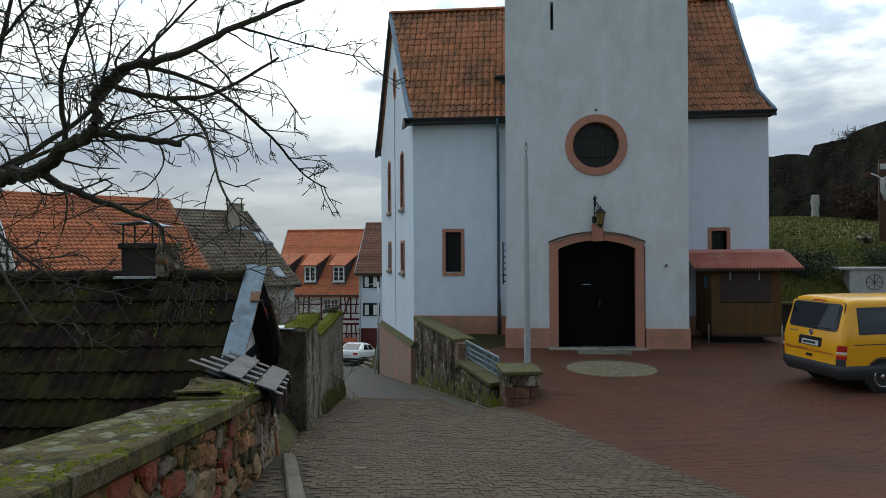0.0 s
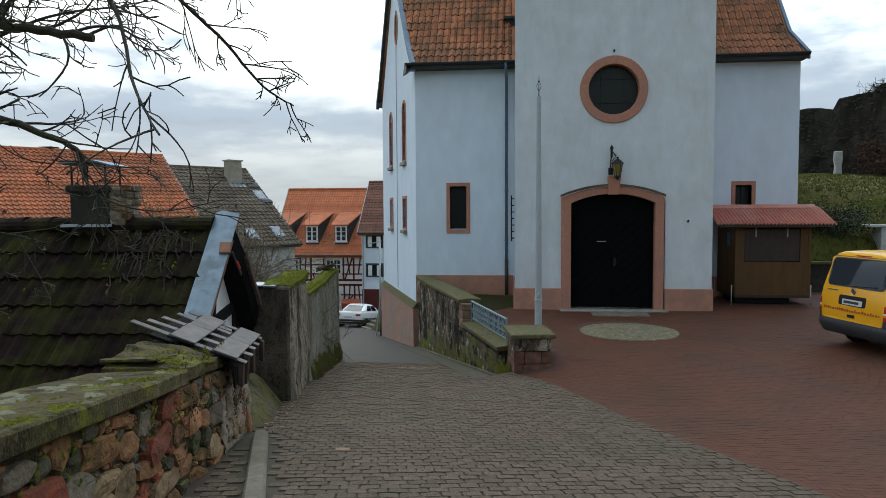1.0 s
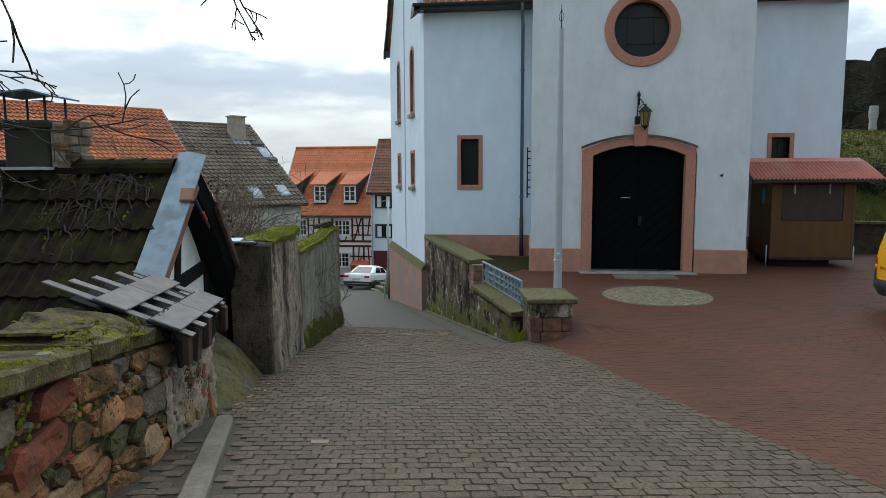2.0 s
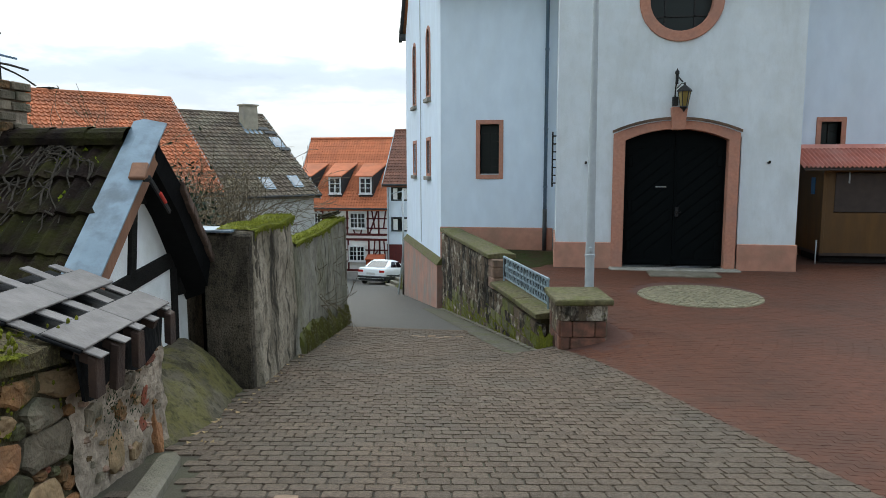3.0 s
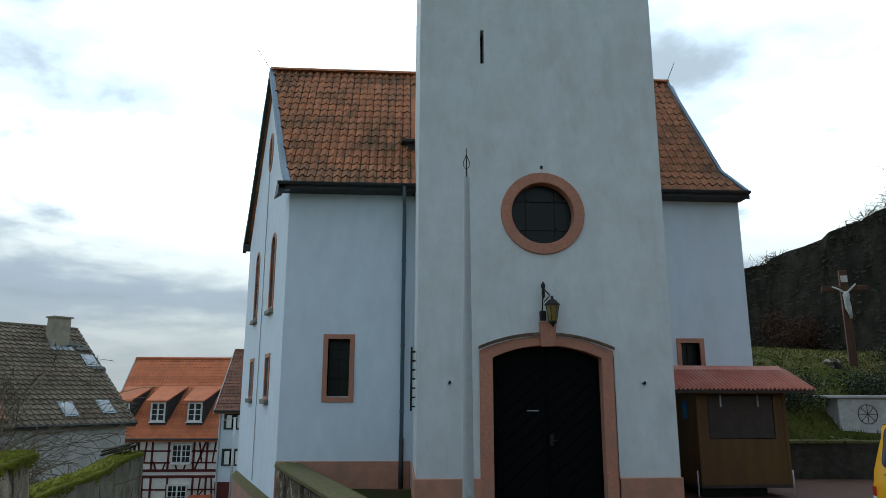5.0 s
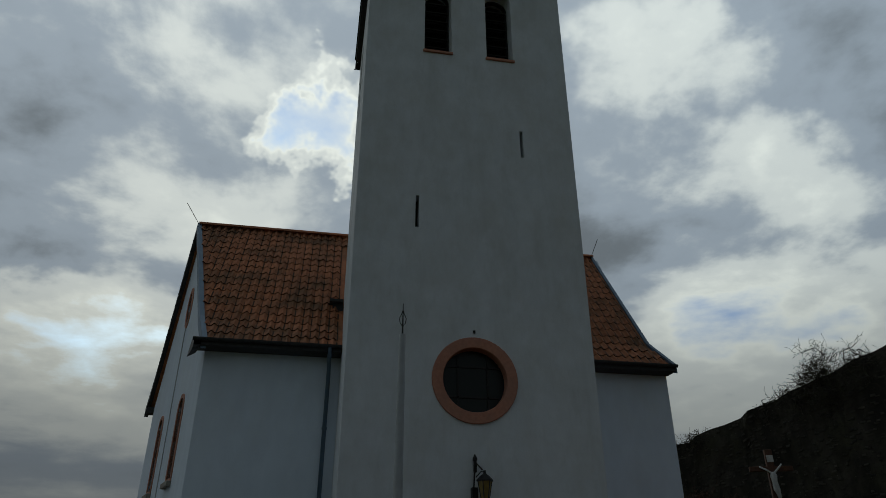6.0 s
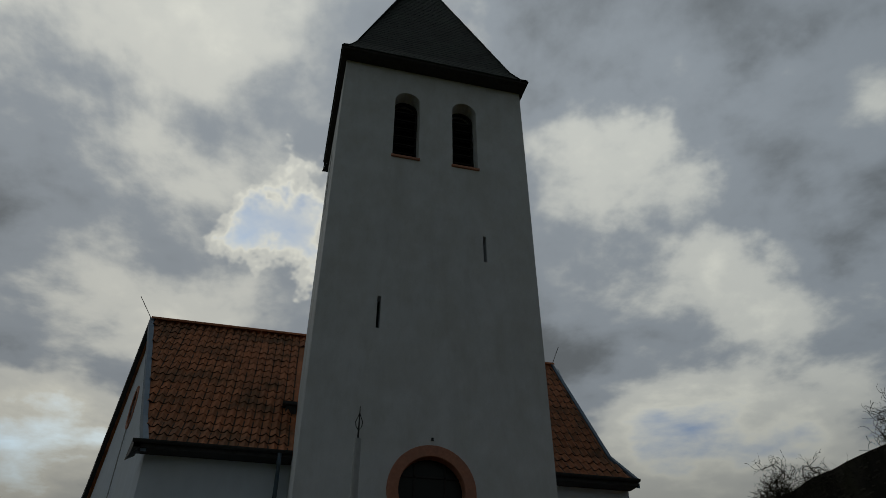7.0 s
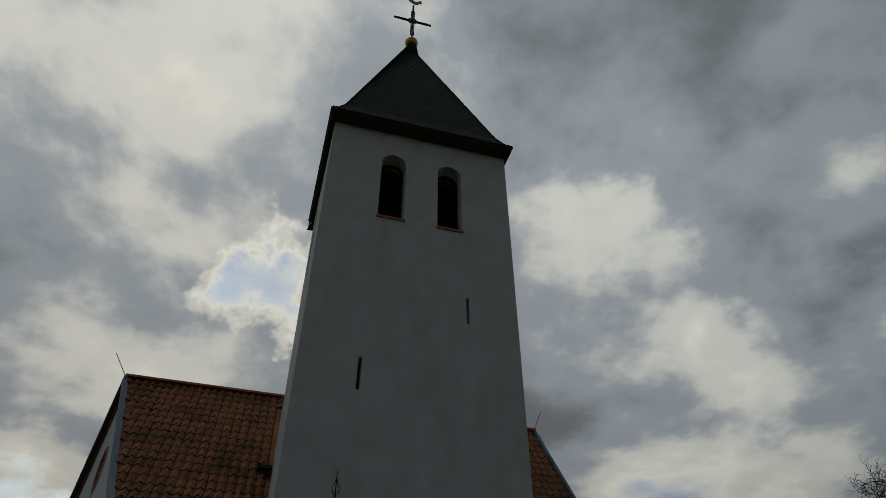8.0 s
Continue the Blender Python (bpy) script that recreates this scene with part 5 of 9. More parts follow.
part("moss_cushion", pad, "moss_olive", rubble, "olive moss cushions on slabs and joints", kind="stuff")
# small green plants and moss cushions in the joints
weed = Geo()
for i in range(420):
    y = frng.choice((-13.35, -13.3, -14.9, -13.0)) + frng.gauss(0, 0.06)
    z = street_z(y) + (0.5 if y > -14 else 0.62) + frng.gauss(0, 0.13)
    c = Vector((face_x(y), y, z)) + WN * frng.uniform(0.01, 0.05)
    a, r = frng.uniform(0, 6.28), frng.uniform(0.008, 0.02)
    d1, d2 = WD * math.cos(a) + Vector((0, 0, math.sin(a))), WN * 0.6 + Vector((0, 0, 0.3))
    weed.add([c, c + d1 * r + d2 * r * 0.3, c + d1 * r * 1.7, c + d1 * r - d2 * r * 0.5], [(0, 1, 2, 3)])
part("wall_plant", weed, material("small_green_leaf", ((0.045, 0.075, 0.03), (0.03, 0.05, 0.025)), 9, 0.8, 0), rubble, "tufts of small green leaves in the joints", kind="stuff")

# narrow kerb between wall strip and lane
kerb = thing("kerb_stone", Matrix.Translation((-5.72, -12.86, 0)), "long pale kerb stone with a rounded end", "kerb", kind="structure")
kd = Vector((0.37, -1, 0)).normalized()
kr = []
for i, d in enumerate((0.0, 0.06, 0.3, 1.5, 3, 4.5, 5.5, 6.2)):
    p = kd * d
    w = (0.05, 0.085, 0.09, 0.09, 0.09, 0.09, 0.09, 0.09)[i]
    n = Vector((-kd.y, kd.x, 0))
    z = street_z(-12.86 + p.y)
    kr.append([(p.x - n.x * w, p.y - n.y * w, z - 0.15), (p.x + n.x * w, p.y + n.y * w, z - 0.15), (p.x + n.x * w * 0.95, p.y + n.y * w * 0.95, z + 0.05), (p.x + n.x * w * 0.7, p.y + n.y * w * 0.7, z + 0.075), (p.x - n.x * w * 0.7, p.y - n.y * w * 0.7, z + 0.075), (p.x - n.x * w * 0.95, p.y - n.y * w * 0.95, z + 0.05)])
part("kerb", Geo().loft(kr), "kerb", kerb)

crng0 = random.Random(9)
# ---- half-timbered shed ----
SU, SV = Vector((-0.995, -0.0995, 0)), Vector((0.0995, -0.995, 0))
SO = Vector((-6.79, -11.25, 0))
SM = Matrix(((SU.x, SV.x, 0, SO.x), (SU.y, SV.y, 0, SO.y), (0, 0, 1, 0), (0, 0, 0, 1)))     # u along the ridge, v towards the lane's upper end
shed = thing("shed", pose(0, 0, 0), "small half-timbered shed with a mossy concrete tile roof", "shed")
M["whitewash"] = material("dirty_whitewash", ((0.78, 0.78, 0.76), (0.70, 0.70, 0.67)), 6, 0.95, 0.3, 40, (0.50, 0.48, 0.42), 1.6, 0.4)
M["timber"] = material("black_timber", ((0.009, 0.0082, 0.0075), (0.016, 0.0145, 0.0125)), 12, 0.9, 0.4, 40, specular=0.15, stretch=(1, 1, 6))
M["tar"] = material("black_tar_sheet", ((0.0045, 0.0047, 0.005), (0.008, 0.008, 0.0085)), 6, 0.8, 0.3, 20, specular=0.12)
M["rawwood"] = material("raw_brown_plank", ((0.27, 0.13, 0.075), (0.20, 0.095, 0.055)), 8, 0.8, 0.3, 30, (0.13, 0.075, 0.05), 3, 0.5, stretch=(1, 1, 0.3))
M["oldbatten"] = material("dark_wet_batten", ((0.06, 0.033, 0.022), (0.035, 0.02, 0.015)), 9, 0.8, 0.4, 40, (0.018, 0.013, 0.011), 4, 0.6)
M["sheet"] = material("blue_grey_sheet", ((0.21, 0.275, 0.325), (0.165, 0.215, 0.255)), 6, 0.5, 0.15, 30, (0.11, 0.125, 0.14), 3.0, 0.7, metal=0.25)
M["edgeblock"] = material("crumbling_brown_block", ((0.13, 0.08, 0.058), (0.085, 0.055, 0.042)), 14, 0.95, 0.6, 50, (0.04, 0.033, 0.028), 4, 0.7, per_object=0.2)
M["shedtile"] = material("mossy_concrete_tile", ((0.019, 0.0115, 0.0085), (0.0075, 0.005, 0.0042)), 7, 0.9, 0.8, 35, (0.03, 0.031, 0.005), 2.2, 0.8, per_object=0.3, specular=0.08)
M["shingle"] = material("grey_fibre_shingle", ((0.20, 0.178, 0.165), (0.15, 0.133, 0.124)), 10, 0.85, 0.3, 50, (0.11, 0.098, 0.09), 4, 0.5, per_object=0.12)
RIDGE, K1, K2, VF, VB, SL = 2.75, 1.0, 1.2, 2.7, -1.15, 7.5
gab = [(-1.12, -0.4), (1.9, -0.4), (1.9, RIDGE - 0.15 - 1.9), (0, RIDGE - 0.15), (-1.12, RIDGE - 0.1 - 1.12 * K2)]
part("wall", Geo().add([SM @ Vector((u, v, z)) for u in (0.2, 0.4) for v, z in gab], [(0, 1, 2, 3, 4), (9, 8, 7, 6, 5)] + [(i, (i + 1) % 5, 5 + (i + 1) % 5, 5 + i) for i in range(5)]), "whitewash", shed, "whitewashed infill panels")
part("wall", Geo().box((0.4, 1.75, -0.2), (SL, 1.9, 0.8), SM).box((0.4, -1.12, -0.2), (SL, -0.97, 1.3), SM).box((SL - 0.2, -0.97, -0.2), (SL, 1.75, 1.2), SM), "whitewash", shed)


def beam(v0, z0, v1, z1, w, name="beam"):
    d = Vector((v1 - v0, z1 - z0)).normalized()
    n = Vector((-d.y, d.x)) * w / 2
    poly = [(v0 + n.x, z0 + n.y), (v1 + n.x, z1 + n.y), (v1 - n.x, z1 - n.y), (v0 - n.x, z0 - n.y)]
    g = Geo().add([SM @ Vector((u, v, z)) for u in (0.165, 0.26) for v, z in poly], [(0, 1, 2, 3), (7, 6, 5, 4)] + [(i, (i + 1) % 4, 4 + (i + 1) % 4, 4 + i) for i in range(4)])
    part(name, g, "timber", shed, bevel=0.012)


beam(-0.85, 1.53, 0.75, 1.33, 0.17)
beam(-0.04, 2.2, 0.08, 1.42, 0.12, "post")
beam(-0.36, 2.19, 0.22, 2.21, 0.1, "collar_beam")
beam(-0.8, 1.45, -0.75, -0.3, 0.11, "post")
beam(-0.98, 1.42, -0.97, 1.1, 0.16, "post")
beam(0.5, 1.4, 0.72, -0.3, 0.14, "post")
part("side_wall", Geo().box((0.22, -1.58, -0.6), (0.36, -1.125, 1.3), SM), "concrete_dark", shed, "dark render beside the frame")
part("post", Geo().box((0.1, -1.75, -0.6), (0.3, -1.59, 1.28), SM), "tar", shed, "black tarred corner post", bevel=0.02)
for k, v1, nm in ((K1, VF, "front"), (K2, VB, "back")):
    s = 1 if v1 > 0 else -1
    zz = lambda v: RIDGE - k * abs(v)
    part("roof_deck", Geo().loft([[SM @ Vector((u, v, zz(v) - d)) for v, d in ((0, 0.1), (v1, 0.1), (v1, 0.04), (0, 0.04))] for u in (0.0, SL)]), "timber", shed)
# tar-black soffit and worn rake boards on the far slope
part("rake_board", Geo().loft([[SM @ Vector((u, v, RIDGE - K2 * abs(v) + d)) for u, d in ((-0.14, 0.03), (0.36, 0.03), (0.36, -0.2 - 0.25 * abs(v)), (-0.08, -0.16 - 0.14 * abs(v)))] for v in (0.06, -0.4, -0.8, VB + 0.05)]), "tar", shed, "black tarred rake boards")
for i in range(7):
    va = -0.36 - 0.105 * i
    part("edge_block", Geo().loft([[SM @ Vector((u, v, RIDGE - K2 * abs(v) + d)) for u, d in ((-0.18, 0.05 + 0.012 * (i % 3)), (-0.06, 0.07), (-0.06, -0.03), (-0.18, -0.05 - 0.02 * (i % 2)))] for v in (va, va - 0.098)]), "edgeblock", shed, "brown crumbling edge block", bevel=0.01)
part("rake_board", Geo().loft([[SM @ Vector((u, v, RIDGE - K1 * v + d)) for u, d in ((-0.1, 0.0), (0.1, 0.0), (0.1, -0.22), (-0.1, -0.2))] for v in (-0.05, 1.0, 1.55)]), "rawwood", shed, "brown rake plank")
part("flashing", Geo().loft([[SM @ Vector((u, v, RIDGE - K1 * v + d)) for u, d in ((-0.16, 0.09), (0.06, 0.13), (0.16, 0.11), (0.16, 0.09), (0.06, 0.11), (-0.16, 0.07))] for v in (-0.08, 0.4, 1.0, 1.5)]), "sheet", shed, "blue-grey sheet metal rake cover")
part("clamp_block", Geo().box((-0.07, -0.05, -0.015), (0.07, 0.15, 0.025), SM @ Matrix.Translation((-0.1, 0.36, RIDGE - 0.25)) @ pose(0, 0, 0, -43, 0, 12)), "rawwood", shed, "brown wooden block", bevel=0.01)
part("clamp_block", Geo().box((-0.14, -0.08, -0.02), (0.14, 0.1, 0.02), SM @ Matrix.Translation((-0.1, 1.42, RIDGE - 1.32)) @ pose(0, 0, 0, 40, 0, 8)), "rawwood", shed, bevel=0.008)
M["redpaint"] = material("red_plastic", ((0.55, 0.05, 0.03), (0.45, 0.04, 0.03)), 10, 0.5, 0.05)
clampbar = part("clamp", Geo().box((-0.01, -0.02, -0.25), (0.01, 0.02, 0.25), SM @ Matrix.Translation((-0.2, 0.22, RIDGE - 0.5)) @ pose(0, 0, 0, -48)).box((-0.08, -0.015, -0.015), (0.08, 0.015, 0.015), SM @ Matrix.Translation((-0.15, 0.42, RIDGE - 0.36))), "iron", shed, "black iron bar clamp")
part("handle", Geo().tube([SM @ Vector((-0.21, 0.24, RIDGE - 0.48)), SM @ Vector((-0.21, 0.14, RIDGE - 0.57))], 0.02, 8), "redpaint", clampbar, "red clamp handle")
# tiles of the near slope, each one lying on the course below
TW, TL = 0.36, 0.46


def roll_tile(w, l, t=0.018):
    prof = [(-0.5, 0.026), (-0.42, 0.036), (-0.33, 0.022), (-0.26, 0.003), (-0.05, 0.0), (0.02, 0.02), (0.12, 0.034), (0.22, 0.018), (0.3, 0.0), (0.52, 0.0)]
    g = Geo()
    rows = []
    for y, z in ((-l * 0.08, -0.02), (-l * 0.06, t + 0.042), (l, t)):
        rows.append([(x * w, y, z + h) for x, h in prof])
    return g.loft([rows[0], rows[1], rows[2]], cap=False, closed=False)


tile_me = []
trng = random.Random(8)
for i in range(4):
    me = mesh_of("tile", roll_tile(TW, TL, 0.018 + 0.004 * i))
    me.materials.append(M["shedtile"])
    tile_me.append(me)
rows_n, cols_n = 8, 20
slope_len = math.hypot(1, K1)
for r in range(rows_n):
    for c in range(cols_n):
        v = 0.06 + (r + 1) * TL * 0.94 / slope_len
        u = 0.1 + (c + 0.5) * TW
        p = SM @ Vector((u, v, RIDGE - K1 * v + 0.0))
        # local x along -u so that the rolls run down the slope
        ex = (SM.to_3x3() @ Vector((1, 0, 0))).normalized()
        ey = (SM.to_3x3() @ Vector((0, -1, K1))).normalized()
        ez = ex.cross(ey)
        if ez.z < 0:
            ex, ez = -ex, -ez
        mat = Matrix(((ex.x, ey.x, ez.x, p.x), (ex.y, ey.y, ez.y, p.y), (ex.z, ey.z, ez.z, p.z), (0, 0, 0, 1)))
        piece("tile", tile_me[trng.randrange(4)], mat @ pose(trng.uniform(-0.008, 0.008), 0, trng.uniform(0, 0.012), trng.uniform(-1.2, 1.2), trng.uniform(-1.5, 1.5), trng.uniform(-0.8, 0.8)), shed)
for i in range(20):
    u = 0.15 + 0.37 * i
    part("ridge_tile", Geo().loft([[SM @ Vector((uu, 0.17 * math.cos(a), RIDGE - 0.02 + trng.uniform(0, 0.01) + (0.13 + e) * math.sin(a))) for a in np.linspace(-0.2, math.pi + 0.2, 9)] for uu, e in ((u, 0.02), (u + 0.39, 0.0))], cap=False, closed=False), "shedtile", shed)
tuft = Geo()
for i in range(15000):
    u = trng.uniform(0.12, SL - 0.2)
    v = 0.06 + trng.randrange(1, 6) * TL * 0.94 / slope_len - abs(trng.gauss(0.0, 0.09)) + 0.03
    if noise.noise(Vector((u * 1.25, v * 0.9, 1.7))) + 0.5 * noise.noise(Vector((u * 4.0, v * 4.0, 7.0))) < 0.04 + 0.25 * trng.random():
        continue
    p = SM @ Vector((u, v, RIDGE - K1 * v + 0.06))
    r = trng.uniform(0.01, 0.034)
    k = [p + Vector((r * math.cos(a), r * math.sin(a) * 0.8, -r * 0.5)) for a in np.linspace(0, 2 * math.pi, 7)[:-1]]
    tuft.add(k + [p + Vector((0, 0, r * 0.55))], [(j, (j + 1) % 6, 6) for j in range(6)])
M["moss_dark"] = material("dark_moss", ((0.145, 0.175, 0.011), (0.065, 0.085, 0.007)), 25, 1.0, 1.0, 60, specular=0.1)
part("moss_tuft", tuft, "moss_dark", shed, "cushions of green moss", kind="stuff")
# chimney on the shed with a raised metal cover
chim = thing("chimney", SM @ Matrix.Translation((1.81, -0.05, RIDGE - 0.3)), "squat sooty chimney with a raised metal cover", "chimney")
M["soot"] = material("sooty_render", ((0.03, 0.03, 0.024), (0.018, 0.018, 0.015)), 6, 0.9, 0.4, 30, (0.05, 0.038, 0.025), 3, 0.6)
part("shaft", Geo().box((-0.27, -0.22, 0), (0.25, 0.22, 0.78)), "soot", chim, bevel=0.02)
part("collar", Geo().box((-0.31, -0.26, 0.76), (0.29, 0.26, 0.86)), "soot", chim, bevel=0.02)
part("flashing", Geo().box((-0.31, -0.27, 0.3), (0.29, 0.34, 0.335), pose(0, 0.05, 0, 0)), "pole", chim, "pale lead flashing")
for x in (-0.24, 0.22):
    for y in (-0.2, 0.2):
        part("leg", Geo().tube([(x, y, 0.84), (x, y, 1.14)], 0.014, 6), "iron", chim)
part("cover", Geo().loft([[(x, -0.3, 1.14 + h), (x, 0.3, 1.14 + h), (x, 0.3, 1.16 + h), (x, -0.3, 1.16 + h)] for x, h in ((-0.36, -0.03), (-0.1, 0.04), (0.34, 0.0))]), "zinc", chim, "bent metal cover plate")
part("shoulder", Geo().box((-0.5, -0.2, 0.0), (-0.27, 0.2, 0.84)), "rubble", chim, "crumbling plaster shoulder", bevel=0.02)
for i in range(8):
    z = 0.1 + 0.098 * i
    for k in range(2):
        if (i, k) in ((2, 1), (4, 0)):
            continue
        y0, y1 = (-0.21, 0.0 + 0.05 * (i % 2)) if k == 0 else (0.012 + 0.05 * (i % 2), 0.21)
        part("brick", Geo().box((-0.525 - trng.uniform(0, 0.02), y0, z), (-0.44, y1, z + trng.uniform(0.075, 0.088))), trng.choice(["greystone", "greystone", "brownstone"]), chim, bevel=0.008)
for i in range(4):
    part("brick", Geo().box((-0.49, 0.15, 0.12 + 0.2 * i), (-0.3 - 0.05 * (i % 2), 0.215 + trng.uniform(0, 0.012), 0.205 + 0.2 * i)), trng.choice(["greystone", "brownstone"]), chim, bevel=0.008)
# dead ivy over the roof
ivy = Geo()
for i in range(28):
    u, v, a = 0.9 + trng.gauss(0, 0.22), trng.uniform(-0.02, 0.15), trng.gauss(0.5, 0.5)
    pts = []
    for k in range(trng.randrange(10, 18)):
        pts.append(SM @ Vector((u, v, RIDGE - K1 * v + trng.uniform(0.085, 0.12))))
        a += trng.gauss(0, 0.5)
        u += 0.07 * math.sin(a)
        v = max(-0.02, v + 0.075 * abs(math.cos(a)))
        if not 0.25 < u < 1.5:
            break
    if len(pts) > 3:
        ivy.tube(pts, trng.uniform(0.005, 0.011), 5)
M["deadivy"] = material("dead_ivy_stem", ((0.05, 0.038, 0.026), (0.026, 0.02, 0.015)), 20, 0.95, 0.3, 60)
part("ivy_stem", ivy, "deadivy", shed, "dead ivy stems over the tiles", kind="stuff")

# broken shingle cover lying over the wall's end
cover = thing("shingle_cover", Matrix.Translation((-5.98, -13.36, 1.635)) @ pose(0, 0, 0, 0, 22, WANG - 90), "grey weathered slatted cover on tarred battens over the wall's end", "roof cover")
for i in range(5):
    y = -0.62 + 0.285 * i
    part("slat", Geo().box((-0.7 + 0.06 * i, y - 0.05, 0.002), (0.46 - 0.015 * i, y + 0.05, 0.014), pose(0, 0, 0, 0, crng0.uniform(-1.0, 1.0), crng0.uniform(-2, 2))), "shingle", cover, bevel=0.003)
    part("batten", Geo().box((0.3, y - 0.03, -0.06), (0.42, y + 0.03, -0.008)), "oldbatten", cover)
    if i != 3:
        part("strut", Geo().loft([[(x + s, y - w, z), (x + s + 0.05, y - w, z), (x + s + 0.05, y + w, z), (x + s, y + w, z)] for x, z, s, w in ((0.38, -0.01, 0, 0.05), (0.46, -0.22 - 0.05 * (i % 2), 0, 0.055))]), "oldbatten", cover, "dark wet brown strut", bevel=0.005)
for x0, x1 in ((-0.31, -0.06), (0.12, 0.36)):
    for k in range(2):
        ya = -0.68 + 0.64 * k
        part("board", Geo().box((x0 + 0.006 * k, ya, 0.018), (x1 + 0.004 * k, ya + 0.635, 0.034)), "shingle", cover, "broad grey cover board", bevel=0.004)
        part("board", Geo().box((x0 - 0.02, ya - 0.02, 0.0), (x1 - 0.01, ya + 0.6, 0.016)), "tar", cover, bevel=0.003)
part("tar_sheet", Geo().loft([[(0.33, y, -0.03), (0.43 + 0.02 * math.sin(7 * y), y, -0.29 - 0.035 * math.sin(11 * y)), (0.41 + 0.02 * math.sin(7 * y), y, -0.29 - 0.035 * math.sin(11 * y)), (0.31, y, -0.03)] for y in np.linspace(-0.66, 0.6, 14)]), "tar", cover, "sagging black tar sheet")
part("tar_sheet", Geo().box((-0.5, -0.62, -0.085), (0.3, 0.6, -0.055)), "tar", cover)
part("bearer", Geo().box((-0.1, -0.6, -0.24), (0.02, 0.58, -0.086)), "tar", cover)

# concrete skirt at the foot of the shed
M["skirt"] = streaked("mossy_concrete_skirt", (0.16, 0.135, 0.095), (0.085, 0.07, 0.048), (0.02, 0.017, 0.011), (0.045, 0.037, 0.022), layers=((1.5, (1, 1, 1), 0.46, 0.58, (0.125, 0.112, 0.016), 0.55), (2.2, (1, 1, 1), 0.52, 0.62, (0.035, 0.029, 0.017), 0.8), (9.0, (1, 1, 1), 0.52, 0.64, (0.028, 0.024, 0.014), 0.65), (30.0, (1, 1, 1), 0.5, 0.66, (0.03, 0.026, 0.015), 0.6), (55.0, (1, 1, 1), 0.62, 0.72, (0.22, 0.19, 0.12), 0.5)))
skirt = Geo()
rings = []
for t in np.linspace(0, 1, 44):
    y = -12.62 + 2.5 * t
    xo = -5.92 - 0.46 * smooth(-11.95, -10.1, y)
    s = street_z(y)
    zi = 0.9 - 0.24 * smooth(-12.6, -10.6, y) - 0.5 * smooth(-10.45, -10.1, y)
    xi = SO.x + 0.1 - 0.1 * (y + 11.25) - 0.25
    ring_ = []
    for k in np.linspace(0, 1, 24):
        x = xo + (xi - xo) * k
        lump = (0.06 * noise.noise(Vector((x * 2.5, y * 2.5, 2.0))) + 0.03 * noise.noise(Vector((x * 8, y * 8, 4.0))) + 0.012 * noise.noise(Vector((x * 25, y * 25, 4.0)))) * min(1.0, 6 * k)
        ring_.append((x, y + 0.03 * math.sin(5 * k), s - 0.05 + (zi - s + 0.05) * (1 - (1 - k) ** 1.7) + lump))
    ring_ += [(xi, y, s - 0.6), (xo, y, s - 0.6)]
    rings.append(ring_)
tagged(part("skirt", skirt.loft(rings), M["skirt"], smooth=True, kind="structure"), "sloping mossy concrete skirt against the shed", "wall base")

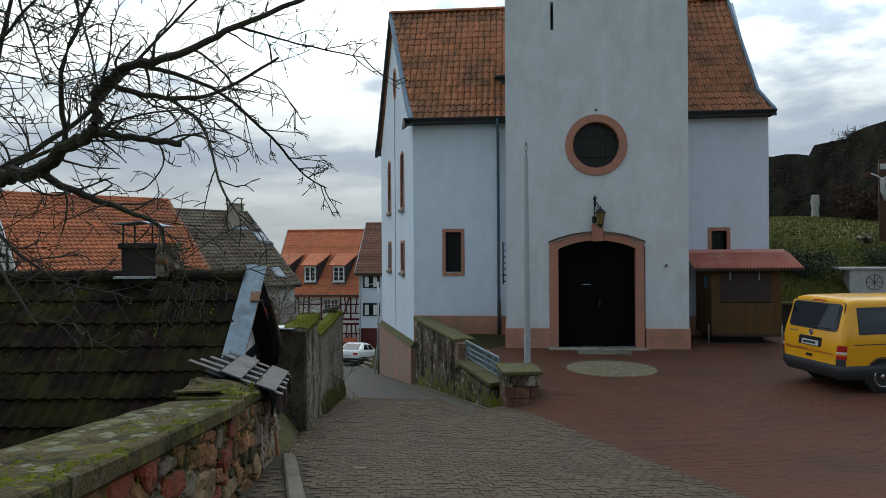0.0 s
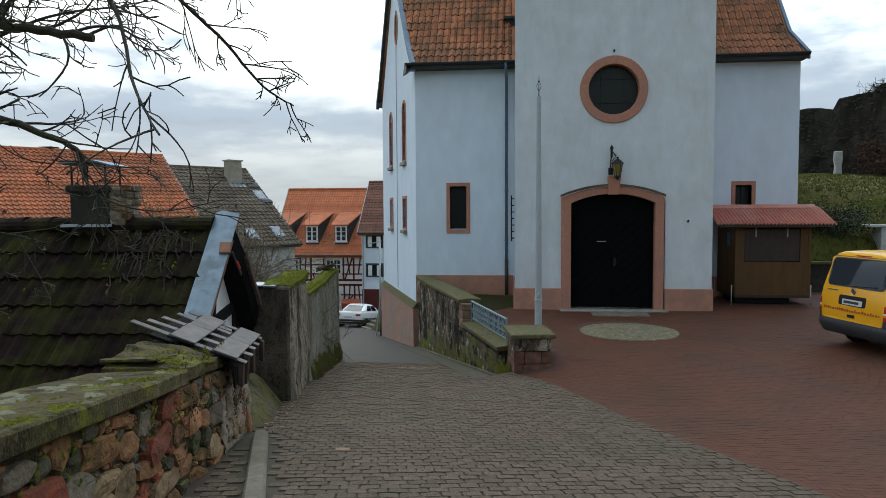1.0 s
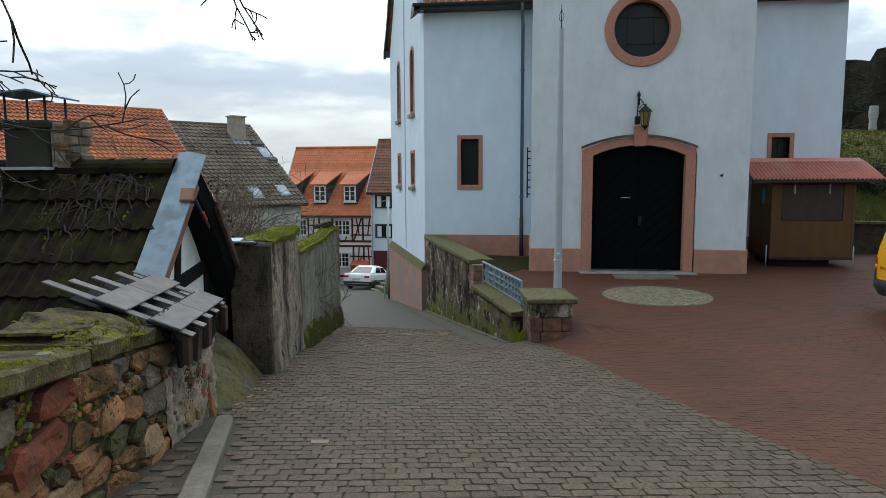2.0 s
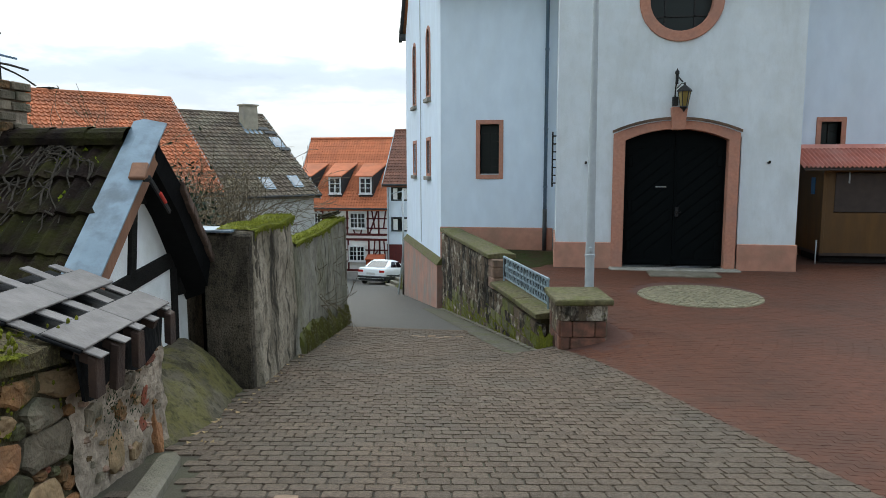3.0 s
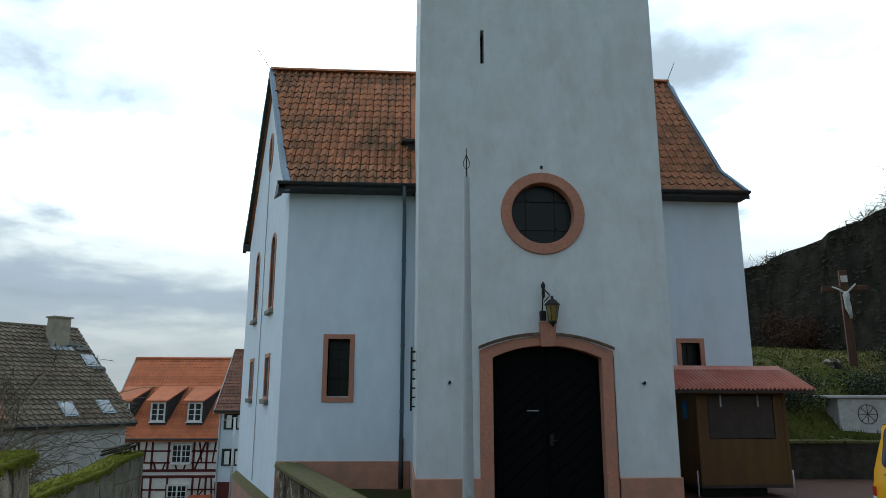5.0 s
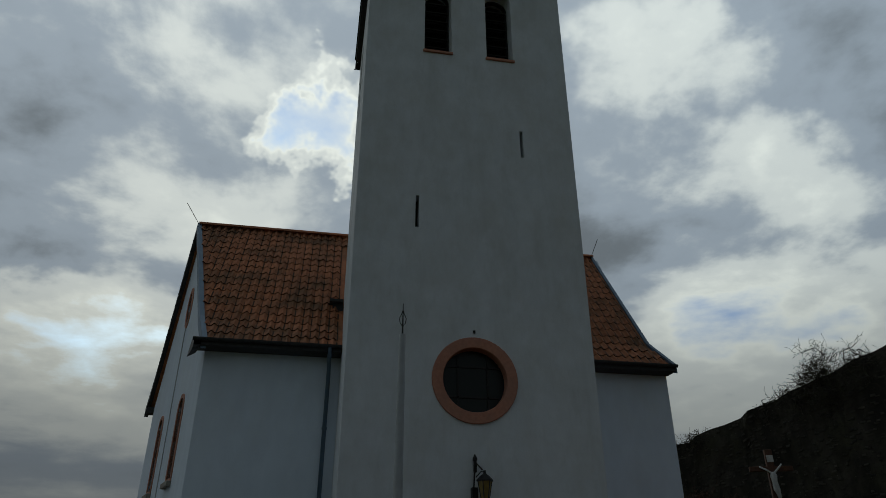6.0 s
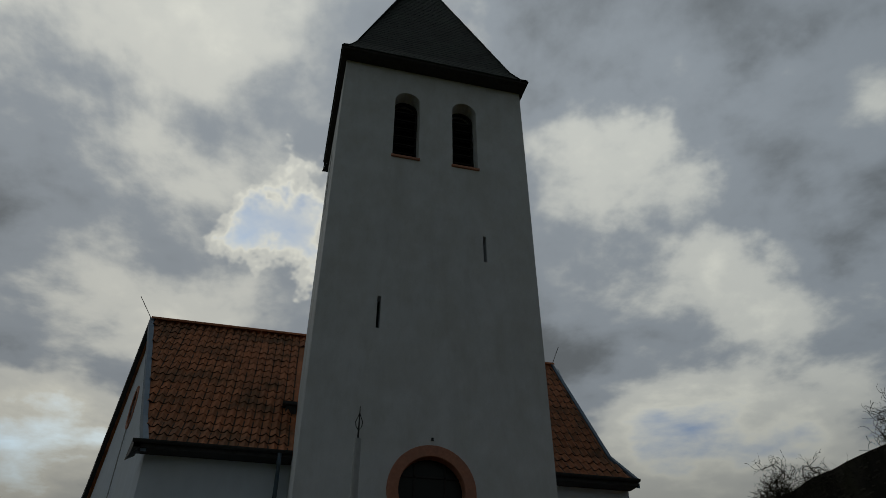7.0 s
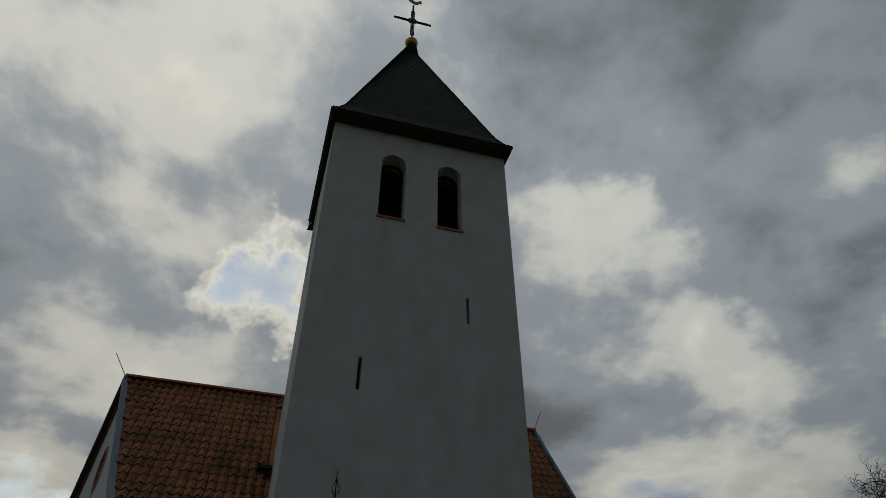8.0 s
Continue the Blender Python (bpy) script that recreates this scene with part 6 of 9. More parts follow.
# ---- high garden walls further down ----
def garden_wall(label, p0, p1, top0, top1, thick, mat, seed):
    w = thing("garden_wall", pose(0, 0, 0), label, "wall")
    a, b = Vector((*p0, 0)), Vector((*p1, 0))
    d = (b - a).normalized()
    n = Vector((-d.y, d.x, 0))
    g, rings, tops = Geo(), [], []
    rr = random.Random(seed)
    m = 110
    for i in range(m + 1):
        t = i / m
        p = a + (b - a) * t
        q = p + n * thick
        s = street_z(p.y)
        top = top0 + (top1 - top0) * t + 0.02 * math.sin(9 * t + seed)
        bulge = 0.08 * (1 - t) if top0 > 1.6 else 0.02
        col = []
        for k in range(61):
            z = s - 0.4 + (top - s + 0.4) * k / 60
            lump = 0.05 * noise.noise(Vector((p.x * 1.7, p.y * 1.7, z * 1.7))) + 0.02 * noise.noise(Vector((p.x * 6, p.y * 6, z * 5))) + 0.014 * noise.noise(Vector((p.x * 17, p.y * 17, z * 15)))
            col.append(tuple(p - n * (bulge * (1 - k / 60) + lump) + Vector((0, 0, z))))
        rings.append(col + [tuple(q + Vector((0, 0, top + 0.03))), tuple(q + Vector((0, 0, s - 0.5)))])
        tops.append((p, q, top))
    part("wall_body", g.loft(rings), mat, w, smooth=True)
    mg = Geo()
    mr = []
    for p, q, top in tops:
        mr.append([tuple(p - n * 0.025 + Vector((0, 0, top - 0.012 - 0.012 * rr.random()))), tuple(p - n * 0.02 + Vector((0, 0, top + 0.01 + 0.008 * rr.random()))), tuple((p + q) / 2 + Vector((0, 0, top + 0.025 + 0.012 * rr.random()))), tuple(q + Vector((0, 0, top + 0.03)))])
    part("moss_top", mg.loft(mr, cap=False, closed=False), "moss", w, "thick green moss on the top")
    cl = Geo()
    for i in range(420):
        t = rr.random()
        p, q, top = tops[min(m, int(t * m))]
        c = a + (b - a) * t + n * thick * (rr.random() ** 1.6) + Vector((0, 0, top + 0.035))
        r = rr.uniform(0.01, 0.03)
        k = [c + Vector((r * math.cos(x), r * math.sin(x), -r * 0.4)) for x in np.linspace(0, 2 * math.pi, 6)[:-1]]
        cl.add(k + [c + Vector((0, 0, r * 0.7))], [(j, (j + 1) % 5, 5) for j in range(5)])
    for i in range(1500):
        t = rr.random()
        p, q, top = tops[min(m, int(t * m))]
        fall = abs(rr.gauss(0, 0.05)) * (0.4 + 1.6 * max(0.0, noise.noise(Vector((t * 14, seed, 0.5)))))
        c = a + (b - a) * t - n * 0.03 + Vector((0, 0, top - fall))
        r = rr.uniform(0.006, 0.018)
        k = [c + d * r * math.cos(x) + Vector((0, 0, r * math.sin(x))) for x in np.linspace(0, 2 * math.pi, 6)[:-1]]
        cl.add(k + [c - n * r * 0.8], [(j, (j + 1) % 5, 5) for j in range(5)])
    part("moss_tuft", cl, "moss", w, kind="stuff")
    return w


near_wall = garden_wall("high streaked concrete garden wall with a mossy top", (-6.31, -10.1), (-6.84, -7.55), 1.8, 1.76, 0.4, "concrete", 31)
# end face in a darker concrete than the side along the lane
part("end_face", Geo().box((-6.86, -10.2, -0.5), (-6.315, -9.95, 1.765)), "concrete_dark", near_wall, "darker end of the wall", bevel=0.02)
part("plank", Geo().box((-7.4, -10.24, 1.79), (-6.5, -9.75, 1.815), None), "sheet", near_wall, "grey sheet on the wall top")
M["leaf"] = material("dry_leaf", ((0.34, 0.24, 0.12), (0.25, 0.17, 0.09)), 3, 0.9, 0)
far_wall = garden_wall("pale streaked garden wall with moss along its top and foot", (-6.84, -7.5), (-7.66, -2.35), 1.33, 1.37, 0.28, "concrete_pale", 32)
foot = Geo()
rings = []
for i in range(13):
    t = i / 12
    y = -7.4 + 5.1 * t
    x = -6.84 - 0.82 * t
    s = street_z(y)
    h = 0.3 + 0.12 * math.sin(7 * t) + 0.1 * t
    rings.append([(x + 0.1, y, s - 0.05), (x + 0.07, y, s + h * 0.6), (x + 0.005, y, s + h), (x - 0.1, y, s + h), (x - 0.1, y, s - 0.1)])
part("moss_foot", foot.loft(rings), M["mossstone"], far_wall, "mossy foot of the wall")
green = Geo()
grng = random.Random(44)
for i in range(2800):
    t = grng.random()
    y = -7.4 + 5.1 * t
    s = street_z(y)
    h = (0.36 + 0.22 * noise.noise(Vector((t * 9, 0.3, 4.0))) + 0.12 * t) * grng.random() ** 0.8
    c = Vector((-6.84 - 0.82 * t + 0.115 - 0.1 * max(0.0, h / 0.4 - 0.4), y, s + h))
    r = grng.uniform(0.008, 0.024)
    k = [c + Vector((-0.155 * r * math.cos(x), r * math.cos(x), r * math.sin(x))) for x in np.linspace(0, 2 * math.pi, 7)[:-1]]
    green.add(k + [c + Vector((r * 0.6, 0, 0))], [(j, (j + 1) % 6, 6) for j in range(6)])
M["moss_foot"] = material("yellow_brown_moss", ((0.105, 0.096, 0.018), (0.046, 0.043, 0.011)), 25, 1.0, 1.0, 60, (0.05, 0.04, 0.02), 4, 0.7, specular=0.1)
part("moss", green, "moss_foot", far_wall, "green moss climbing the foot", kind="stuff")
pile = thing("old_tiles", pose(-7.78, -3.0, 1.4, 0, -14, 10), "heap of dark broken roof tiles on the wall's end", "tiles")
for i in range(5):
    part("tile", Geo().loft([[(x, y + 0.12 * i - 0.3, 0.03 * math.sin(5 * (y + 0.1)) + 0.05 * (i % 2) + 0.03) for x in (-0.22, 0.22)] + [(x, y + 0.12 * i - 0.3, 0.03 * math.sin(5 * (y + 0.1)) + 0.05 * (i % 2) + 0.05) for x in (0.22, -0.22)] for y in np.linspace(0, 0.3, 5)]), "shedtile", pile)
part("end_face", Geo().box((-8.06, -2.36, -1.6), (-7.63, -2.3, 1.35)), "concrete_pale", far_wall)

debris = Geo()
drng = random.Random(17)
for i in range(70):
    y = drng.uniform(-12.6, -4)
    x = (-5.85 - 0.2 * (y + 12.6) if y < -10.3 else -6.36 - 0.165 * (y + 10.3)) + abs(drng.gauss(0, 0.1)) + 0.02
    z = street_z(y) + 0.018
    r, a = drng.uniform(0.012, 0.045), drng.uniform(0, 6.28)
    debris.add([(x + r * math.cos(a + k) * (1 if j % 2 else 0.6), y + r * math.sin(a + k) * (1 if j % 2 else 0.6), z + 0.012 * (j % 2)) for j, k in enumerate((0, 1.57, 3.14, 4.71))], [(0, 1, 2, 3)])
tagged(part("leaf_litter", debris, "leaf", kind="stuff"), "dry leaves and crumbs along the foot of the wall", "leaves")

# ---- bare tree over the rubble wall ----
def grow(g, start, direction, length, radius, depth, rr, droop=0.0, spread=0.55, thin=0.0058, bend=0.15):
    """A twisting branch with side shoots."""
    pts, rad = [Vector(start)], [radius]
    d = Vector(direction).normalized()
    n = max(4, int(length / 0.07))
    curl = Vector((rr.gauss(0, 1), rr.gauss(0, 1), rr.gauss(0, 1))) * bend
    for i in range(n):
        if rr.random() < 0.12:
            curl = Vector((rr.gauss(0, 1), rr.gauss(0, 1), rr.gauss(0, 1))) * bend
        d = (d + d.cross(curl) + Vector((rr.gauss(0, 0.08), rr.gauss(0, 0.08), rr.gauss(0, 0.08) - droop * 0.03))).normalized()
        pts.append(pts[-1] + d * length / n)
        rad.append(max(thin * 0.75, radius * (1 - 0.6 * (i + 1) / n)))
    g.tube(pts, rad, 6 if radius > 0.012 else (4 if radius > 0.006 else 3), cap=False)
    if depth > 0:
        count = max(2, int(length / (0.2 if depth > 1 else 0.22)))
        for k in range(count):
            i = 1 + int((k + rr.random()) * (n - 1) / count)
            i = min(i, n)
            side = d.cross(Vector((rr.gauss(0, 1), rr.gauss(0, 1), rr.gauss(0, 1)))).normalized()
            nd = ((pts[i] - pts[i - 1]).normalized() * 0.6 + side * spread * rr.uniform(0.8, 1.7)).normalized()
            grow(g, pts[i], nd, length * rr.uniform(0.3, 0.7) * (1.1 - 0.45 * i / n), max(thin, rad[i] * 0.55), depth - 1, rr, droop, spread, thin, bend)


def bough(g, points, r0, r1, rr, shoots, depth, shoot_len, droop):
    """A main bough along given points, softened, with shoots on its outer part."""
    pts = [Vector(p) for p in points]
    fine, steps = [], 6
    for i in range(len(pts) - 1):
        p0, p1, p2, p3 = pts[max(0, i - 1)], pts[i], pts[i + 1], pts[min(len(pts) - 1, i + 2)]
        for k in range(steps):
            t = k / steps
            fine.append(0.5 * (2 * p1 + (p2 - p0) * t + (2 * p0 - 5 * p1 + 4 * p2 - p3) * t * t + (3 * p1 - p0 - 3 * p2 + p3) * t ** 3))
    fine.append(pts[-1])
    n = len(fine)
    rad = [r0 + (r1 - r0) * (i / (n - 1)) ** 0.8 for i in range(n)]
    fine = [p + Vector((rr.gauss(0, 0.25), rr.gauss(0, 0.25), rr.gauss(0, 0.25))) * rad[i] for i, p in enumerate(fine)]
    g.tube(fine, rad, 8)
    for k in range(shoots):
        i = min(n - 2, int(n * (0.12 + 0.88 * (k + rr.random()) / shoots)))
        along_ = (fine[i + 1] - fine[i]).normalized()
        side = along_.cross(Vector((rr.gauss(0, 1), rr.gauss(0, 1), rr.gauss(0, 1)))).normalized()
        grow(g, fine[i], along_ * 0.7 + side, shoot_len * rr.uniform(0.5, 1.35), max(0.0068, min(0.014, rad[i] * 0.38)), depth, rr, droop)


M["bark"] = material("dark_bark", ((0.045, 0.038, 0.03), (0.03, 0.026, 0.021)), 15, 0.9, 0.6, 50, (0.065, 0.07, 0.025), 3, 0.5)
tree = thing("tree", pose(0, 0, 0), "gnarled bare tree leaning over the wall, dark mossy bark", "tree")
brng = random.Random(77)
trunk = Geo()
bough(trunk, [(-9.7, -15.4, -0.2), (-9.65, -15.3, 1.5), (-9.3, -15.1, 2.9), (-8.6, -15.0, 3.75), (-8.1, -15.0, 4.0)], 0.2, 0.115, brng, 0, 0, 0, 0)
part("trunk", trunk, "bark", tree, smooth=True)
JN = (-6.65, -15.65, 4.31)
BOUGHS = [
    ([(-8.15, -15.0, 3.98), (-7.6, -15.15, 4.0), (-7.05, -15.45, 4.2), JN, (-6.55, -15.75, 4.62), (-6.25, -15.8, 4.85), (-5.75, -15.7, 5.0), (-5.3, -15.5, 5.3), (-4.6, -15.1, 5.75)], 0.115, 0.022, 14, 2, 0.75, 0.3),
    ([(-7.6, -15.15, 4.0), (-7.2, -15.1, 3.8), (-6.75, -15.05, 3.62), (-6.35, -15.03, 3.45), (-6.3, -15.0, 3.2)], 0.065, 0.014, 12, 2, 0.7, 0.6),
    ([JN, (-6.3, -15.6, 4.25), (-5.86, -15.53, 4.2)], 0.05, 0.03, 6, 2, 0.6, 0.4),
    ([(-6.45, -15.78, 4.72), (-5.9, -15.7, 4.6), (-5.4, -15.75, 4.62), (-4.79, -15.8, 4.9)], 0.042, 0.012, 11, 2, 0.6, 0.4),
    ([(-6.1, -15.8, 4.88), (-5.6, -15.4, 4.75), (-5.2, -14.9, 4.35), (-4.95, -14.6, 4.0), (-4.75, -14.4, 3.86)], 0.032, 0.006, 13, 2, 0.5, 0.5),
    ([(-5.9, -15.55, 4.6), (-5.5, -15.8, 4.3), (-5.15, -16.2, 3.7), (-4.73, -16.69, 3.36)], 0.026, 0.006, 10, 1, 0.4, 0.5),
    ([(-5.3, -15.5, 5.3), (-4.9, -14.9, 5.3), (-4.24, -14.4, 5.26)], 0.024, 0.005, 9, 2, 0.5, 0.4),
    ([(-8.3, -15.0, 3.95), (-7.9, -15.8, 4.6), (-7.2, -16.2, 5.3), (-6.6, -16.6, 6.1)], 0.05, 0.012, 16, 2, 0.8, 0.5),
    ([(-8.3, -15.0, 3.95), (-7.7, -14.3, 4.7), (-7.1, -13.9, 5.6), (-6.2, -13.7, 6.6)], 0.05, 0.012, 16, 2, 0.85, 0.5),
    ([(-7.05, -15.45, 4.2), (-7.0, -15.6, 4.9), (-6.6, -15.7, 5.6), (-6.1, -15.9, 6.3)], 0.04, 0.01, 14, 2, 0.75, 0.5),
    ([(-8.1, -15.0, 3.95), (-7.6, -15.9, 3.6), (-7.1, -16.3, 3.1), (-6.6, -16.5, 2.6)], 0.035, 0.008, 14, 2, 0.6, 1.0),
    ([(-8.2, -15.1, 3.7), (-7.6, -15.6, 3.3), (-7.1, -15.5, 2.9), (-6.6, -15.3, 2.75)], 0.03, 0.008, 14, 2, 0.6, 0.8),
    ([(-8.2, -15.0, 4.0), (-7.6, -14.6, 4.4), (-7.0, -14.4, 4.7), (-6.3, -14.3, 4.8)], 0.035, 0.008, 14, 2, 0.7, 0.3),
    ([(-8.0, -15.3, 4.1), (-7.3, -16.2, 4.7), (-6.6, -16.7, 5.0), (-6.0, -17.0, 5.2)], 0.03, 0.008, 14, 2, 0.6, 0.4),
    ([(-6.35, -15.03, 3.45), (-6.1, -15.2, 3.1), (-5.7, -15.0, 2.95), (-5.3, -14.6, 3.05)], 0.014, 0.004, 6, 1, 0.35, 0.3),
]
# arching boughs that hang their twigs from above
for k in range(5):
    ex, ey = -7.5 + 1.5 * brng.random(), -15.6 + 0.7 * brng.gauss(0, 1)
    BOUGHS.append(([(-8.25, -15.05, 4.05), (-8.15 + 0.2 * k / 8, -15.2 + 0.3 * (ey + 15.6), 5.4), (0.5 * (ex - 8.0), ey, 6.3 + 0.3 * brng.random()), (ex, ey, 5.5), (ex + 0.25, ey - 0.1, 4.6 + 0.4 * brng.random())], 0.04, 0.008, 14, 2, 0.62, 0.8))
for pts, r0, r1, shoots, depth, ln, droop in BOUGHS:
    g = Geo()
    bough(g, pts, r0 * 0.74, r1, brng, int(shoots * 1.2), depth, ln, droop)
    part("branch", g, "bark", tree)

# ---- wooden market hut ----
M["ply"] = material("brown_stained_board", ((0.135, 0.068, 0.019), (0.095, 0.048, 0.015)), 5, 0.7, 0.15, 30, (0.10, 0.055, 0.025), 1.5, 0.6, stretch=(1, 1, 0.2))
M["shutter"] = material("dark_brown_shutter", ((0.055, 0.038, 0.032), (0.04, 0.028, 0.024)), 5, 0.6, 0.1, 30)
M["redroof"] = material("faded_red_corrugated", ((0.52, 0.19, 0.14), (0.43, 0.15, 0.11)), 3, 0.75, 0.1, 40, (0.52, 0.29, 0.25), 1.3, 0.6)
hut = thing("market_hut", pose(3.87, 1.42, 0), "brown wooden market hut with a closed shutter and red corrugated roof", "hut")
HW, HD = 2.2, 1.85
part("front_wall", pierced(rect(0, 0.3, HW, 2.42), [rect(0.27, 1.33, 1.9, 2.36)], 0.04, IDENT), "ply", hut)
part("side_wall", Geo().add([(x, y, z) for x in (0, 0.04) for y, z in ((0.04, 0.3), (HD, 0.3), (HD, 2.9), (0.75, 2.95), (0.04, 2.42))], [(0, 1, 2, 3, 4), (9, 8, 7, 6, 5)] + [(i, (i + 1) % 5, 5 + (i + 1) % 5, 5 + i) for i in range(5)]), "ply", hut)
part("side_wall", Geo().add([(x, y, z) for x in (HW - 0.04, HW) for y, z in ((0.04, 0.3), (HD, 0.3), (HD, 2.9), (0.75, 2.95), (0.04, 2.42))], [(0, 1, 2, 3, 4), (9, 8, 7, 6, 5)] + [(i, (i + 1) % 5, 5 + (i + 1) % 5, 5 + i) for i in range(5)]), "ply", hut)
part("back_wall", Geo().box((0.04, HD - 0.04, 0.3), (HW - 0.04, HD, 2.9)), "ply", hut)
part("floor", Geo().box((0, 0, 0.22), (HW, HD, 0.3)), "shutter", hut)
part("shutter", Geo().box((0.285, 0.01, 1.345), (1.885, 0.035, 2.345)), "shutter", hut, "dark brown closed shutter", bevel=0.006)
for x in (0.58, 1.5):
    part("stay", Geo().box((x, -0.015, 2.08), (x + 0.04, 0.008, 2.36)), "pole", hut, "pale metal stay", bevel=0.005)
for x in (0.0, HW - 0.06):
    part("corner_post", Geo().box((x - 0.01, -0.015, 0.28), (x + 0.07, 0.05, 2.42)), "ply", hut, bevel=0.006)
for x in (-0.1, HW + 0.02):
    for y in (-0.02, HD - 0.1):
        part("leg", Geo().tube([(x, y, -0.01), (x, y, 0.62)], 0.018, 8), "pole", hut, "grey metal prop", smooth=True)
# near-black block added to stand in for the shade under the hut
part("under_hut_shade", Geo().box((0.1, 0.25, 0.02), (HW - 0.5, HD - 0.3, 0.24)), "dark", hut)
part("notice", Geo().box((-0.012, 0.55, 1.78), (0.0, 0.8, 2.22)), material("blue_plastic", ((0.04, 0.16, 0.33), (0.03, 0.13, 0.28)), 10, 0.5, 0.05), hut, "blue plastic sheet on the hut's side")


def corrugated(y0, z0, y1, z1, x0, x1):
    n = int((x1 - x0) / 0.0106)
    xs = np.linspace(x0, x1, n + 1)
    L = math.hypot(y1 - y0, z1 - z0)
    ny, nz = -(z1 - z0) / L, (y1 - y0) / L
    rows = []
    for t in (0, 1):
        y, z = y0 + (y1 - y0) * t, z0 + (z1 - z0) * t
        rows.append([(x, y + ny * h, z + nz * h) for x, h in ((x, 0.03 * math.sin(2 * math.pi * x / 0.105)) for x in xs)])
    low = [[(a, b - ny * 0.006, c - nz * 0.006) for a, b, c in r] for r in rows]
    return Geo().loft(rows, cap=False, closed=False).loft(low[::-1], cap=False, closed=False)


part("roof_sheet", corrugated(-0.5, 2.5, 0.78, 3.02, -0.66, HW + 0.53), "redroof", hut, "faded red corrugated sheet")
part("roof_sheet", corrugated(1.95, 2.98, 0.78, 3.02, -0.72, HW + 0.35), "redroof", hut)
part("ridge_cap", Geo().loft([[(x, 0.64, 2.985), (x, 0.8, 3.09), (x, 0.98, 3.07), (x, 0.98, 3.05), (x, 0.8, 3.06), (x, 0.64, 2.965)] for x in (-0.74, HW + 0.4)]), "redroof", hut)
part("eave_batten", Geo().box((-0.64, -0.46, 2.41), (HW + 0.48, -0.4, 2.48)), "shutter", hut)
for i in range(6):
    x = -0.6 + 0.62 * i
    part("rafter", Geo().loft([[(x, y, z - 0.1), (x + 0.05, y, z - 0.1), (x + 0.05, y, z - 0.02), (x, y, z - 0.02)] for y, z in ((-0.44, 2.5), (0.78, 3.0))]), "ply", hut)

# ---- yellow van ----
M["vanyellow"] = material("yellow_car_paint", ((0.84, 0.40, 0.010), (0.82, 0.39, 0.010)), 3, 0.25, 0.0, specular=0.6)
M["plastic"] = material("dark_grey_plastic", ((0.045, 0.047, 0.05), (0.035, 0.037, 0.04)), 20, 0.55, 0.05, 90)
M["rubber"] = material("tyre_rubber", ((0.018, 0.018, 0.018), (0.03, 0.03, 0.03)), 20, 0.85, 0.2, 60)
M["taillight"] = material("red_tail_light", ((0.5, 0.02, 0.015), (0.42, 0.015, 0.012)), 30, 0.2, 0.0, specular=0.6)
M["whitelens"] = material("clear_lens", ((0.7, 0.68, 0.66), (0.6, 0.58, 0.56)), 30, 0.2, 0.0, specular=0.6)
M["orangelens"] = material("orange_lens", ((0.75, 0.22, 0.03), (0.68, 0.2, 0.03)), 30, 0.2, 0.0, specular=0.6)
M["chrome"] = material("chrome", ((0.6, 0.6, 0.6), (0.55, 0.55, 0.55)), 5, 0.2, 0.0, metal=1.0)
M["vanglass"] = glass("tinted_window_glass", (0.008, 0.012, 0.017), 0.03)


def table(rows, z):
    for (z0, *a), (z1, *b) in zip(rows[:-1], rows[1:]):
        if z <= z1:
            t = max(0, (z - z0) / (z1 - z0))
            return [p + (q - p) * t for p, q in zip(a, b)]
    return list(rows[-1][1:])


# height: rear end, front end, half width, corner radius
VAN = [(0.30, 0.08, 4.72, 0.90, 0.12), (0.45, 0.0, 4.86, 0.95, 0.13), (0.75, 0.0, 4.85, 0.955, 0.13), (1.0, 0.02, 4.62, 0.955, 0.12), (1.2, 0.06, 4.1, 0.945, 0.11),
       (1.4, 0.11, 3.8, 0.915, 0.11), (1.7, 0.19, 3.3, 0.865, 0.11), (1.84, 0.235, 3.05, 0.84, 0.12), (1.91, 0.28, 2.9, 0.805, 0.13), (1.955, 0.36, 2.75, 0.73, 0.15), (1.985, 0.55, 2.5, 0.52, 0.2)]


def outline(rows, z, off=0.0, n=6):
    r0, f0, w, c = table(rows, z)
    r0, f0, w, c = r0 - off, f0 + off, w + off, c + off
    pts = []
    for cx, cy, a0 in ((r0 + c, -w + c, math.pi), (f0 - c * 2, -w + c, 1.5 * math.pi), (f0 - c * 2, w - c, 0), (r0 + c, w - c, 0.5 * math.pi)):
        for k in range(n + 1):
            a = a0 + 0.5 * math.pi * k / n
            ex = 2 * c if cx > 2 else c
            pts.append((cx + ex * math.cos(a), cy + c * math.sin(a), z))
    return pts


van = thing("van", pose(4.02, -5.53, ground_z(4.3, -5.5) + 0.01, 0, 0, 14.5) @ Matrix.Scale(1.03, 4), "yellow delivery van parked on the square, rear window tinted", "van")
zs_ = [0.30, 0.38, 0.45, 0.6, 0.75, 0.9, 1.0, 1.1, 1.2, 1.3, 1.4, 1.55, 1.7, 1.78, 1.84, 1.88, 1.91, 1.935, 1.955, 1.97, 1.985]
body = part("body", Geo().loft([outline(VAN, z) for z in zs_]), "vanyellow", van, smooth=True)
part("bumper", Geo().loft([[p for p in outline(VAN, z, o)] for z, o in ((0.28, 0.0), (0.3, 0.025), (0.46, 0.03), (0.56, 0.022), (0.58, 0.004))]), "plastic", van, "dark grey plastic bumper and sill", smooth=True)


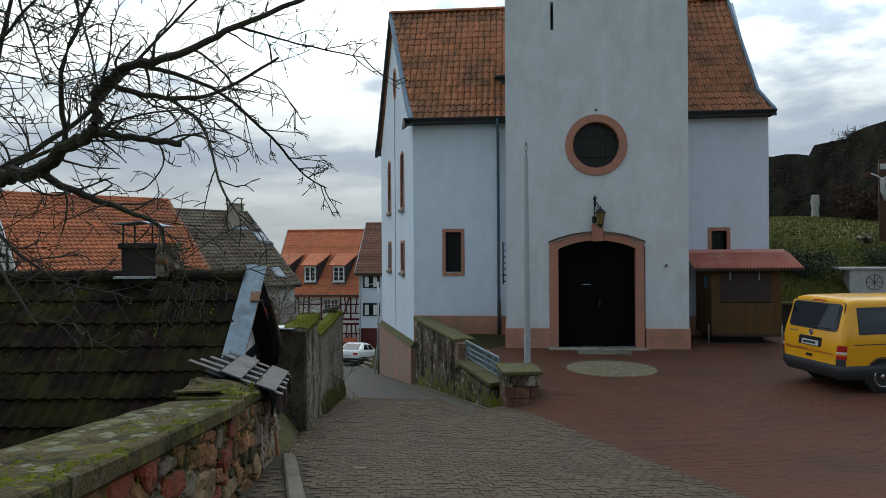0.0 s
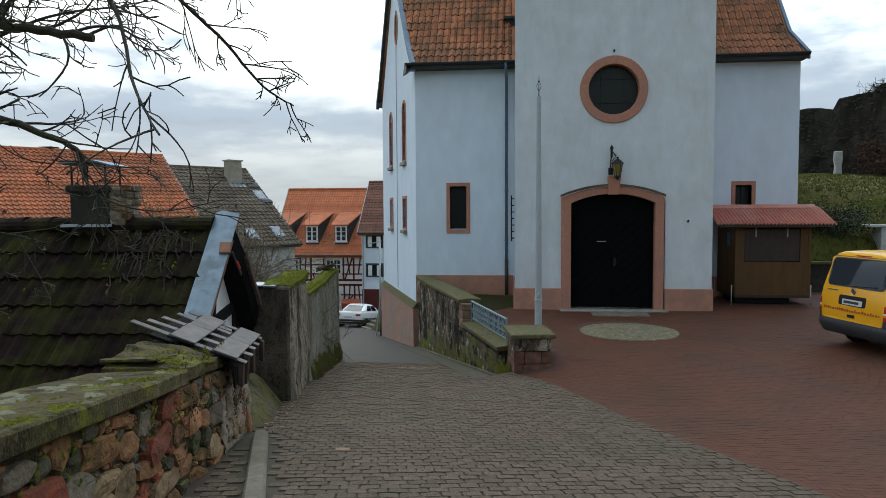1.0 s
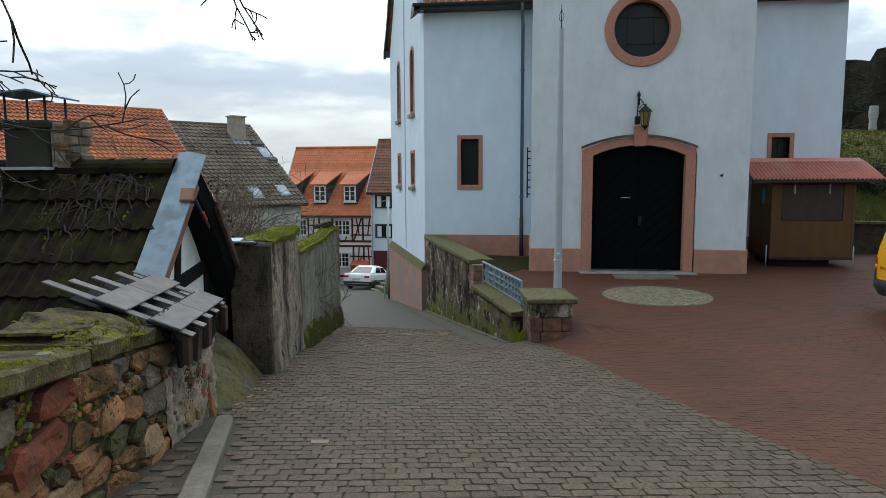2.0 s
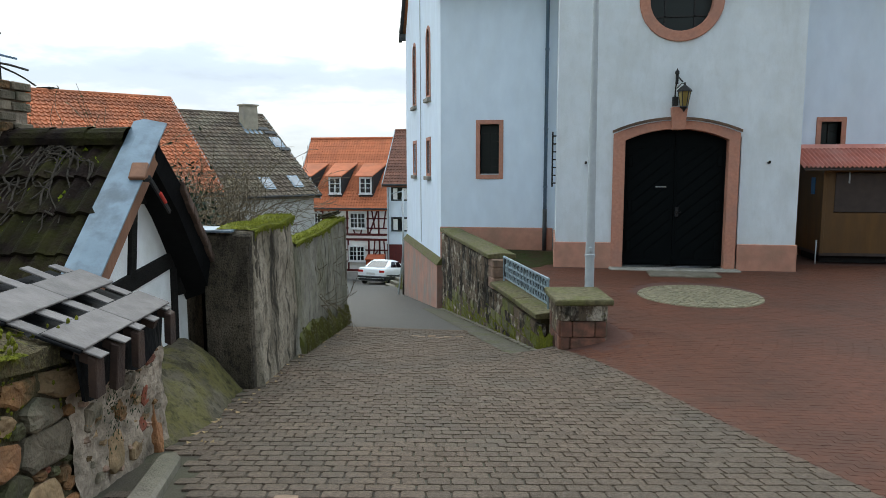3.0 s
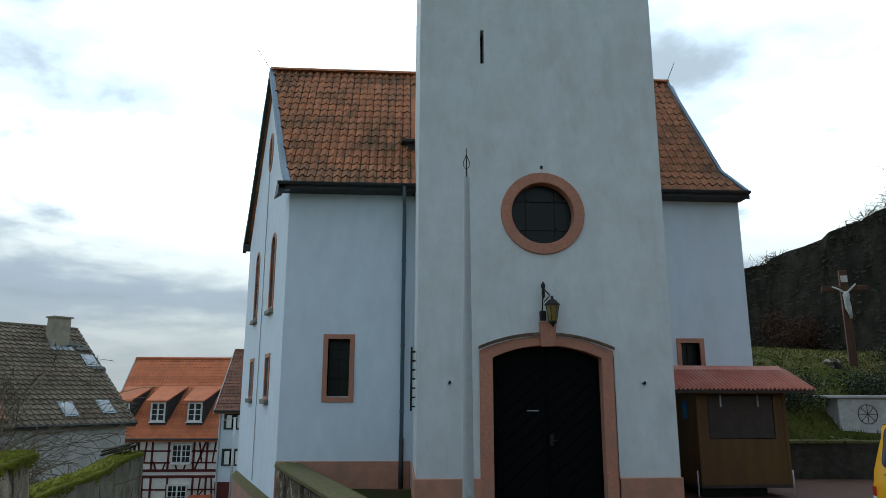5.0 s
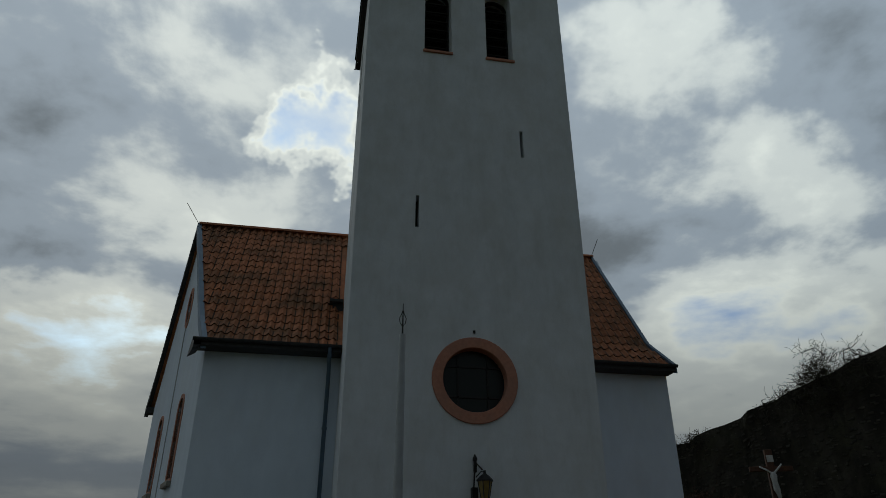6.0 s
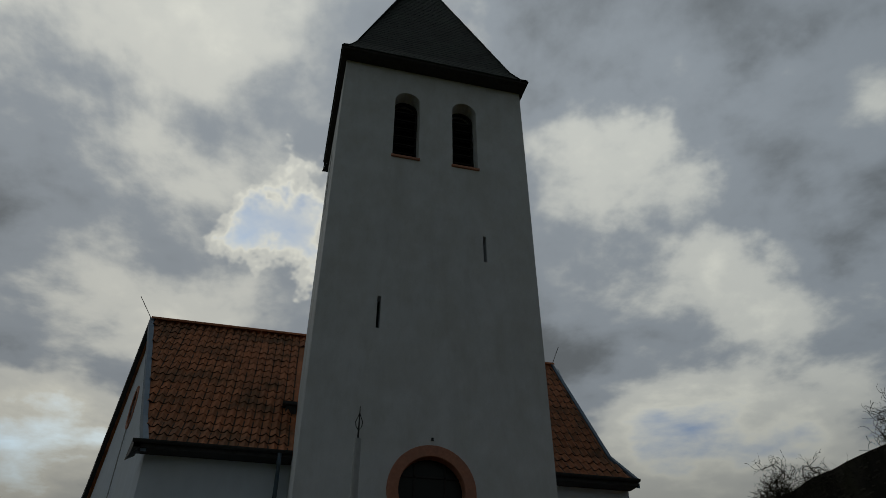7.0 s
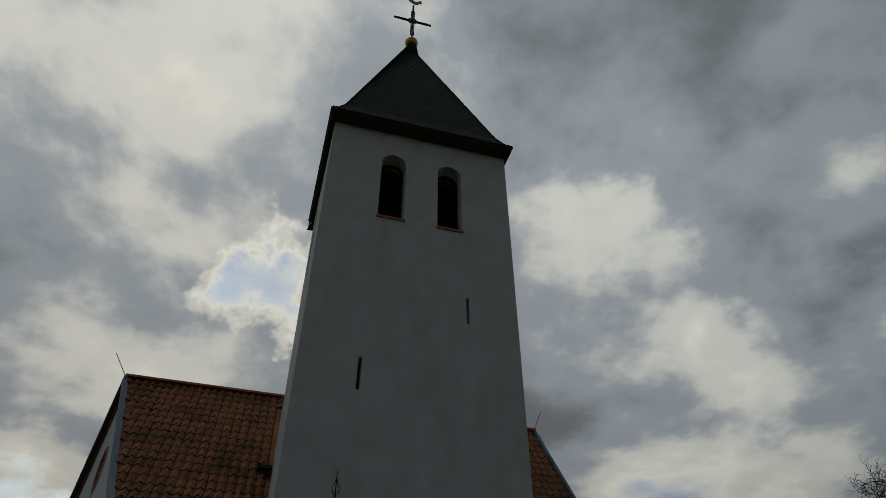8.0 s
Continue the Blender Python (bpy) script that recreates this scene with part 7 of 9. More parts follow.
def on_side(side, x0, x1, z0, z1, off=0.008, n=6, lean=0.0):
    rows = []
    for z in np.linspace(z0, z1, n):
        w = table(VAN, z)[2] + off
        s = lean * (z - z0)
        rows.append([(x + s, side * w, z) for x in np.linspace(x0, x1, 8)])
    back = [[(x, y - side * 0.012, z) for x, y, z in r] for r in rows]
    return Geo().loft(rows, cap=False, closed=False).loft(back[::-1], cap=False, closed=False)


def rear_patch(y0, y1, z0, z1, r, off, thick=0.012):
    """A panel with rounded corners lying on the rear of the van."""
    edge = []
    for cy, cz, a0 in ((y1 - r, z1 - r, 0), (y0 + r, z1 - r, 90), (y0 + r, z0 + r, 180), (y1 - r, z0 + r, 270)):
        for k in range(5):
            a = radians(a0 + 22.5 * k)
            edge.append((cy + r * math.cos(a), cz + r * math.sin(a)))
    return Geo().loft([[(table(VAN, z)[0] - o, y, z) for y, z in edge] for o in (off - thick, off)])


part("tailgate_seam", rear_patch(-0.825, 0.825, 0.575, 1.875, 0.06, 0.002), "plastic", van, "dark seam round the tailgate")
gate = part("tailgate", rear_patch(-0.812, 0.812, 0.588, 1.862, 0.055, 0.006), "vanyellow", van, "yellow tailgate")
part("window_seal", rear_patch(-0.765, 0.765, 1.265, 1.845, 0.09, 0.009), "plastic", van)
part("rear_window", rear_patch(-0.745, 0.745, 1.285, 1.825, 0.08, 0.012), "vanglass", van, "tinted rear window")
part("wiper", Geo().tube([(table(VAN, 1.3)[0] - 0.03, 0.05, 1.3), (table(VAN, 1.33)[0] - 0.03, -0.55, 1.33)], 0.01, 6), "plastic", van)
# plate and latch recesses are flat near-black patches, their shade painted on
part("plate_recess_shade", rear_patch(-0.36, 0.36, 0.9, 1.1, 0.04, 0.009), "dark", van)
plate = part("number_plate", rear_patch(-0.27, 0.25, 0.915, 1.025, 0.01, 0.014), "whitelens", van, "white number plate")
part("plate_bar", rear_patch(-0.19, 0.21, 0.945, 0.995, 0.005, 0.017), "plastic", plate)
part("latch_recess_shade", rear_patch(-0.1, 0.1, 0.665, 0.725, 0.02, 0.009), "dark", van)
M["redletters"] = material("red_lettering", ((0.5, 0.1, 0.02), (0.46, 0.09, 0.02)), 10, 0.5, 0)
lrr = random.Random(3)
yb = 0.76
while yb > -0.74:
    w = lrr.uniform(0.03, 0.06)
    part("lettering_bar", rear_patch(yb - w, yb, 0.775, lrr.choice((0.815, 0.815, 0.835)), 0.004, 0.008, 0.004), "redletters", van, "red lettering bar")
    yb -= w + 0.022
part("lettering_bar", rear_patch(0.42, 0.72, 1.165, 1.185, 0.004, 0.008, 0.004), "plastic", van)
bx = table(VAN, 1.19)[0]
part("badge", Geo().loft([[(bx - o, r * math.cos(a), 1.19 + r * math.sin(a)) for a in np.linspace(0, 2 * math.pi, 21)[:-1]] for r, o in ((0.068, 0.0), (0.068, 0.016), (0.06, 0.022), (0.055, 0.014))]), "chrome", van, "round chrome badge")
part("brake_light", rear_patch(-0.2, 0.2, 1.885, 1.905, 0.008, 0.01), "taillight", van, "red brake light strip")
for side in (-1, 1):
    def corner(z, off):
        pts = outline(VAN, z, off, 10)
        r0 = table(VAN, z)[0]
        return [p for p in sorted(pts, key=lambda p: math.atan2(p[0] - r0 - 0.13, p[1] * side - 0.82)) if p[0] < r0 + 0.16 and p[1] * side > 0.82]
    for z0, z1, mat, lab in ((0.72, 0.79, "taillight", "red tail light"), (0.79, 0.83, "orangelens", "orange indicator"), (0.83, 0.87, "whitelens", "clear reversing lamp"), (0.87, 1.0, "taillight", "red tail light")):
        rows = [corner(z, 0.012) for z in np.linspace(z0, z1, 3)]
        k = min(len(r) for r in rows)
        part("tail_light", Geo().loft([r[:k] for r in rows], cap=False, closed=False), mat, van, lab)
    for x0, x1 in ((0.46, 1.5), (1.62, 2.62)):
        part("window_seal", on_side(side, x0 - 0.025, x1 + 0.025, 1.225, 1.785, 0.004, lean=0.02), "plastic", van)
        part("side_window", on_side(side, x0, x1, 1.25, 1.76, 0.008, lean=0.02), "vanglass", van, "tinted side window")
    part("side_window", on_side(side, 2.74, 3.5, 1.25, 1.72, 0.006, lean=-0.3), "vanglass", van)
    for za, zb in ((0.45, 0.72),):
        rows = [corner(z, 0.014) for z in np.linspace(za, zb, 4)]
        k = min(len(r) for r in rows)
        part("bumper_corner", Geo().loft([r[:k] for r in rows], cap=False, closed=False), "plastic", van, "dark grey bumper corner")
    part("side_rail", on_side(side, 0.3, 3.4, 1.005, 1.025, 0.004), "plastic", van)
    for x in (0.98, 3.96):
        wheel = part("wheel", Geo().loft([[(x + r * math.cos(a), side * y, 0.33 + r * math.sin(a)) for a in np.linspace(0, 2 * math.pi, 25)[:-1]] for r, y in ((0.25, 0.72), (0.32, 0.74), (0.335, 0.8), (0.33, 0.93), (0.3, 0.965), (0.21, 0.965))]), "rubber", van, "black tyre", smooth=True)
        rim = part("rim", Geo().loft([[(x + r * math.cos(a), side * y, 0.33 + r * math.sin(a)) for a in np.linspace(0, 2 * math.pi, 25)[:-1]] for r, y in ((0.21, 0.9), (0.215, 0.968), (0.19, 0.972), (0.17, 0.94), (0.07, 0.945), (0.06, 0.965), (0.01, 0.966))]), "chrome", wheel, "steel rim", smooth=True)
        # near-black studs stand in for the shade inside the rim holes
        holes = Geo()
        for k in range(14):
            a = 2 * math.pi * k / 14
            holes.tube([(x + 0.145 * math.cos(a), side * 0.94, 0.33 + 0.145 * math.sin(a)), (x + 0.145 * math.cos(a), side * 0.952, 0.33 + 0.145 * math.sin(a))], 0.017, 6)
        part("rim_hole_shade", holes, "dark", wheel)
        arch_rows = [[(x + r * math.cos(a), side * y, 0.34 + r * math.sin(a)) for a in np.linspace(-0.35, math.pi + 0.35, 18)] for r, y in ((0.36, 0.80), (0.385, 0.958), (0.41, 0.962), (0.415, 0.93))]
        part("wheel_arch", Geo().loft(arch_rows, cap=False, closed=False), "plastic", van)
        # solid near-black disc paints the shade of the wheel well
        part("wheel_well_shade", Geo().loft([[(x + r * math.cos(a), side * y, 0.34 + r * math.sin(a)) for a in np.linspace(0, 2 * math.pi, 20)[:-1]] for r, y in ((0.38, 0.90), (0.38, 0.956))]), "dark", van)
part("filler_cap", on_side(-1, 3.0, 3.16, 0.75, 0.9, 0.004), "vanyellow", van)
part("windscreen", Geo().loft([[(table(VAN, z)[1] - 0.33 * 0 + 0.006, y, z) for y in np.linspace(-0.66, 0.66, 5)] for z in np.linspace(1.2, 1.78, 5)], cap=False, closed=False), "vanglass", van)

# ---- bank, low wall, stone altar, crucifix, ruin ----
bank_wall = tagged(part("retaining_wall", Geo().loft([[(x, 4.95 + 0.05 * math.sin(x) - 0.06 * (x - 7.1), -0.1), (x, 5.3 - 0.06 * (x - 7.1), -0.1), (x, 5.3 - 0.06 * (x - 7.1), 1.0), (x, 4.97 + 0.05 * math.sin(x) - 0.06 * (x - 7.1), 1.0)] for x in np.linspace(6.9, 20, 24)]), material("damp_bank_wall", ((0.06, 0.048, 0.036), (0.034, 0.028, 0.022)), 6, 0.95, 1.0, 20, (0.018, 0.017, 0.012), 1.5, 0.8), kind="structure"), "low dark stone wall at the foot of the bank", "wall")
crng = random.Random(5)
for i in range(24):
    x = 7.0 + 0.54 * i
    y = 5.1 - 0.06 * (x - 7.1)
    part("coping", Geo().box((x, y - 0.2, 0.98), (x + 0.52, y + 0.22, 1.06 + crng.uniform(0, 0.02))), "cope_moss", bank_wall, bevel=0.015)
altar = thing("stone_altar", pose(11.15, 6.05, ground_z(11.15, 6.05) - 0.25, 0, 0, -6), "white stone block with a slab top and a round wheel emblem", "altar")
M["whitestone"] = material("pale_stone", ((0.56, 0.55, 0.53), (0.47, 0.46, 0.44)), 8, 0.9, 0.2, 50, (0.33, 0.33, 0.30), 2, 0.5)
part("block", Geo().loft([[(-w, -0.4, z), (w, -0.4, z), (w, 0.4, z), (-w, 0.4, z)] for w, z in ((0.86, -0.3), (0.86, 1.0))]), "whitestone", altar, bevel=0.02)
part("slab", Geo().box((-1.25, -0.5, 1.0), (1.15, 0.5, 1.09)), "whitestone", altar, bevel=0.015)
em = Geo().loft([[(r * math.cos(a), y, 0.52 + r * math.sin(a)) for a in np.linspace(0, 2 * math.pi, 29)[:-1]] for r, y in ((0.3, -0.4), (0.3, -0.415), (0.278, -0.415), (0.278, -0.4))], cap=False)
for k in range(4):
    a = math.pi * k / 4 + math.pi / 2
    em.box((-0.28, -0.412, -0.009), (0.28, -0.4, 0.009), Matrix.Translation((0, 0, 0.52)) @ pose(0, 0, 0, 0, math.degrees(a), 0))
part("emblem", em, "plastic", altar, "dark round wheel emblem")

cruc = thing("crucifix", pose(13.1, 8.9, ground_z(13.1, 8.9) - 0.1, 0, 0, -20), "tall brown wooden crucifix with a plain pale figure", "crucifix")
M["crosswood"] = material("red_brown_cross_wood", ((0.10, 0.045, 0.025), (0.07, 0.032, 0.02)), 8, 0.8, 0.3, 30, stretch=(1, 1, 0.2))
part("post", Geo().box((-0.13, -0.09, -0.2), (0.13, 0.09, 3.55)), "crosswood", cruc, bevel=0.015)
part("arm", Geo().box((-0.75, -0.07, 2.78), (0.75, 0.07, 2.96)), "crosswood", cruc, bevel=0.015)
part("plaque", Geo().box((-0.1, -0.12, 3.1), (0.12, -0.09, 3.34)), "whitestone", cruc, "small white plaque")
fig = Geo().tube([(0.08, -0.16, 1.75), (0.06, -0.17, 1.95), (0.02, -0.17, 2.15), (0.0, -0.16, 2.4), (0.0, -0.16, 2.62), (0, -0.16, 2.74)], [0.05, 0.07, 0.11, 0.09, 0.12, 0.06], 10)
fig.tube([(-0.42, -0.11, 2.94), (-0.2, -0.14, 2.82), (0, -0.16, 2.66), (0.2, -0.14, 2.85), (0.36, -0.11, 3.02)], [0.025, 0.035, 0.042, 0.035, 0.025], 8)
part("figure", fig, "whitestone", cruc, "plain pale carved figure", smooth=True)
part("boulder", Geo().lathe([(0.02, 0.22), (0.2, 0.2), (0.34, 0.08), (0.38, -0.3)], (-0.7, -0.1, 0.1), 7), "darkstone", cruc, "dark boulder at the foot")
stele = tagged(part("standing_stone", Geo().loft([[(16.8 + x * w, 23.9 + y * w, ground_z(16.8, 23.9) + z) for x, y in ((-0.6, -0.25), (0.6, -0.25), (0.6, 0.25), (-0.6, 0.25))] for w, z in ((0.42, -0.2), (0.34, 0.5), (0.45, 0.9), (0.4, 1.4))]), "whitestone", bevel=0.05), "weathered white standing stone on the bank", "stone")

ruin = thing("castle_wall", pose(0, 0, 0), "high dark ruined castle wall with an uneven top", "ruin")
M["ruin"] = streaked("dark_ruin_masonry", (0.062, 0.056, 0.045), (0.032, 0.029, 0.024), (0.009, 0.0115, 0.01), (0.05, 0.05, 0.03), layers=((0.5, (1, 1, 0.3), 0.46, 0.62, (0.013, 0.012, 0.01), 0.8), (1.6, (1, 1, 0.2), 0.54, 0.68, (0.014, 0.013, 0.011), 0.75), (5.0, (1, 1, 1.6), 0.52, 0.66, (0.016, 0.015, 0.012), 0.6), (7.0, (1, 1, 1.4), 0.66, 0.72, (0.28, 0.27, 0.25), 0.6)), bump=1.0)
RP = [(4, 28, 9.2), (12, 26, 9.1), (16.6, 24.3, 9.15), (16.9, 24.2, 9.75), (18.4, 23.2, 9.9), (18.6, 23.0, 10.3), (20.4, 20.9, 10.9), (20.7, 20.5, 11.2), (23.5, 16.6, 12.6), (26.8, 11.2, 14.3), (29, 5, 15.2), (31, -4, 15.5), (32, -14, 15.5)]
rr = random.Random(51)
fine = []
for (x0, y0, z0), (x1, y1, z1) in zip(RP[:-1], RP[1:]):
    n = max(1, int(math.hypot(x1 - x0, y1 - y0) / 0.7))
    for k in range(n):
        t = k / n
        fine.append((x0 + (x1 - x0) * t, y0 + (y1 - y0) * t, z0 + (z1 - z0) * t + rr.uniform(-0.08, 0.1)))
rings = []
for i, (x, y, z) in enumerate(fine):
    xa, ya, _ = fine[max(0, i - 1)]
    xb, yb, _ = fine[min(len(fine) - 1, i + 1)]
    d = Vector((xb - xa, yb - ya, 0)).normalized()
    n = Vector((d.y, -d.x, 0))
    base = ground_z(x, y) - 0.8
    o = [rr.uniform(-0.1, 0.1) for _ in range(5)]
    col = []
    for k in range(8):
        t = k / 7
        col.append(tuple(Vector((x, y, base + (z - base) * t)) - n * (0.25 * (1 - t) - rr.uniform(-0.09, 0.09)) * -1))
    rings.append(col + [tuple(Vector((x, y, z - 0.1)) - n * 1.4), tuple(Vector((x, y, base)) - n * 1.5)])
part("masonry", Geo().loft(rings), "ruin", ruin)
# stones showing in the face of the ruin
face = Geo()
for i in range(2600):
    k = rr.randrange(6, len(rings) - 12)
    j = rr.randrange(0, 7)
    t = rr.random()
    a, b = Vector(rings[k][j]), Vector(rings[k][j + 1])
    c, d2 = Vector(rings[k + 1][j]), Vector(rings[k + 1][j + 1])
    s = rr.random()
    p = (a * (1 - t) + b * t) * (1 - s) + (c * (1 - t) + d2 * t) * s
    al = (c - a).normalized()
    n = Vector((al.y, -al.x, 0)).normalized()
    w, h = rr.uniform(0.12, 0.3), rr.uniform(0.06, 0.13)
    q = [p + al * sx * w / 2 + Vector((0, 0, sz * h / 2)) for sx, sz in ((-1, -0.8), (0.9, -1), (1, 0.9), (-0.8, 1))]
    f3 = [p + (v - p) * 0.8 + n * 0.045 for v in q]
    face.add([tuple(v - n * 0.1) for v in q] + [tuple(v + n * 0.02) for v in q] + [tuple(v) for v in f3], [(4, 5, 9, 8), (5, 6, 10, 9), (6, 7, 11, 10), (7, 4, 8, 11), (8, 9, 10, 11), (0, 1, 5, 4), (1, 2, 6, 5), (2, 3, 7, 6), (3, 0, 4, 7)])
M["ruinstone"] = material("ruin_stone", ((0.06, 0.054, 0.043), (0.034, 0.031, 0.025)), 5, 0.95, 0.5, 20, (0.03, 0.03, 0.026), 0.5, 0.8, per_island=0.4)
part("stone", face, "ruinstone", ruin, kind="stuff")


def bush(name, label, centre, size, count, leaf, mat, seed, stems="bark", squash=1.0):
    """A shrub: stems and many small leaves in uneven clumps."""
    b = thing(name, Matrix.Translation(centre), label, "bush")
    rr = random.Random(seed)
    st, lv = Geo(), Geo()
    clumps = []
    for i in range(14):
        a, r = rr.uniform(0, 2 * math.pi), rr.uniform(0.1, 1) ** 0.6
        tip = Vector((size[0] * r * math.cos(a), size[1] * r * math.sin(a), size[2] * rr.uniform(0.35, 1.0) * (1.15 - 0.5 * r)))
        clumps.append(tip)
        st.tube([(0.1 * tip.x, 0.1 * tip.y, -0.2), tuple(tip * 0.5 + Vector((rr.gauss(0, 0.05), rr.gauss(0, 0.05), 0))), tuple(tip)], [0.02, 0.012, 0.004], 4)
    for i in range(count):
        c = clumps[rr.randrange(14)]
        p = c + Vector((rr.gauss(0, size[0] * 0.24), rr.gauss(0, size[1] * 0.24), rr.gauss(0, size[2] * 0.2)))
        p.z = max(-0.05, p.z)
        d = Vector((rr.gauss(0, 1), rr.gauss(0, 1), rr.gauss(0, 1))).normalized() * leaf
        e = d.cross(Vector((rr.gauss(0, 1), rr.gauss(0, 1), rr.gauss(0, 1)))).normalized() * leaf * 0.45
        lv.add([p - d, p + e, p + d, p - e], [(0, 1, 2, 3)])
    part("stem", st, stems, b)
    part("foliage", lv, mat, b, kind="stuff")
    return b


M["leafdark"] = material("dark_evergreen", ((0.022, 0.036, 0.012), (0.013, 0.022, 0.008)), 3, 0.6, 0, per_island=0.4)
M["leafbrown"] = material("brown_dry_leaf", ((0.075, 0.035, 0.022), (0.05, 0.026, 0.018)), 3, 0.8, 0, per_island=0.4)
bush("bush", "dark evergreen shrub on the bank", (9.2, 6.5, ground_z(9.2, 6.5)), (1.3, 0.8, 1.1), 4200, 0.05, "leafdark", 61)
bush("bush", "dark evergreen shrub behind the altar", (12.8, 7.0, ground_z(12.8, 7.0)), (1.8, 0.8, 1.0), 4200, 0.05, "leafdark", 62)
bush("bush", "round reddish-brown winter shrub before the castle wall", (18.3, 21.6, ground_z(18.3, 21.6)), (1.5, 1.2, 1.9), 5200, 0.07, "leafbrown", 63)
bush("bush", "low dark shrub on the bank", (15.4, 8.4, ground_z(15.4, 8.4)), (1.6, 0.9, 1.0), 2600, 0.05, "leafdark", 64)
# dry leaves and grass tufts on the bank
lit = Geo()
for i in range(5200):
    x, y = crng.uniform(7.2, 22), crng.uniform(5.3, 21)
    if crng.random() > smooth(6.5, 10, y) + 0.15:
        continue
    z = ground_z(x, y) + 0.02
    a = crng.uniform(0, 6.28)
    r = crng.uniform(0.04, 0.09)
    lit.add([(x + r * math.cos(a + k), y + r * math.sin(a + k), z + crng.uniform(0, 0.04)) for k in (0, 1.5, 3.1, 4.7)], [(0, 1, 2, 3)])
M["leaflitter"] = material("pale_leaf_litter", ((0.30, 0.22, 0.11), (0.20, 0.15, 0.08)), 3, 0.9, 0, per_island=0.4)
tagged(part("leaf_litter", lit, "leaflitter", kind="stuff"), "fallen leaves scattered over the grassy bank", "leaves")
gr = Geo()
for i in range(16000):
    x, y = crng.uniform(7.0, 20), 5.2 + 17 * crng.random() ** 1.7
    z = ground_z(x, y)
    h = crng.uniform(0.06, 0.17)
    a = crng.uniform(0, 6.28)
    dx, dy = 0.02 * math.cos(a), 0.02 * math.sin(a)
    lx, ly = crng.gauss(0, 0.05), crng.gauss(0, 0.05)
    gr.add([(x - dx, y - dy, z - 0.02), (x + dx, y + dy, z - 0.02), (x + lx, y + ly, z + h)], [(0, 1, 2)])
M["blade"] = material("grass_blade", ((0.115, 0.125, 0.02), (0.065, 0.078, 0.014)), 1, 0.9, 0, per_island=0.4)
tagged(part("grass", gr, "blade", kind="stuff"), "short winter grass on the bank", "grass")
# leafless shrubs on top of the castle wall
for cx, cy, cz, s, n, sd in ((23.2, 17.3, 12.5, 2.3, 9, 3), (22.2, 18.9, 11.9, 1.2, 9, 8), (24.6, 15.2, 13.1, 1.5, 6, 4), (27.3, 11.6, 14.3, 2.6, 8, 5), (18.9, 23.4, 10.2, 1.5, 6, 6), (21.2, 20.4, 11.2, 0.7, 6, 7)):
    b = thing("bush", Matrix.Translation((cx, cy, cz)), "leafless shrub growing above the castle wall", "bush", "shrubs above the castle wall")
    g = Geo()
    r3 = random.Random(sd)
    for k in range(2 * n):
        grow(g, (r3.gauss(0, 0.3), r3.gauss(0, 0.3), -0.6), (r3.gauss(0, 0.8), r3.gauss(0, 0.8), 1.0), s * r3.uniform(0.9, 1.6), 0.035, 2, r3, 0, 0.5, 0.011)
    part("twig", g, "bark", b, kind="stuff")

# ---- wall lantern over the door ----
lamp = thing("wall_lantern", pose(0.02, -0.02, 3.86), "black iron wall lantern with amber glass panes", "lantern")
M["amber"] = material("amber_glass", ((0.24, 0.17, 0.04), (0.18, 0.13, 0.035)), 10, 0.25, 0.0, specular=0.6)
part("bracket", Geo().box((-0.19, -0.14, 0.1), (-0.07, 0.03, 0.3)).tube([(-0.13, 0, 0.25), (-0.13, -0.08, 0.55), (-0.1, -0.2, 0.75), (-0.02, -0.32, 0.62)], 0.018, 6).tube([(-0.1, -0.1, 0.5), (-0.02, -0.2, 0.6), (0.02, -0.3, 0.58)], 0.012, 6).box((-0.14, -0.1, 0.6), (-0.08, -0.05, 0.86)), "iron", lamp)
part("figure_knob", Geo().lathe([(0.01, 0.8), (0.05, 0.83), (0.05, 0.89), (0.02, 0.93), (0.005, 0.97)], (-0.11, -0.08, 0), 8), "iron", lamp)
for k in range(6):
    a0, a1 = 2 * math.pi * k / 6, 2 * math.pi * (k + 1) / 6
    c = Vector((0.02, -0.36, 0))
    q = [c + Vector((r * math.cos(a), r * math.sin(a), z)) for r, z, a in ((0.085, 0.05, a0), (0.085, 0.05, a1), (0.145, 0.4, a1), (0.145, 0.4, a0))]
    part("pane", Geo().add([tuple(v) for v in q], [(0, 1, 2, 3)]), "amber", lamp)
    part("glazing_bar", Geo().tube([q[0], q[3]], 0.011, 5), "iron", lamp)
part("cap", Geo().lathe([(0.175, 0.39), (0.17, 0.42), (0.09, 0.5), (0.03, 0.54), (0.025, 0.6)], (0.02, -0.36, 0), 6), "iron", lamp)
part("base", Geo().lathe([(0.09, 0.06), (0.1, 0.03), (0.04, -0.02), (0.015, -0.07)], (0.02, -0.36, 0), 6), "iron", lamp)

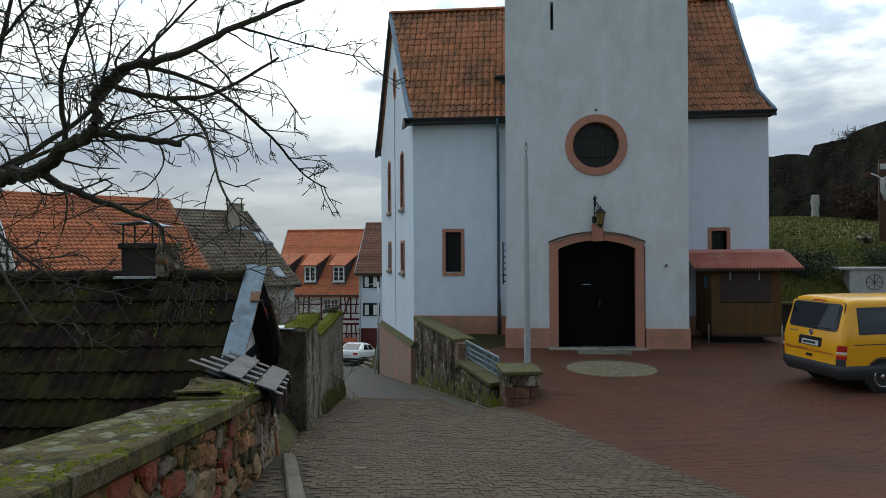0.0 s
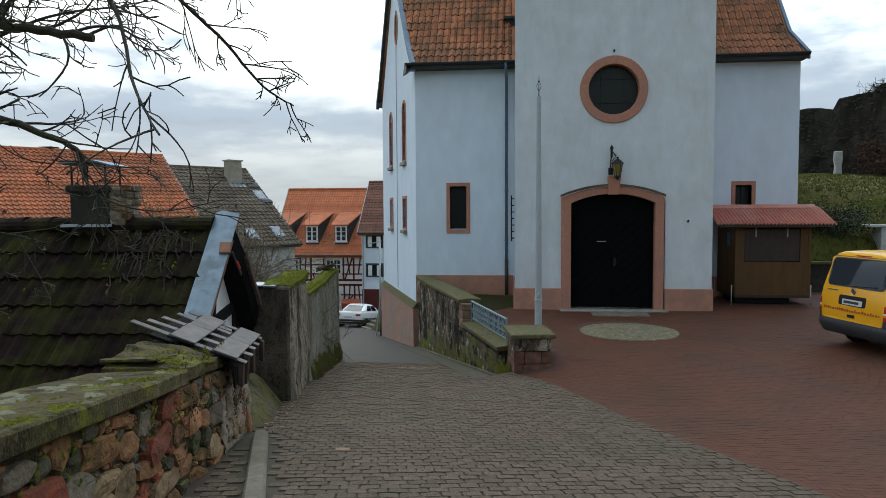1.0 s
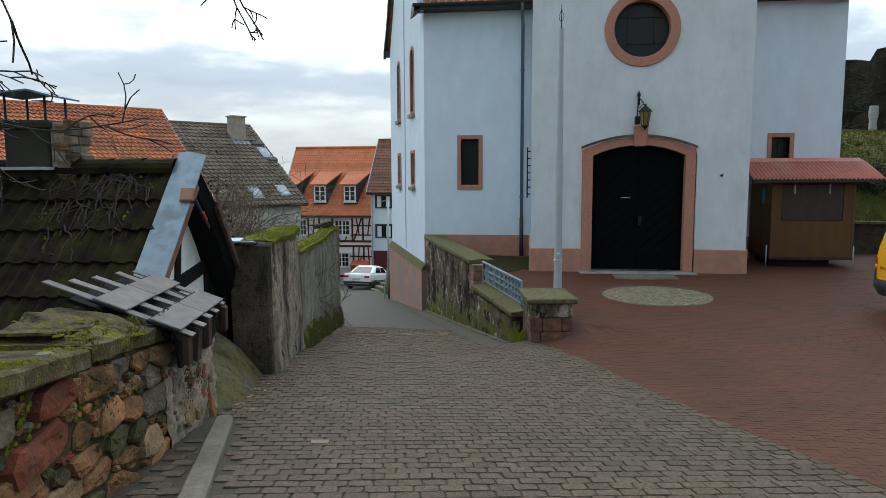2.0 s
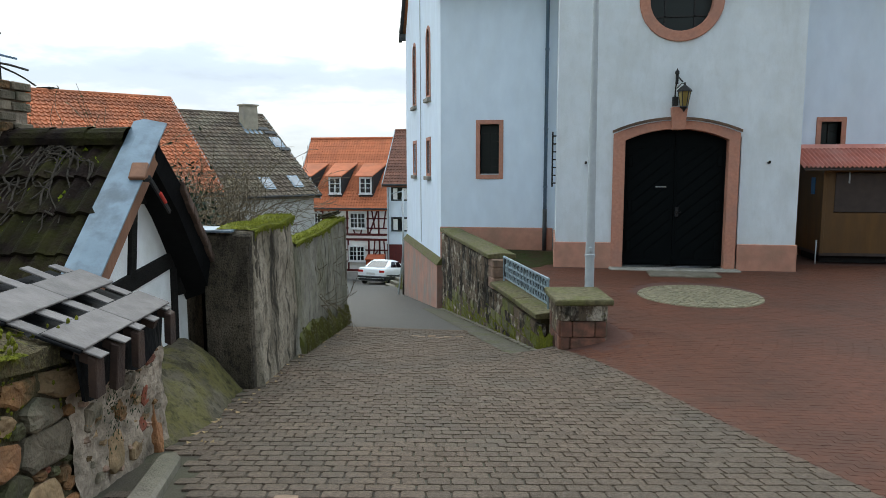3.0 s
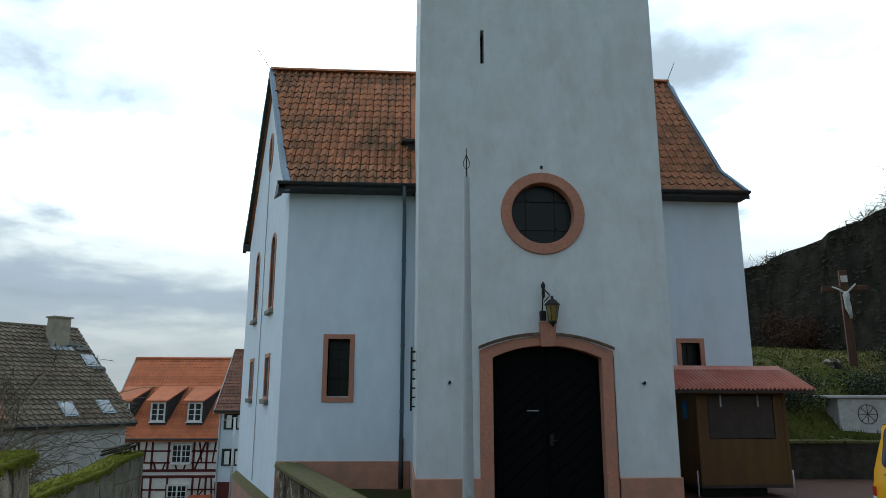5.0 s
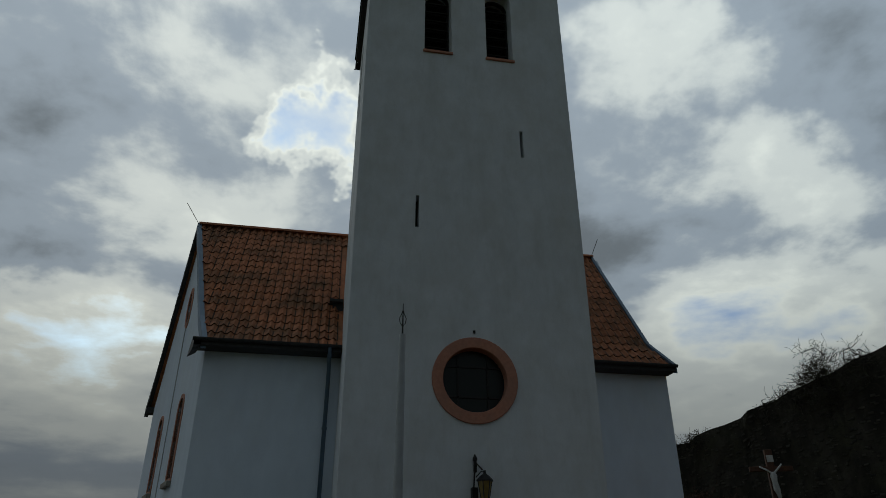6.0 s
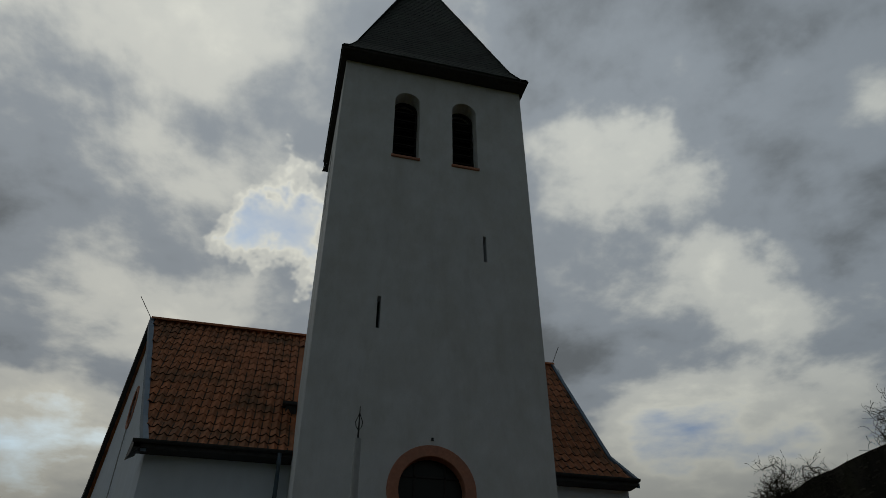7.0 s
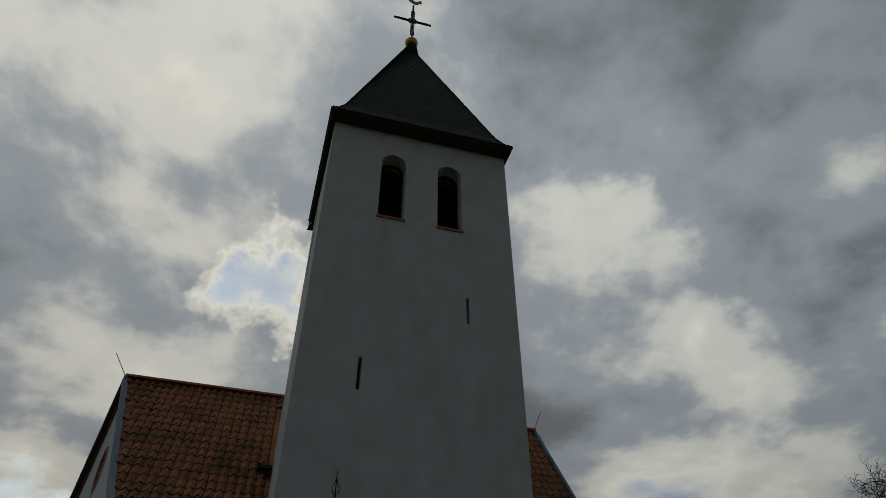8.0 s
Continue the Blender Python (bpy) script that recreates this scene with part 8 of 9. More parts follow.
# ---- houses down the lane ----
def slope_tiles(g, corner, along_v, up_v, row, wide, amp, lift, skip=None):
    """Courses of wavy tiles over a roof plane: corner at the eave, vectors along it and up it."""
    corner, along_v, up_v = Vector(corner), Vector(along_v), Vector(up_v)
    n = along_v.cross(up_v).normalized()
    if n.z < 0:
        n = -n
    rows, cols = max(1, round(up_v.length / row)), max(1, round(along_v.length / wide))
    wave = ((0.0, 0.9), (0.22, 0.1), (0.62, 0.0), (0.8, 0.7))
    for r in range(rows):
        a, b = r / rows, min(1.0, (r + 1.08) / rows)
        top, low, toe = [], [], []
        for c in range(cols):
            for w, h in wave:
                p = corner + along_v * ((c + w) / cols)
                low.append(p + up_v * a + n * (lift + amp * h))
                toe.append(p + up_v * a)
                top.append(p + up_v * b + n * (amp * h * 0.9))
        p = corner + along_v
        low.append(p + up_v * a + n * lift)
        toe.append(p + up_v * a)
        top.append(p + up_v * b)
        g.loft([toe, low, top], cap=False, closed=False)
    return g


def house(name, label, ridge_end, ridge_dir, length, slope_dir, run_f, ridge_z, eave_z, base_z, roof_mat, wall_mat, wide, row, run_b=None, over=0.3, amp=0.05):
    """A gabled house: ridge_end and the way the ridge runs from it, front slope towards slope_dir."""
    h = thing(name, pose(0, 0, 0), label, "house", "houses down the lane")
    B, S = Vector((*ridge_dir, 0)).normalized(), Vector((*slope_dir, 0)).normalized()
    R = Vector((*ridge_end, ridge_z))
    run_b = run_b or run_f
    drop = ridge_z - eave_z
    E0 = R + S * run_f - Vector((0, 0, drop))
    Bk = R - S * run_b - Vector((0, 0, drop * run_b / run_f))
    L = B * length
    for e in (E0, Bk):
        g = Geo()
        t = Vector((0, 0, 0.16))
        g.loft([[tuple(p) for p in (R - t, R + L - t, R + L, R)], [tuple(p) for p in (e - t, e + L - t, e + L, e)]])
        part("roof", g, roof_mat, h)
    tg = slope_tiles(Geo(), E0 + Vector((0, 0, 0.01)), L, R - E0, row, wide, amp, amp * 0.7)
    part("tile", tg, roof_mat, h, kind="stuff")
    part("ridge_tile", Geo().tube([tuple(R + B * (length * i / 20) + Vector((0, 0, 0.02))) for i in range(21)], 0.11, 8), roof_mat, h)
    for e in (B * 0, L):
        part("verge", Geo().loft([[tuple(p + e + o) for o in (Vector((0, 0, -0.2)), Vector((0, 0, 0.08)), B * 0.05 + Vector((0, 0, 0.08)), B * 0.05 + Vector((0, 0, -0.2)))] for p in (R, E0)]), "pole", h, "pale verge strip")
    # walls under the roof, set back from its edges
    f0, f1 = E0 - S * over + B * over, E0 - S * over + L - B * over
    b0, b1 = Bk + S * over + B * over, Bk + S * over + L - B * over
    top = eave_z + over * drop / run_f - 0.17
    ring_lo = [(p.x, p.y, base_z) for p in (f0, f1, b1, b0)]
    ring_hi = [(p.x, p.y, top if i < 2 else eave_z) for i, p in enumerate((f0, f1, b1, b0))]
    g = Geo().loft([ring_lo, ring_hi])
    for q, w in ((0, 3), (1, 2)):
        pr = R + (B * over if q == 0 else L - B * over)
        k = len(g.v)
        g.v.extend([ring_hi[q], ring_hi[w], (pr.x, pr.y, ridge_z - 0.2)])
        g.f.append((k, k + 1, k + 2))
    part("wall", g, wall_mat, h)
    part("gutter", Geo().tube([tuple(E0 + S * 0.06), tuple(E0 + L + S * 0.06)], 0.07, 6), "fascia", h)
    return h, B, S, R, E0, L, drop / run_f


M["grey_wall"] = material("grey_white_wall", ((0.56, 0.55, 0.52), (0.46, 0.45, 0.43)), 3, 0.95, 0.3, 20, (0.28, 0.27, 0.24), 0.8, 0.6)
orange, OB, OS, OR_, OE, OL, OK_ = house("house", "house with an old orange pantile roof", (-22.7, 16.2), (-0.65, -0.76), 8.8, (0.76, -0.65), 6.6, 6.1, 1.35, -5, "tile_old", "grey_wall", 0.24, 0.33, amp=0.075)
# timber framing on its near gable
gt = Geo()
G0, G1, G2 = OE + OL - OS * 0.3 - OB * 0.28, OR_ + OL - OB * 0.28, OR_ + OL - OB * 0.28 - OS * 6.2 - Vector((0, 0, 4.6))
for k in range(7):
    t = k / 6
    a = G0 + (Vector((G2.x, G2.y, G0.z)) - G0) * t
    zt = 1.4 + 4.7 * (1 - abs(2 * t - 1))
    gt.box((-0.09, -0.06, 0), (0.09, 0.06, max(0.2, zt + 1.2)), Matrix.Translation((a.x, a.y, -1.2)) @ pose(0, 0, 0, 0, 0, math.degrees(math.atan2(OB.y, OB.x)) + 90))
M["oldtimber"] = material("dark_brown_timber", ((0.05, 0.035, 0.028), (0.035, 0.026, 0.022)), 8, 0.85, 0.3, 30)
for z in (0.2, 1.6, 3.0):
    w = 6.2 * (1 - max(0, (z - 1.7)) / 4.7)
    c = (G0 + Vector((G2.x, G2.y, G0.z))) / 2
    d = OS
    p, q = c - d * w, c + d * w
    gt.tube([(p.x, p.y, z), (q.x, q.y, z)], 0.09, 4)
part("timber", gt, "oldtimber", orange, "dark timber framing on the gable")
st = OR_ + OB * 5.6 - OS * 0.3
part("chimney", Geo().box((st.x - 0.3, st.y - 0.25, 5.2), (st.x + 0.3, st.y + 0.25, 6.22)).box((st.x - 0.36, st.y - 0.3, 6.22), (st.x + 0.36, st.y + 0.3, 6.3)), "soot", orange)

dark_h, DB, DS, DR, DE, DLn, DK = house("house", "house with a dark weathered tile roof and grey chimney", (-20.6, 22.9), (-0.6, -0.8), 11, (0.8, -0.6), 6.15, 5.7, 1.0, -6, "tile_dark", "grey_wall", 0.3, 0.36, amp=0.075)


def on_slope(R, B, S, k, a, b, up=0.0):
    return R + B * a + S * b - Vector((0, 0, k * b - up))


def slope_m(R, B, S, k, a, b):
    """Frame on a roof plane: x along the ridge, y up the slope, z out of it."""
    o = on_slope(R, B, S, k, a, b)
    ex = -B
    ey = (-S + Vector((0, 0, k))).normalized()
    ez = ex.cross(ey).normalized()
    if ez.z < 0:
        ex, ez = -ex, -ez
    return Matrix(((ex.x, ey.x, ez.x, o.x), (ex.y, ey.y, ez.y, o.y), (ex.z, ey.z, ez.z, o.z), (0, 0, 0, 1)))


ch = on_slope(DR, DB, DS, DK, 1.5, 1.0)
M["chimneygrey"] = material("grey_chimney_render", ((0.40, 0.35, 0.27), (0.31, 0.27, 0.21)), 4, 0.9, 0.3, 30, (0.2, 0.19, 0.18), 1.5, 0.5)
cm = Matrix.Translation(ch) @ pose(0, 0, 0, 0, 0, math.degrees(math.atan2(DB.y, DB.x)))
stack = part("chimney", Geo().loft([[(-0.46, -0.36, -0.8), (0.46, -0.36, -0.8), (0.46, 0.36, -0.8), (-0.46, 0.36, -0.8)], [(-0.42, -0.33, 1.2), (0.42, -0.33, 1.2), (0.42, 0.33, 1.2), (-0.42, 0.33, 1.2)]]), "chimneygrey", dark_h, "grey rendered chimney")
stack.matrix_basis = cm
capc = part("cap", Geo().box((-0.5, -0.4, 1.2), (0.5, 0.4, 1.28)), "chimneygrey", stack)
part("flashing", Geo().box((-0.55, -0.62, 0.0), (0.55, 0.4, 0.07)), "sheet", dark_h).matrix_basis = slope_m(DR, DB, DS, DK, 1.5, 1.15)
M["skyglass"] = material("cloudy_roof_glass", ((0.20, 0.205, 0.21), (0.12, 0.125, 0.13)), 3, 0.16, 0.0, specular=0.5, metal=0.5)
for a, b in ((2.9, 5.35), (1.1, 5.25), (0.45, 2.3)):
    sk = part("skylight", Geo().box((-0.32, -0.5, 0.0), (0.32, 0.5, 0.11)), "sheet", dark_h, "tilted roof window")
    sk.matrix_basis = slope_m(DR, DB, DS, DK, a, b)
    part("pane", Geo().box((-0.24, -0.4, 0.11), (0.24, 0.4, 0.125)), "skyglass", sk, "pane that mirrors the sky")
for a, b in ((0.75, 1.3), (0.45, 1.6), (0.25, 2.9)):
    stp = part("roof_step", Geo().box((-0.35, -0.04, 0.05), (0.35, 0.22, 0.12)), "fascia", dark_h)
    stp.matrix_basis = slope_m(DR, DB, DS, DK, a, b)

# half-timbered house across the lane
M["oxblood"] = material("oxblood_timber", ((0.12, 0.02, 0.018), (0.085, 0.016, 0.015)), 8, 0.75, 0.2, 30)
M["infill"] = material("white_infill", ((0.82, 0.80, 0.77), (0.76, 0.74, 0.71)), 4, 0.95, 0.2, 30, (0.64, 0.62, 0.58), 1.0, 0.3)
M["whitepaint"] = material("white_window_paint", ((0.74, 0.75, 0.75), (0.66, 0.67, 0.67)), 8, 0.5, 0.05)
frame_house, FB, FS, FR, FE, FL, FK = house("half_timbered_house", "half-timbered house with oxblood beams and orange tile roof", (-12.9, 34.3), (-1, 0), 8.7, (0, -1), 4.5, 4.75, -0.42, -6.5, "tile_new", "infill", 0.2, 0.27, over=0.4, amp=0.022)
FACE = FE.y + 0.4


def timber(x0, z0, x1, z1, w=0.17):
    d = Vector((x1 - x0, z1 - z0)).normalized()
    n = Vector((-d.y, d.x)) * w * 0.4
    part("timber", Geo().prism([(x0 + n.x, z0 + n.y), (x1 + n.x, z1 + n.y), (x1 - n.x, z1 - n.y), (x0 - n.x, z0 - n.y)], 0.09, Matrix.Translation((0, FACE - 0.04, 0))), "oxblood", frame_house)


FX0, FX1 = -21.2, -13.3
for z in (-0.5, -2.32, -2.68, -4.95):
    timber(FX0, z, FX1, z, 0.2)
for z in (-1.15, -1.85, -3.45, -4.3):
    timber(FX0, z, FX1, z, 0.12)
xs = [FX0 + 0.1, -20.3, -19.4, -18.55, -17.55, -16.0, -15.2, -14.3, FX1 - 0.1]
for x in xs:
    timber(x, -2.3, x, -0.5, 0.16)
    timber(x + 0.05, -4.95, x + 0.05, -2.7, 0.16)
for i, (xa, xb) in enumerate(zip(xs[:-1], xs[1:])):
    if i in (1, 5):
        timber(xa + 0.1, -2.3, xb - 0.1, -0.6, 0.14)
    if i in (0, 3, 4, 7):
        timber((xa + xb) / 2 - 0.2, -2.3, (xa + xb) / 2 - 0.35, -1.85, 0.12)
        timber((xa + xb) / 2 + 0.2, -2.3, (xa + xb) / 2 + 0.35, -1.85, 0.12)
    if i in (1, 5, 7):
        timber(xa + 0.1, -4.3, xb - 0.1, -3.5, 0.12)
    if i not in (3, 4):
        lean = (0.09, -0.07, 0.05, 0, 0, -0.1, 0.08, -0.06)[i]
        timber((xa + xb) / 2 - lean, -1.8, (xa + xb) / 2 + lean, -0.55, 0.12)
        timber((xa + xb) / 2 + lean, -4.9, (xa + xb) / 2 - lean, -2.75, 0.12)
part("plinth", Geo().box((FX0 - 0.05, FACE - 0.1, -6.5), (FX1 + 0.05, FACE + 0.2, -5.05)), "grey_wall", frame_house)


def sash(parent, x, z, w, h, y, cols=2, rows=3, frame="whitepaint"):
    """A casement window with glazing bars in a wall that faces -y."""
    win = part("window", ring(rect(x - w / 2, z, x + w / 2, z + h), rect(x - w / 2 + 0.1, z + 0.1, x + w / 2 - 0.1, z + h - 0.1), 0.1, Matrix.Translation((0, y - 0.07, 0))), frame, parent, "white casement window")
    part("pane", Geo().box((x - w / 2 + 0.08, y - 0.03, z + 0.08), (x + w / 2 - 0.08, y - 0.01, z + h - 0.08)), "vanglass", win)
    g = Geo()
    for i in range(1, cols * 2):
        t = 0.1 if i == cols else 0.04
        xx = x - w / 2 + 0.1 + (w - 0.2) * i / (cols * 2)
        if i == cols or cols > 1:
            g.box((xx - t / 2, y - 0.06, z + 0.1), (xx + t / 2, y - 0.025, z + h - 0.1))
    for i in range(1, rows):
        zz = z + 0.1 + (h - 0.2) * i / rows
        g.box((x - w / 2 + 0.1, y - 0.055, zz - 0.02), (x + w / 2 - 0.1, y - 0.025, zz + 0.02))
    part("glazing_bar", g, frame, win)
    part("sill", Geo().box((x - w / 2 - 0.05, y - 0.14, z - 0.06), (x + w / 2 + 0.05, y, z)), frame, win)


for x, z, w, h in ((-16.75, -1.9, 1.25, 1.2), (-16.85, -4.28, 1.25, 1.15), (-20.0, -1.9, 1.1, 1.2)):
    sash(frame_house, x, z, w, h, FACE - 0.04, 2, 3)
part("door", Geo().box((-20.55, FACE - 0.08, -5.0), (-19.6, FACE - 0.03, -2.85)), "rawwood", frame_house, "brown wooden door")
steps_ = thing("steps", pose(-17.7, 27.5, street_z(27.5), 0, 0, 35), "short flight of stone steps by the half-timbered house", "steps")
for i in range(5):
    part("step", Geo().box((-0.8, 0.28 * i, -0.4), (0.8, 1.5, 0.16 * (i + 1) - 0.1)), "kerb", steps_, bevel=0.02)
for x in (-20.75, -18.5, -16.2):
    # cheeks take the near-black fascia colour in place of their shadow
    d = part("dormer", Geo().add([(x - 0.52, 30.5, 0.3), (x + 0.52, 30.5, 0.3), (x + 0.52, 30.5, 1.95), (x - 0.52, 30.5, 1.95), (x - 0.52, 32.75, 2.86), (x + 1.12, 32.75, 2.86), (x - 0.52, 32.75, 0.3), (x + 1.12, 32.75, 0.3)], [(0, 1, 2, 3), (1, 7, 5, 2), (0, 3, 4, 6), (2, 5, 4, 3), (6, 4, 5, 7)]), "fascia", frame_house, "shed dormer, cheek shade painted dark")
    part("roof", Geo().loft([[(x - 0.72, 30.2, 1.86), (x + 0.58, 30.2, 1.86), (x + 0.58, 30.2, 1.94), (x - 0.72, 30.2, 1.94)], [(x - 0.66, 32.85, 2.88), (x + 1.2, 32.85, 2.88), (x + 1.2, 32.85, 2.96), (x - 0.66, 32.85, 2.96)]]), "tile_new", d)
    sash(d, x - 0.02, 0.62, 0.92, 1.2, 30.5, 1, 3)

# white house beside it
M["dkwin"] = material("dark_window_frame", ((0.035, 0.045, 0.05), (0.03, 0.036, 0.04)), 8, 0.6, 0.05)
white_h, WB_, WS_, WR_, WE_, WL_, WK_ = house("house", "white rendered house with a brown tile roof", (-5.0, 32.0), (-1, 0), 9.3, (0, -1), 4.2, 5.2, 1.35, -7, "tile_brown", "render", 0.22, 0.3, over=0.25)
WF = WE_.y + 0.25
for z in (0.25, -1.85):
    win = part("window", ring(rect(-13.75, z, -12.45, z + 1.0), rect(-13.65, z + 0.1, -12.55, z + 0.9), 0.08, Matrix.Translation((0, WF - 0.05, 0))), "dkwin", white_h, "dark framed window")
    part("pane", Geo().box((-13.66, WF - 0.02, z + 0.08), (-12.54, WF - 0.005, z + 0.92)), "vanglass", win)
    part("curtain", Geo().box((-13.6, WF - 0.03, z + 0.1), (-13.3, WF - 0.022, z + 0.85)).box((-12.95, WF - 0.03, z + 0.1), (-12.65, WF - 0.022, z + 0.85)), "whitepaint", win, "white curtain")
part("plinth", Geo().box((-14.05, WF - 0.06, -7), (-5.2, WF, -2.75)), "oxblood", white_h, "dark red plinth")
part("downpipe", Geo().tube([(-13.95, WF - 0.08, 1.3), (-13.95, WF - 0.08, -5.5)], 0.05, 8), "pole", white_h)

# street lamp post, old timber post and steps at the church's back corner
post = thing("sign_post", pose(-9.42, 12.0, street_z(12.0)), "thin grey metal street post with a short arm", "post")
part("pole", Geo().tube([(0, 0, -0.1), (0, 0, 4.6)], 0.05, 8), "pole", post, smooth=True)
part("arm", Geo().tube([(-0.55, 0, 4.45), (0.1, 0, 4.6)], 0.02, 6), "pole", post)
part("sign", Geo().box((0.25, -0.1, 1.2), (0.6, -0.06, 1.5)).tube([(0.0, -0.05, 1.35), (0.3, -0.05, 1.35)], 0.02, 6), "whitepaint", post, "small white sign")
old = thing("timber_post", pose(-9.1, 11.2, street_z(11.2)), "dark weathered timber post against the church corner", "post")
part("post", Geo().loft([[(x * w + 0.05 * z, y * w, z) for x, y in ((-0.16, -0.14), (0.16, -0.14), (0.16, 0.14), (-0.16, 0.14))] for w, z in ((1.1, -0.1), (1.0, 1.2), (0.9, 2.5))]), "oldtimber", old, bevel=0.02)
part("rail", Geo().tube([(-0.35, -0.15, 0.0), (-0.1, -0.15, 2.0)], 0.035, 6), "pole", old, "pale leaning bar")
stair = thing("stone_steps", pose(-11.95, 19.7, street_z(19.7), 0, 0, -55), "worn stone steps leading up beside the lane", "steps")
for i in range(6):
    part("step", Geo().box((-0.65, 0.3 * i, -0.8), (0.65, 2.2, 0.17 * (i + 1) - 0.12)), "kerb", stair, bevel=0.025)
M["orangebox"] = material("orange_red_metal", ((0.42, 0.09, 0.03), (0.34, 0.07, 0.028)), 4, 0.6, 0.1, 30, (0.22, 0.06, 0.03), 1.5, 0.4)
box_ = thing("waste_container", pose(-15.0, 28.4, street_z(28.4), 0, 0, 8), "orange-red metal waste container behind the parked car", "container")
part("tub", Geo().loft([[(-w, -0.6, z), (w, -0.6, z), (w, 0.6, z), (-w, 0.6, z)] for w, z in ((0.5, 0.1), (0.62, 1.55))]), "orangebox", box_, bevel=0.03)
part("lid", Geo().loft([[(-0.66, -0.66, z0), (0.66, -0.66, z0), (0.66, 0.66, z1), (-0.66, 0.66, z1)] for z0, z1 in ((1.55, 1.6), (1.65, 1.8))]), "orangebox", box_, bevel=0.02)

# ---- parked white saloon ----
CAR = [(0.2, 0.12, 4.3, 0.78, 0.15), (0.35, 0.0, 4.42, 0.84, 0.16), (0.62, 0.0, 4.42, 0.85, 0.16), (0.85, 0.06, 4.32, 0.83, 0.16), (0.93, 0.12, 4.2, 0.8, 0.16)]
CAB = [(0.92, 0.55, 3.25, 0.77, 0.2), (1.1, 0.85, 2.95, 0.72, 0.2), (1.3, 1.2, 2.55, 0.64, 0.2), (1.38, 1.4, 2.35, 0.58, 0.2), (1.41, 1.7, 2.1, 0.4, 0.2)]
M["carwhite"] = material("white_car_paint", ((0.80, 0.81, 0.81), (0.77, 0.78, 0.78)), 3, 0.3, 0.0, specular=0.6)
car = thing("car", pose(-13.5, 21.4, street_z(21.4), 0, 8, 80) @ Matrix.Scale(1.08, 4), "white saloon car parked at the foot of the lane", "car")
part("body", Geo().loft([outline(CAR, z) for z in (0.2, 0.28, 0.35, 0.5, 0.62, 0.75, 0.85, 0.93)]), "carwhite", car, smooth=True)
part("cabin", Geo().loft([outline(CAB, z) for z in (0.92, 1.0, 1.1, 1.2, 1.3, 1.36, 1.38, 1.41)]), "carwhite", car, smooth=True)
part("bumper", Geo().loft([outline(CAR, z, o) for z, o in ((0.22, 0.0), (0.26, 0.03), (0.44, 0.035), (0.48, 0.005))]), "plastic", car, "dark grey bumper")
part("rear_window", Geo().loft([[(table(CAB, z)[0] - 0.012, y, z) for y in np.linspace(-0.58 + 0.3 * (z - 0.95), 0.58 - 0.3 * (z - 0.95), 5)] for z in np.linspace(0.97, 1.31, 4)], cap=False, closed=False), "vanglass", car)
part("number_plate", Geo().box((-0.02, -0.26, 0.55), (0.0, 0.26, 0.66)), "whitelens", car, "white number plate")
for side in (-1, 1):
    part("tail_light", Geo().box((-0.012, min(side * 0.5, side * 0.78), 0.68), (0.05, max(side * 0.5, side * 0.78), 0.8)), "taillight", car)
    for x0, x1 in ((1.0, 1.75), (1.82, 2.6)):
        rows = []
        for z in (0.98, 1.1, 1.28):
            w = table(CAB, z)[2] + 0.008
            sh = (z - 0.98) * 0.9
            rows.append([(x, side * w, z) for x in np.linspace(x0 + (sh if x0 < 1.5 else 0), x1 - (sh if x0 > 1.5 else 0), 4)])
        part("side_window", Geo().loft(rows, cap=False, closed=False), "vanglass", car)
    part("rub_strip", Geo().box((0.3, side * 0.85 - 0.01, 0.5), (4.0, side * 0.85 + 0.01, 0.55)), "plastic", car)
    for x in (0.85, 3.45):
        wh = part("wheel", Geo().loft([[(x + r * math.cos(a), side * y, 0.3 + r * math.sin(a)) for a in np.linspace(0, 2 * math.pi, 19)[:-1]] for r, y in ((0.2, 0.66), (0.3, 0.68), (0.3, 0.83), (0.26, 0.86), (0.18, 0.86))]), "rubber", car, smooth=True)
        part("rim", Geo().loft([[(x + r * math.cos(a), side * y, 0.3 + r * math.sin(a)) for a in np.linspace(0, 2 * math.pi, 19)[:-1]] for r, y in ((0.18, 0.84), (0.18, 0.865), (0.02, 0.85))]), "chrome", wh)

# ---- bare shrubs behind the garden walls ----
M["dryleaf"] = material("withered_leaf", ((0.34, 0.25, 0.135), (0.20, 0.15, 0.075)), 2, 0.9, 0, per_island=0.4)
M["twig"] = material("brown_twig", ((0.15, 0.115, 0.07), (0.095, 0.073, 0.045)), 8, 0.9, 0.2, 40)
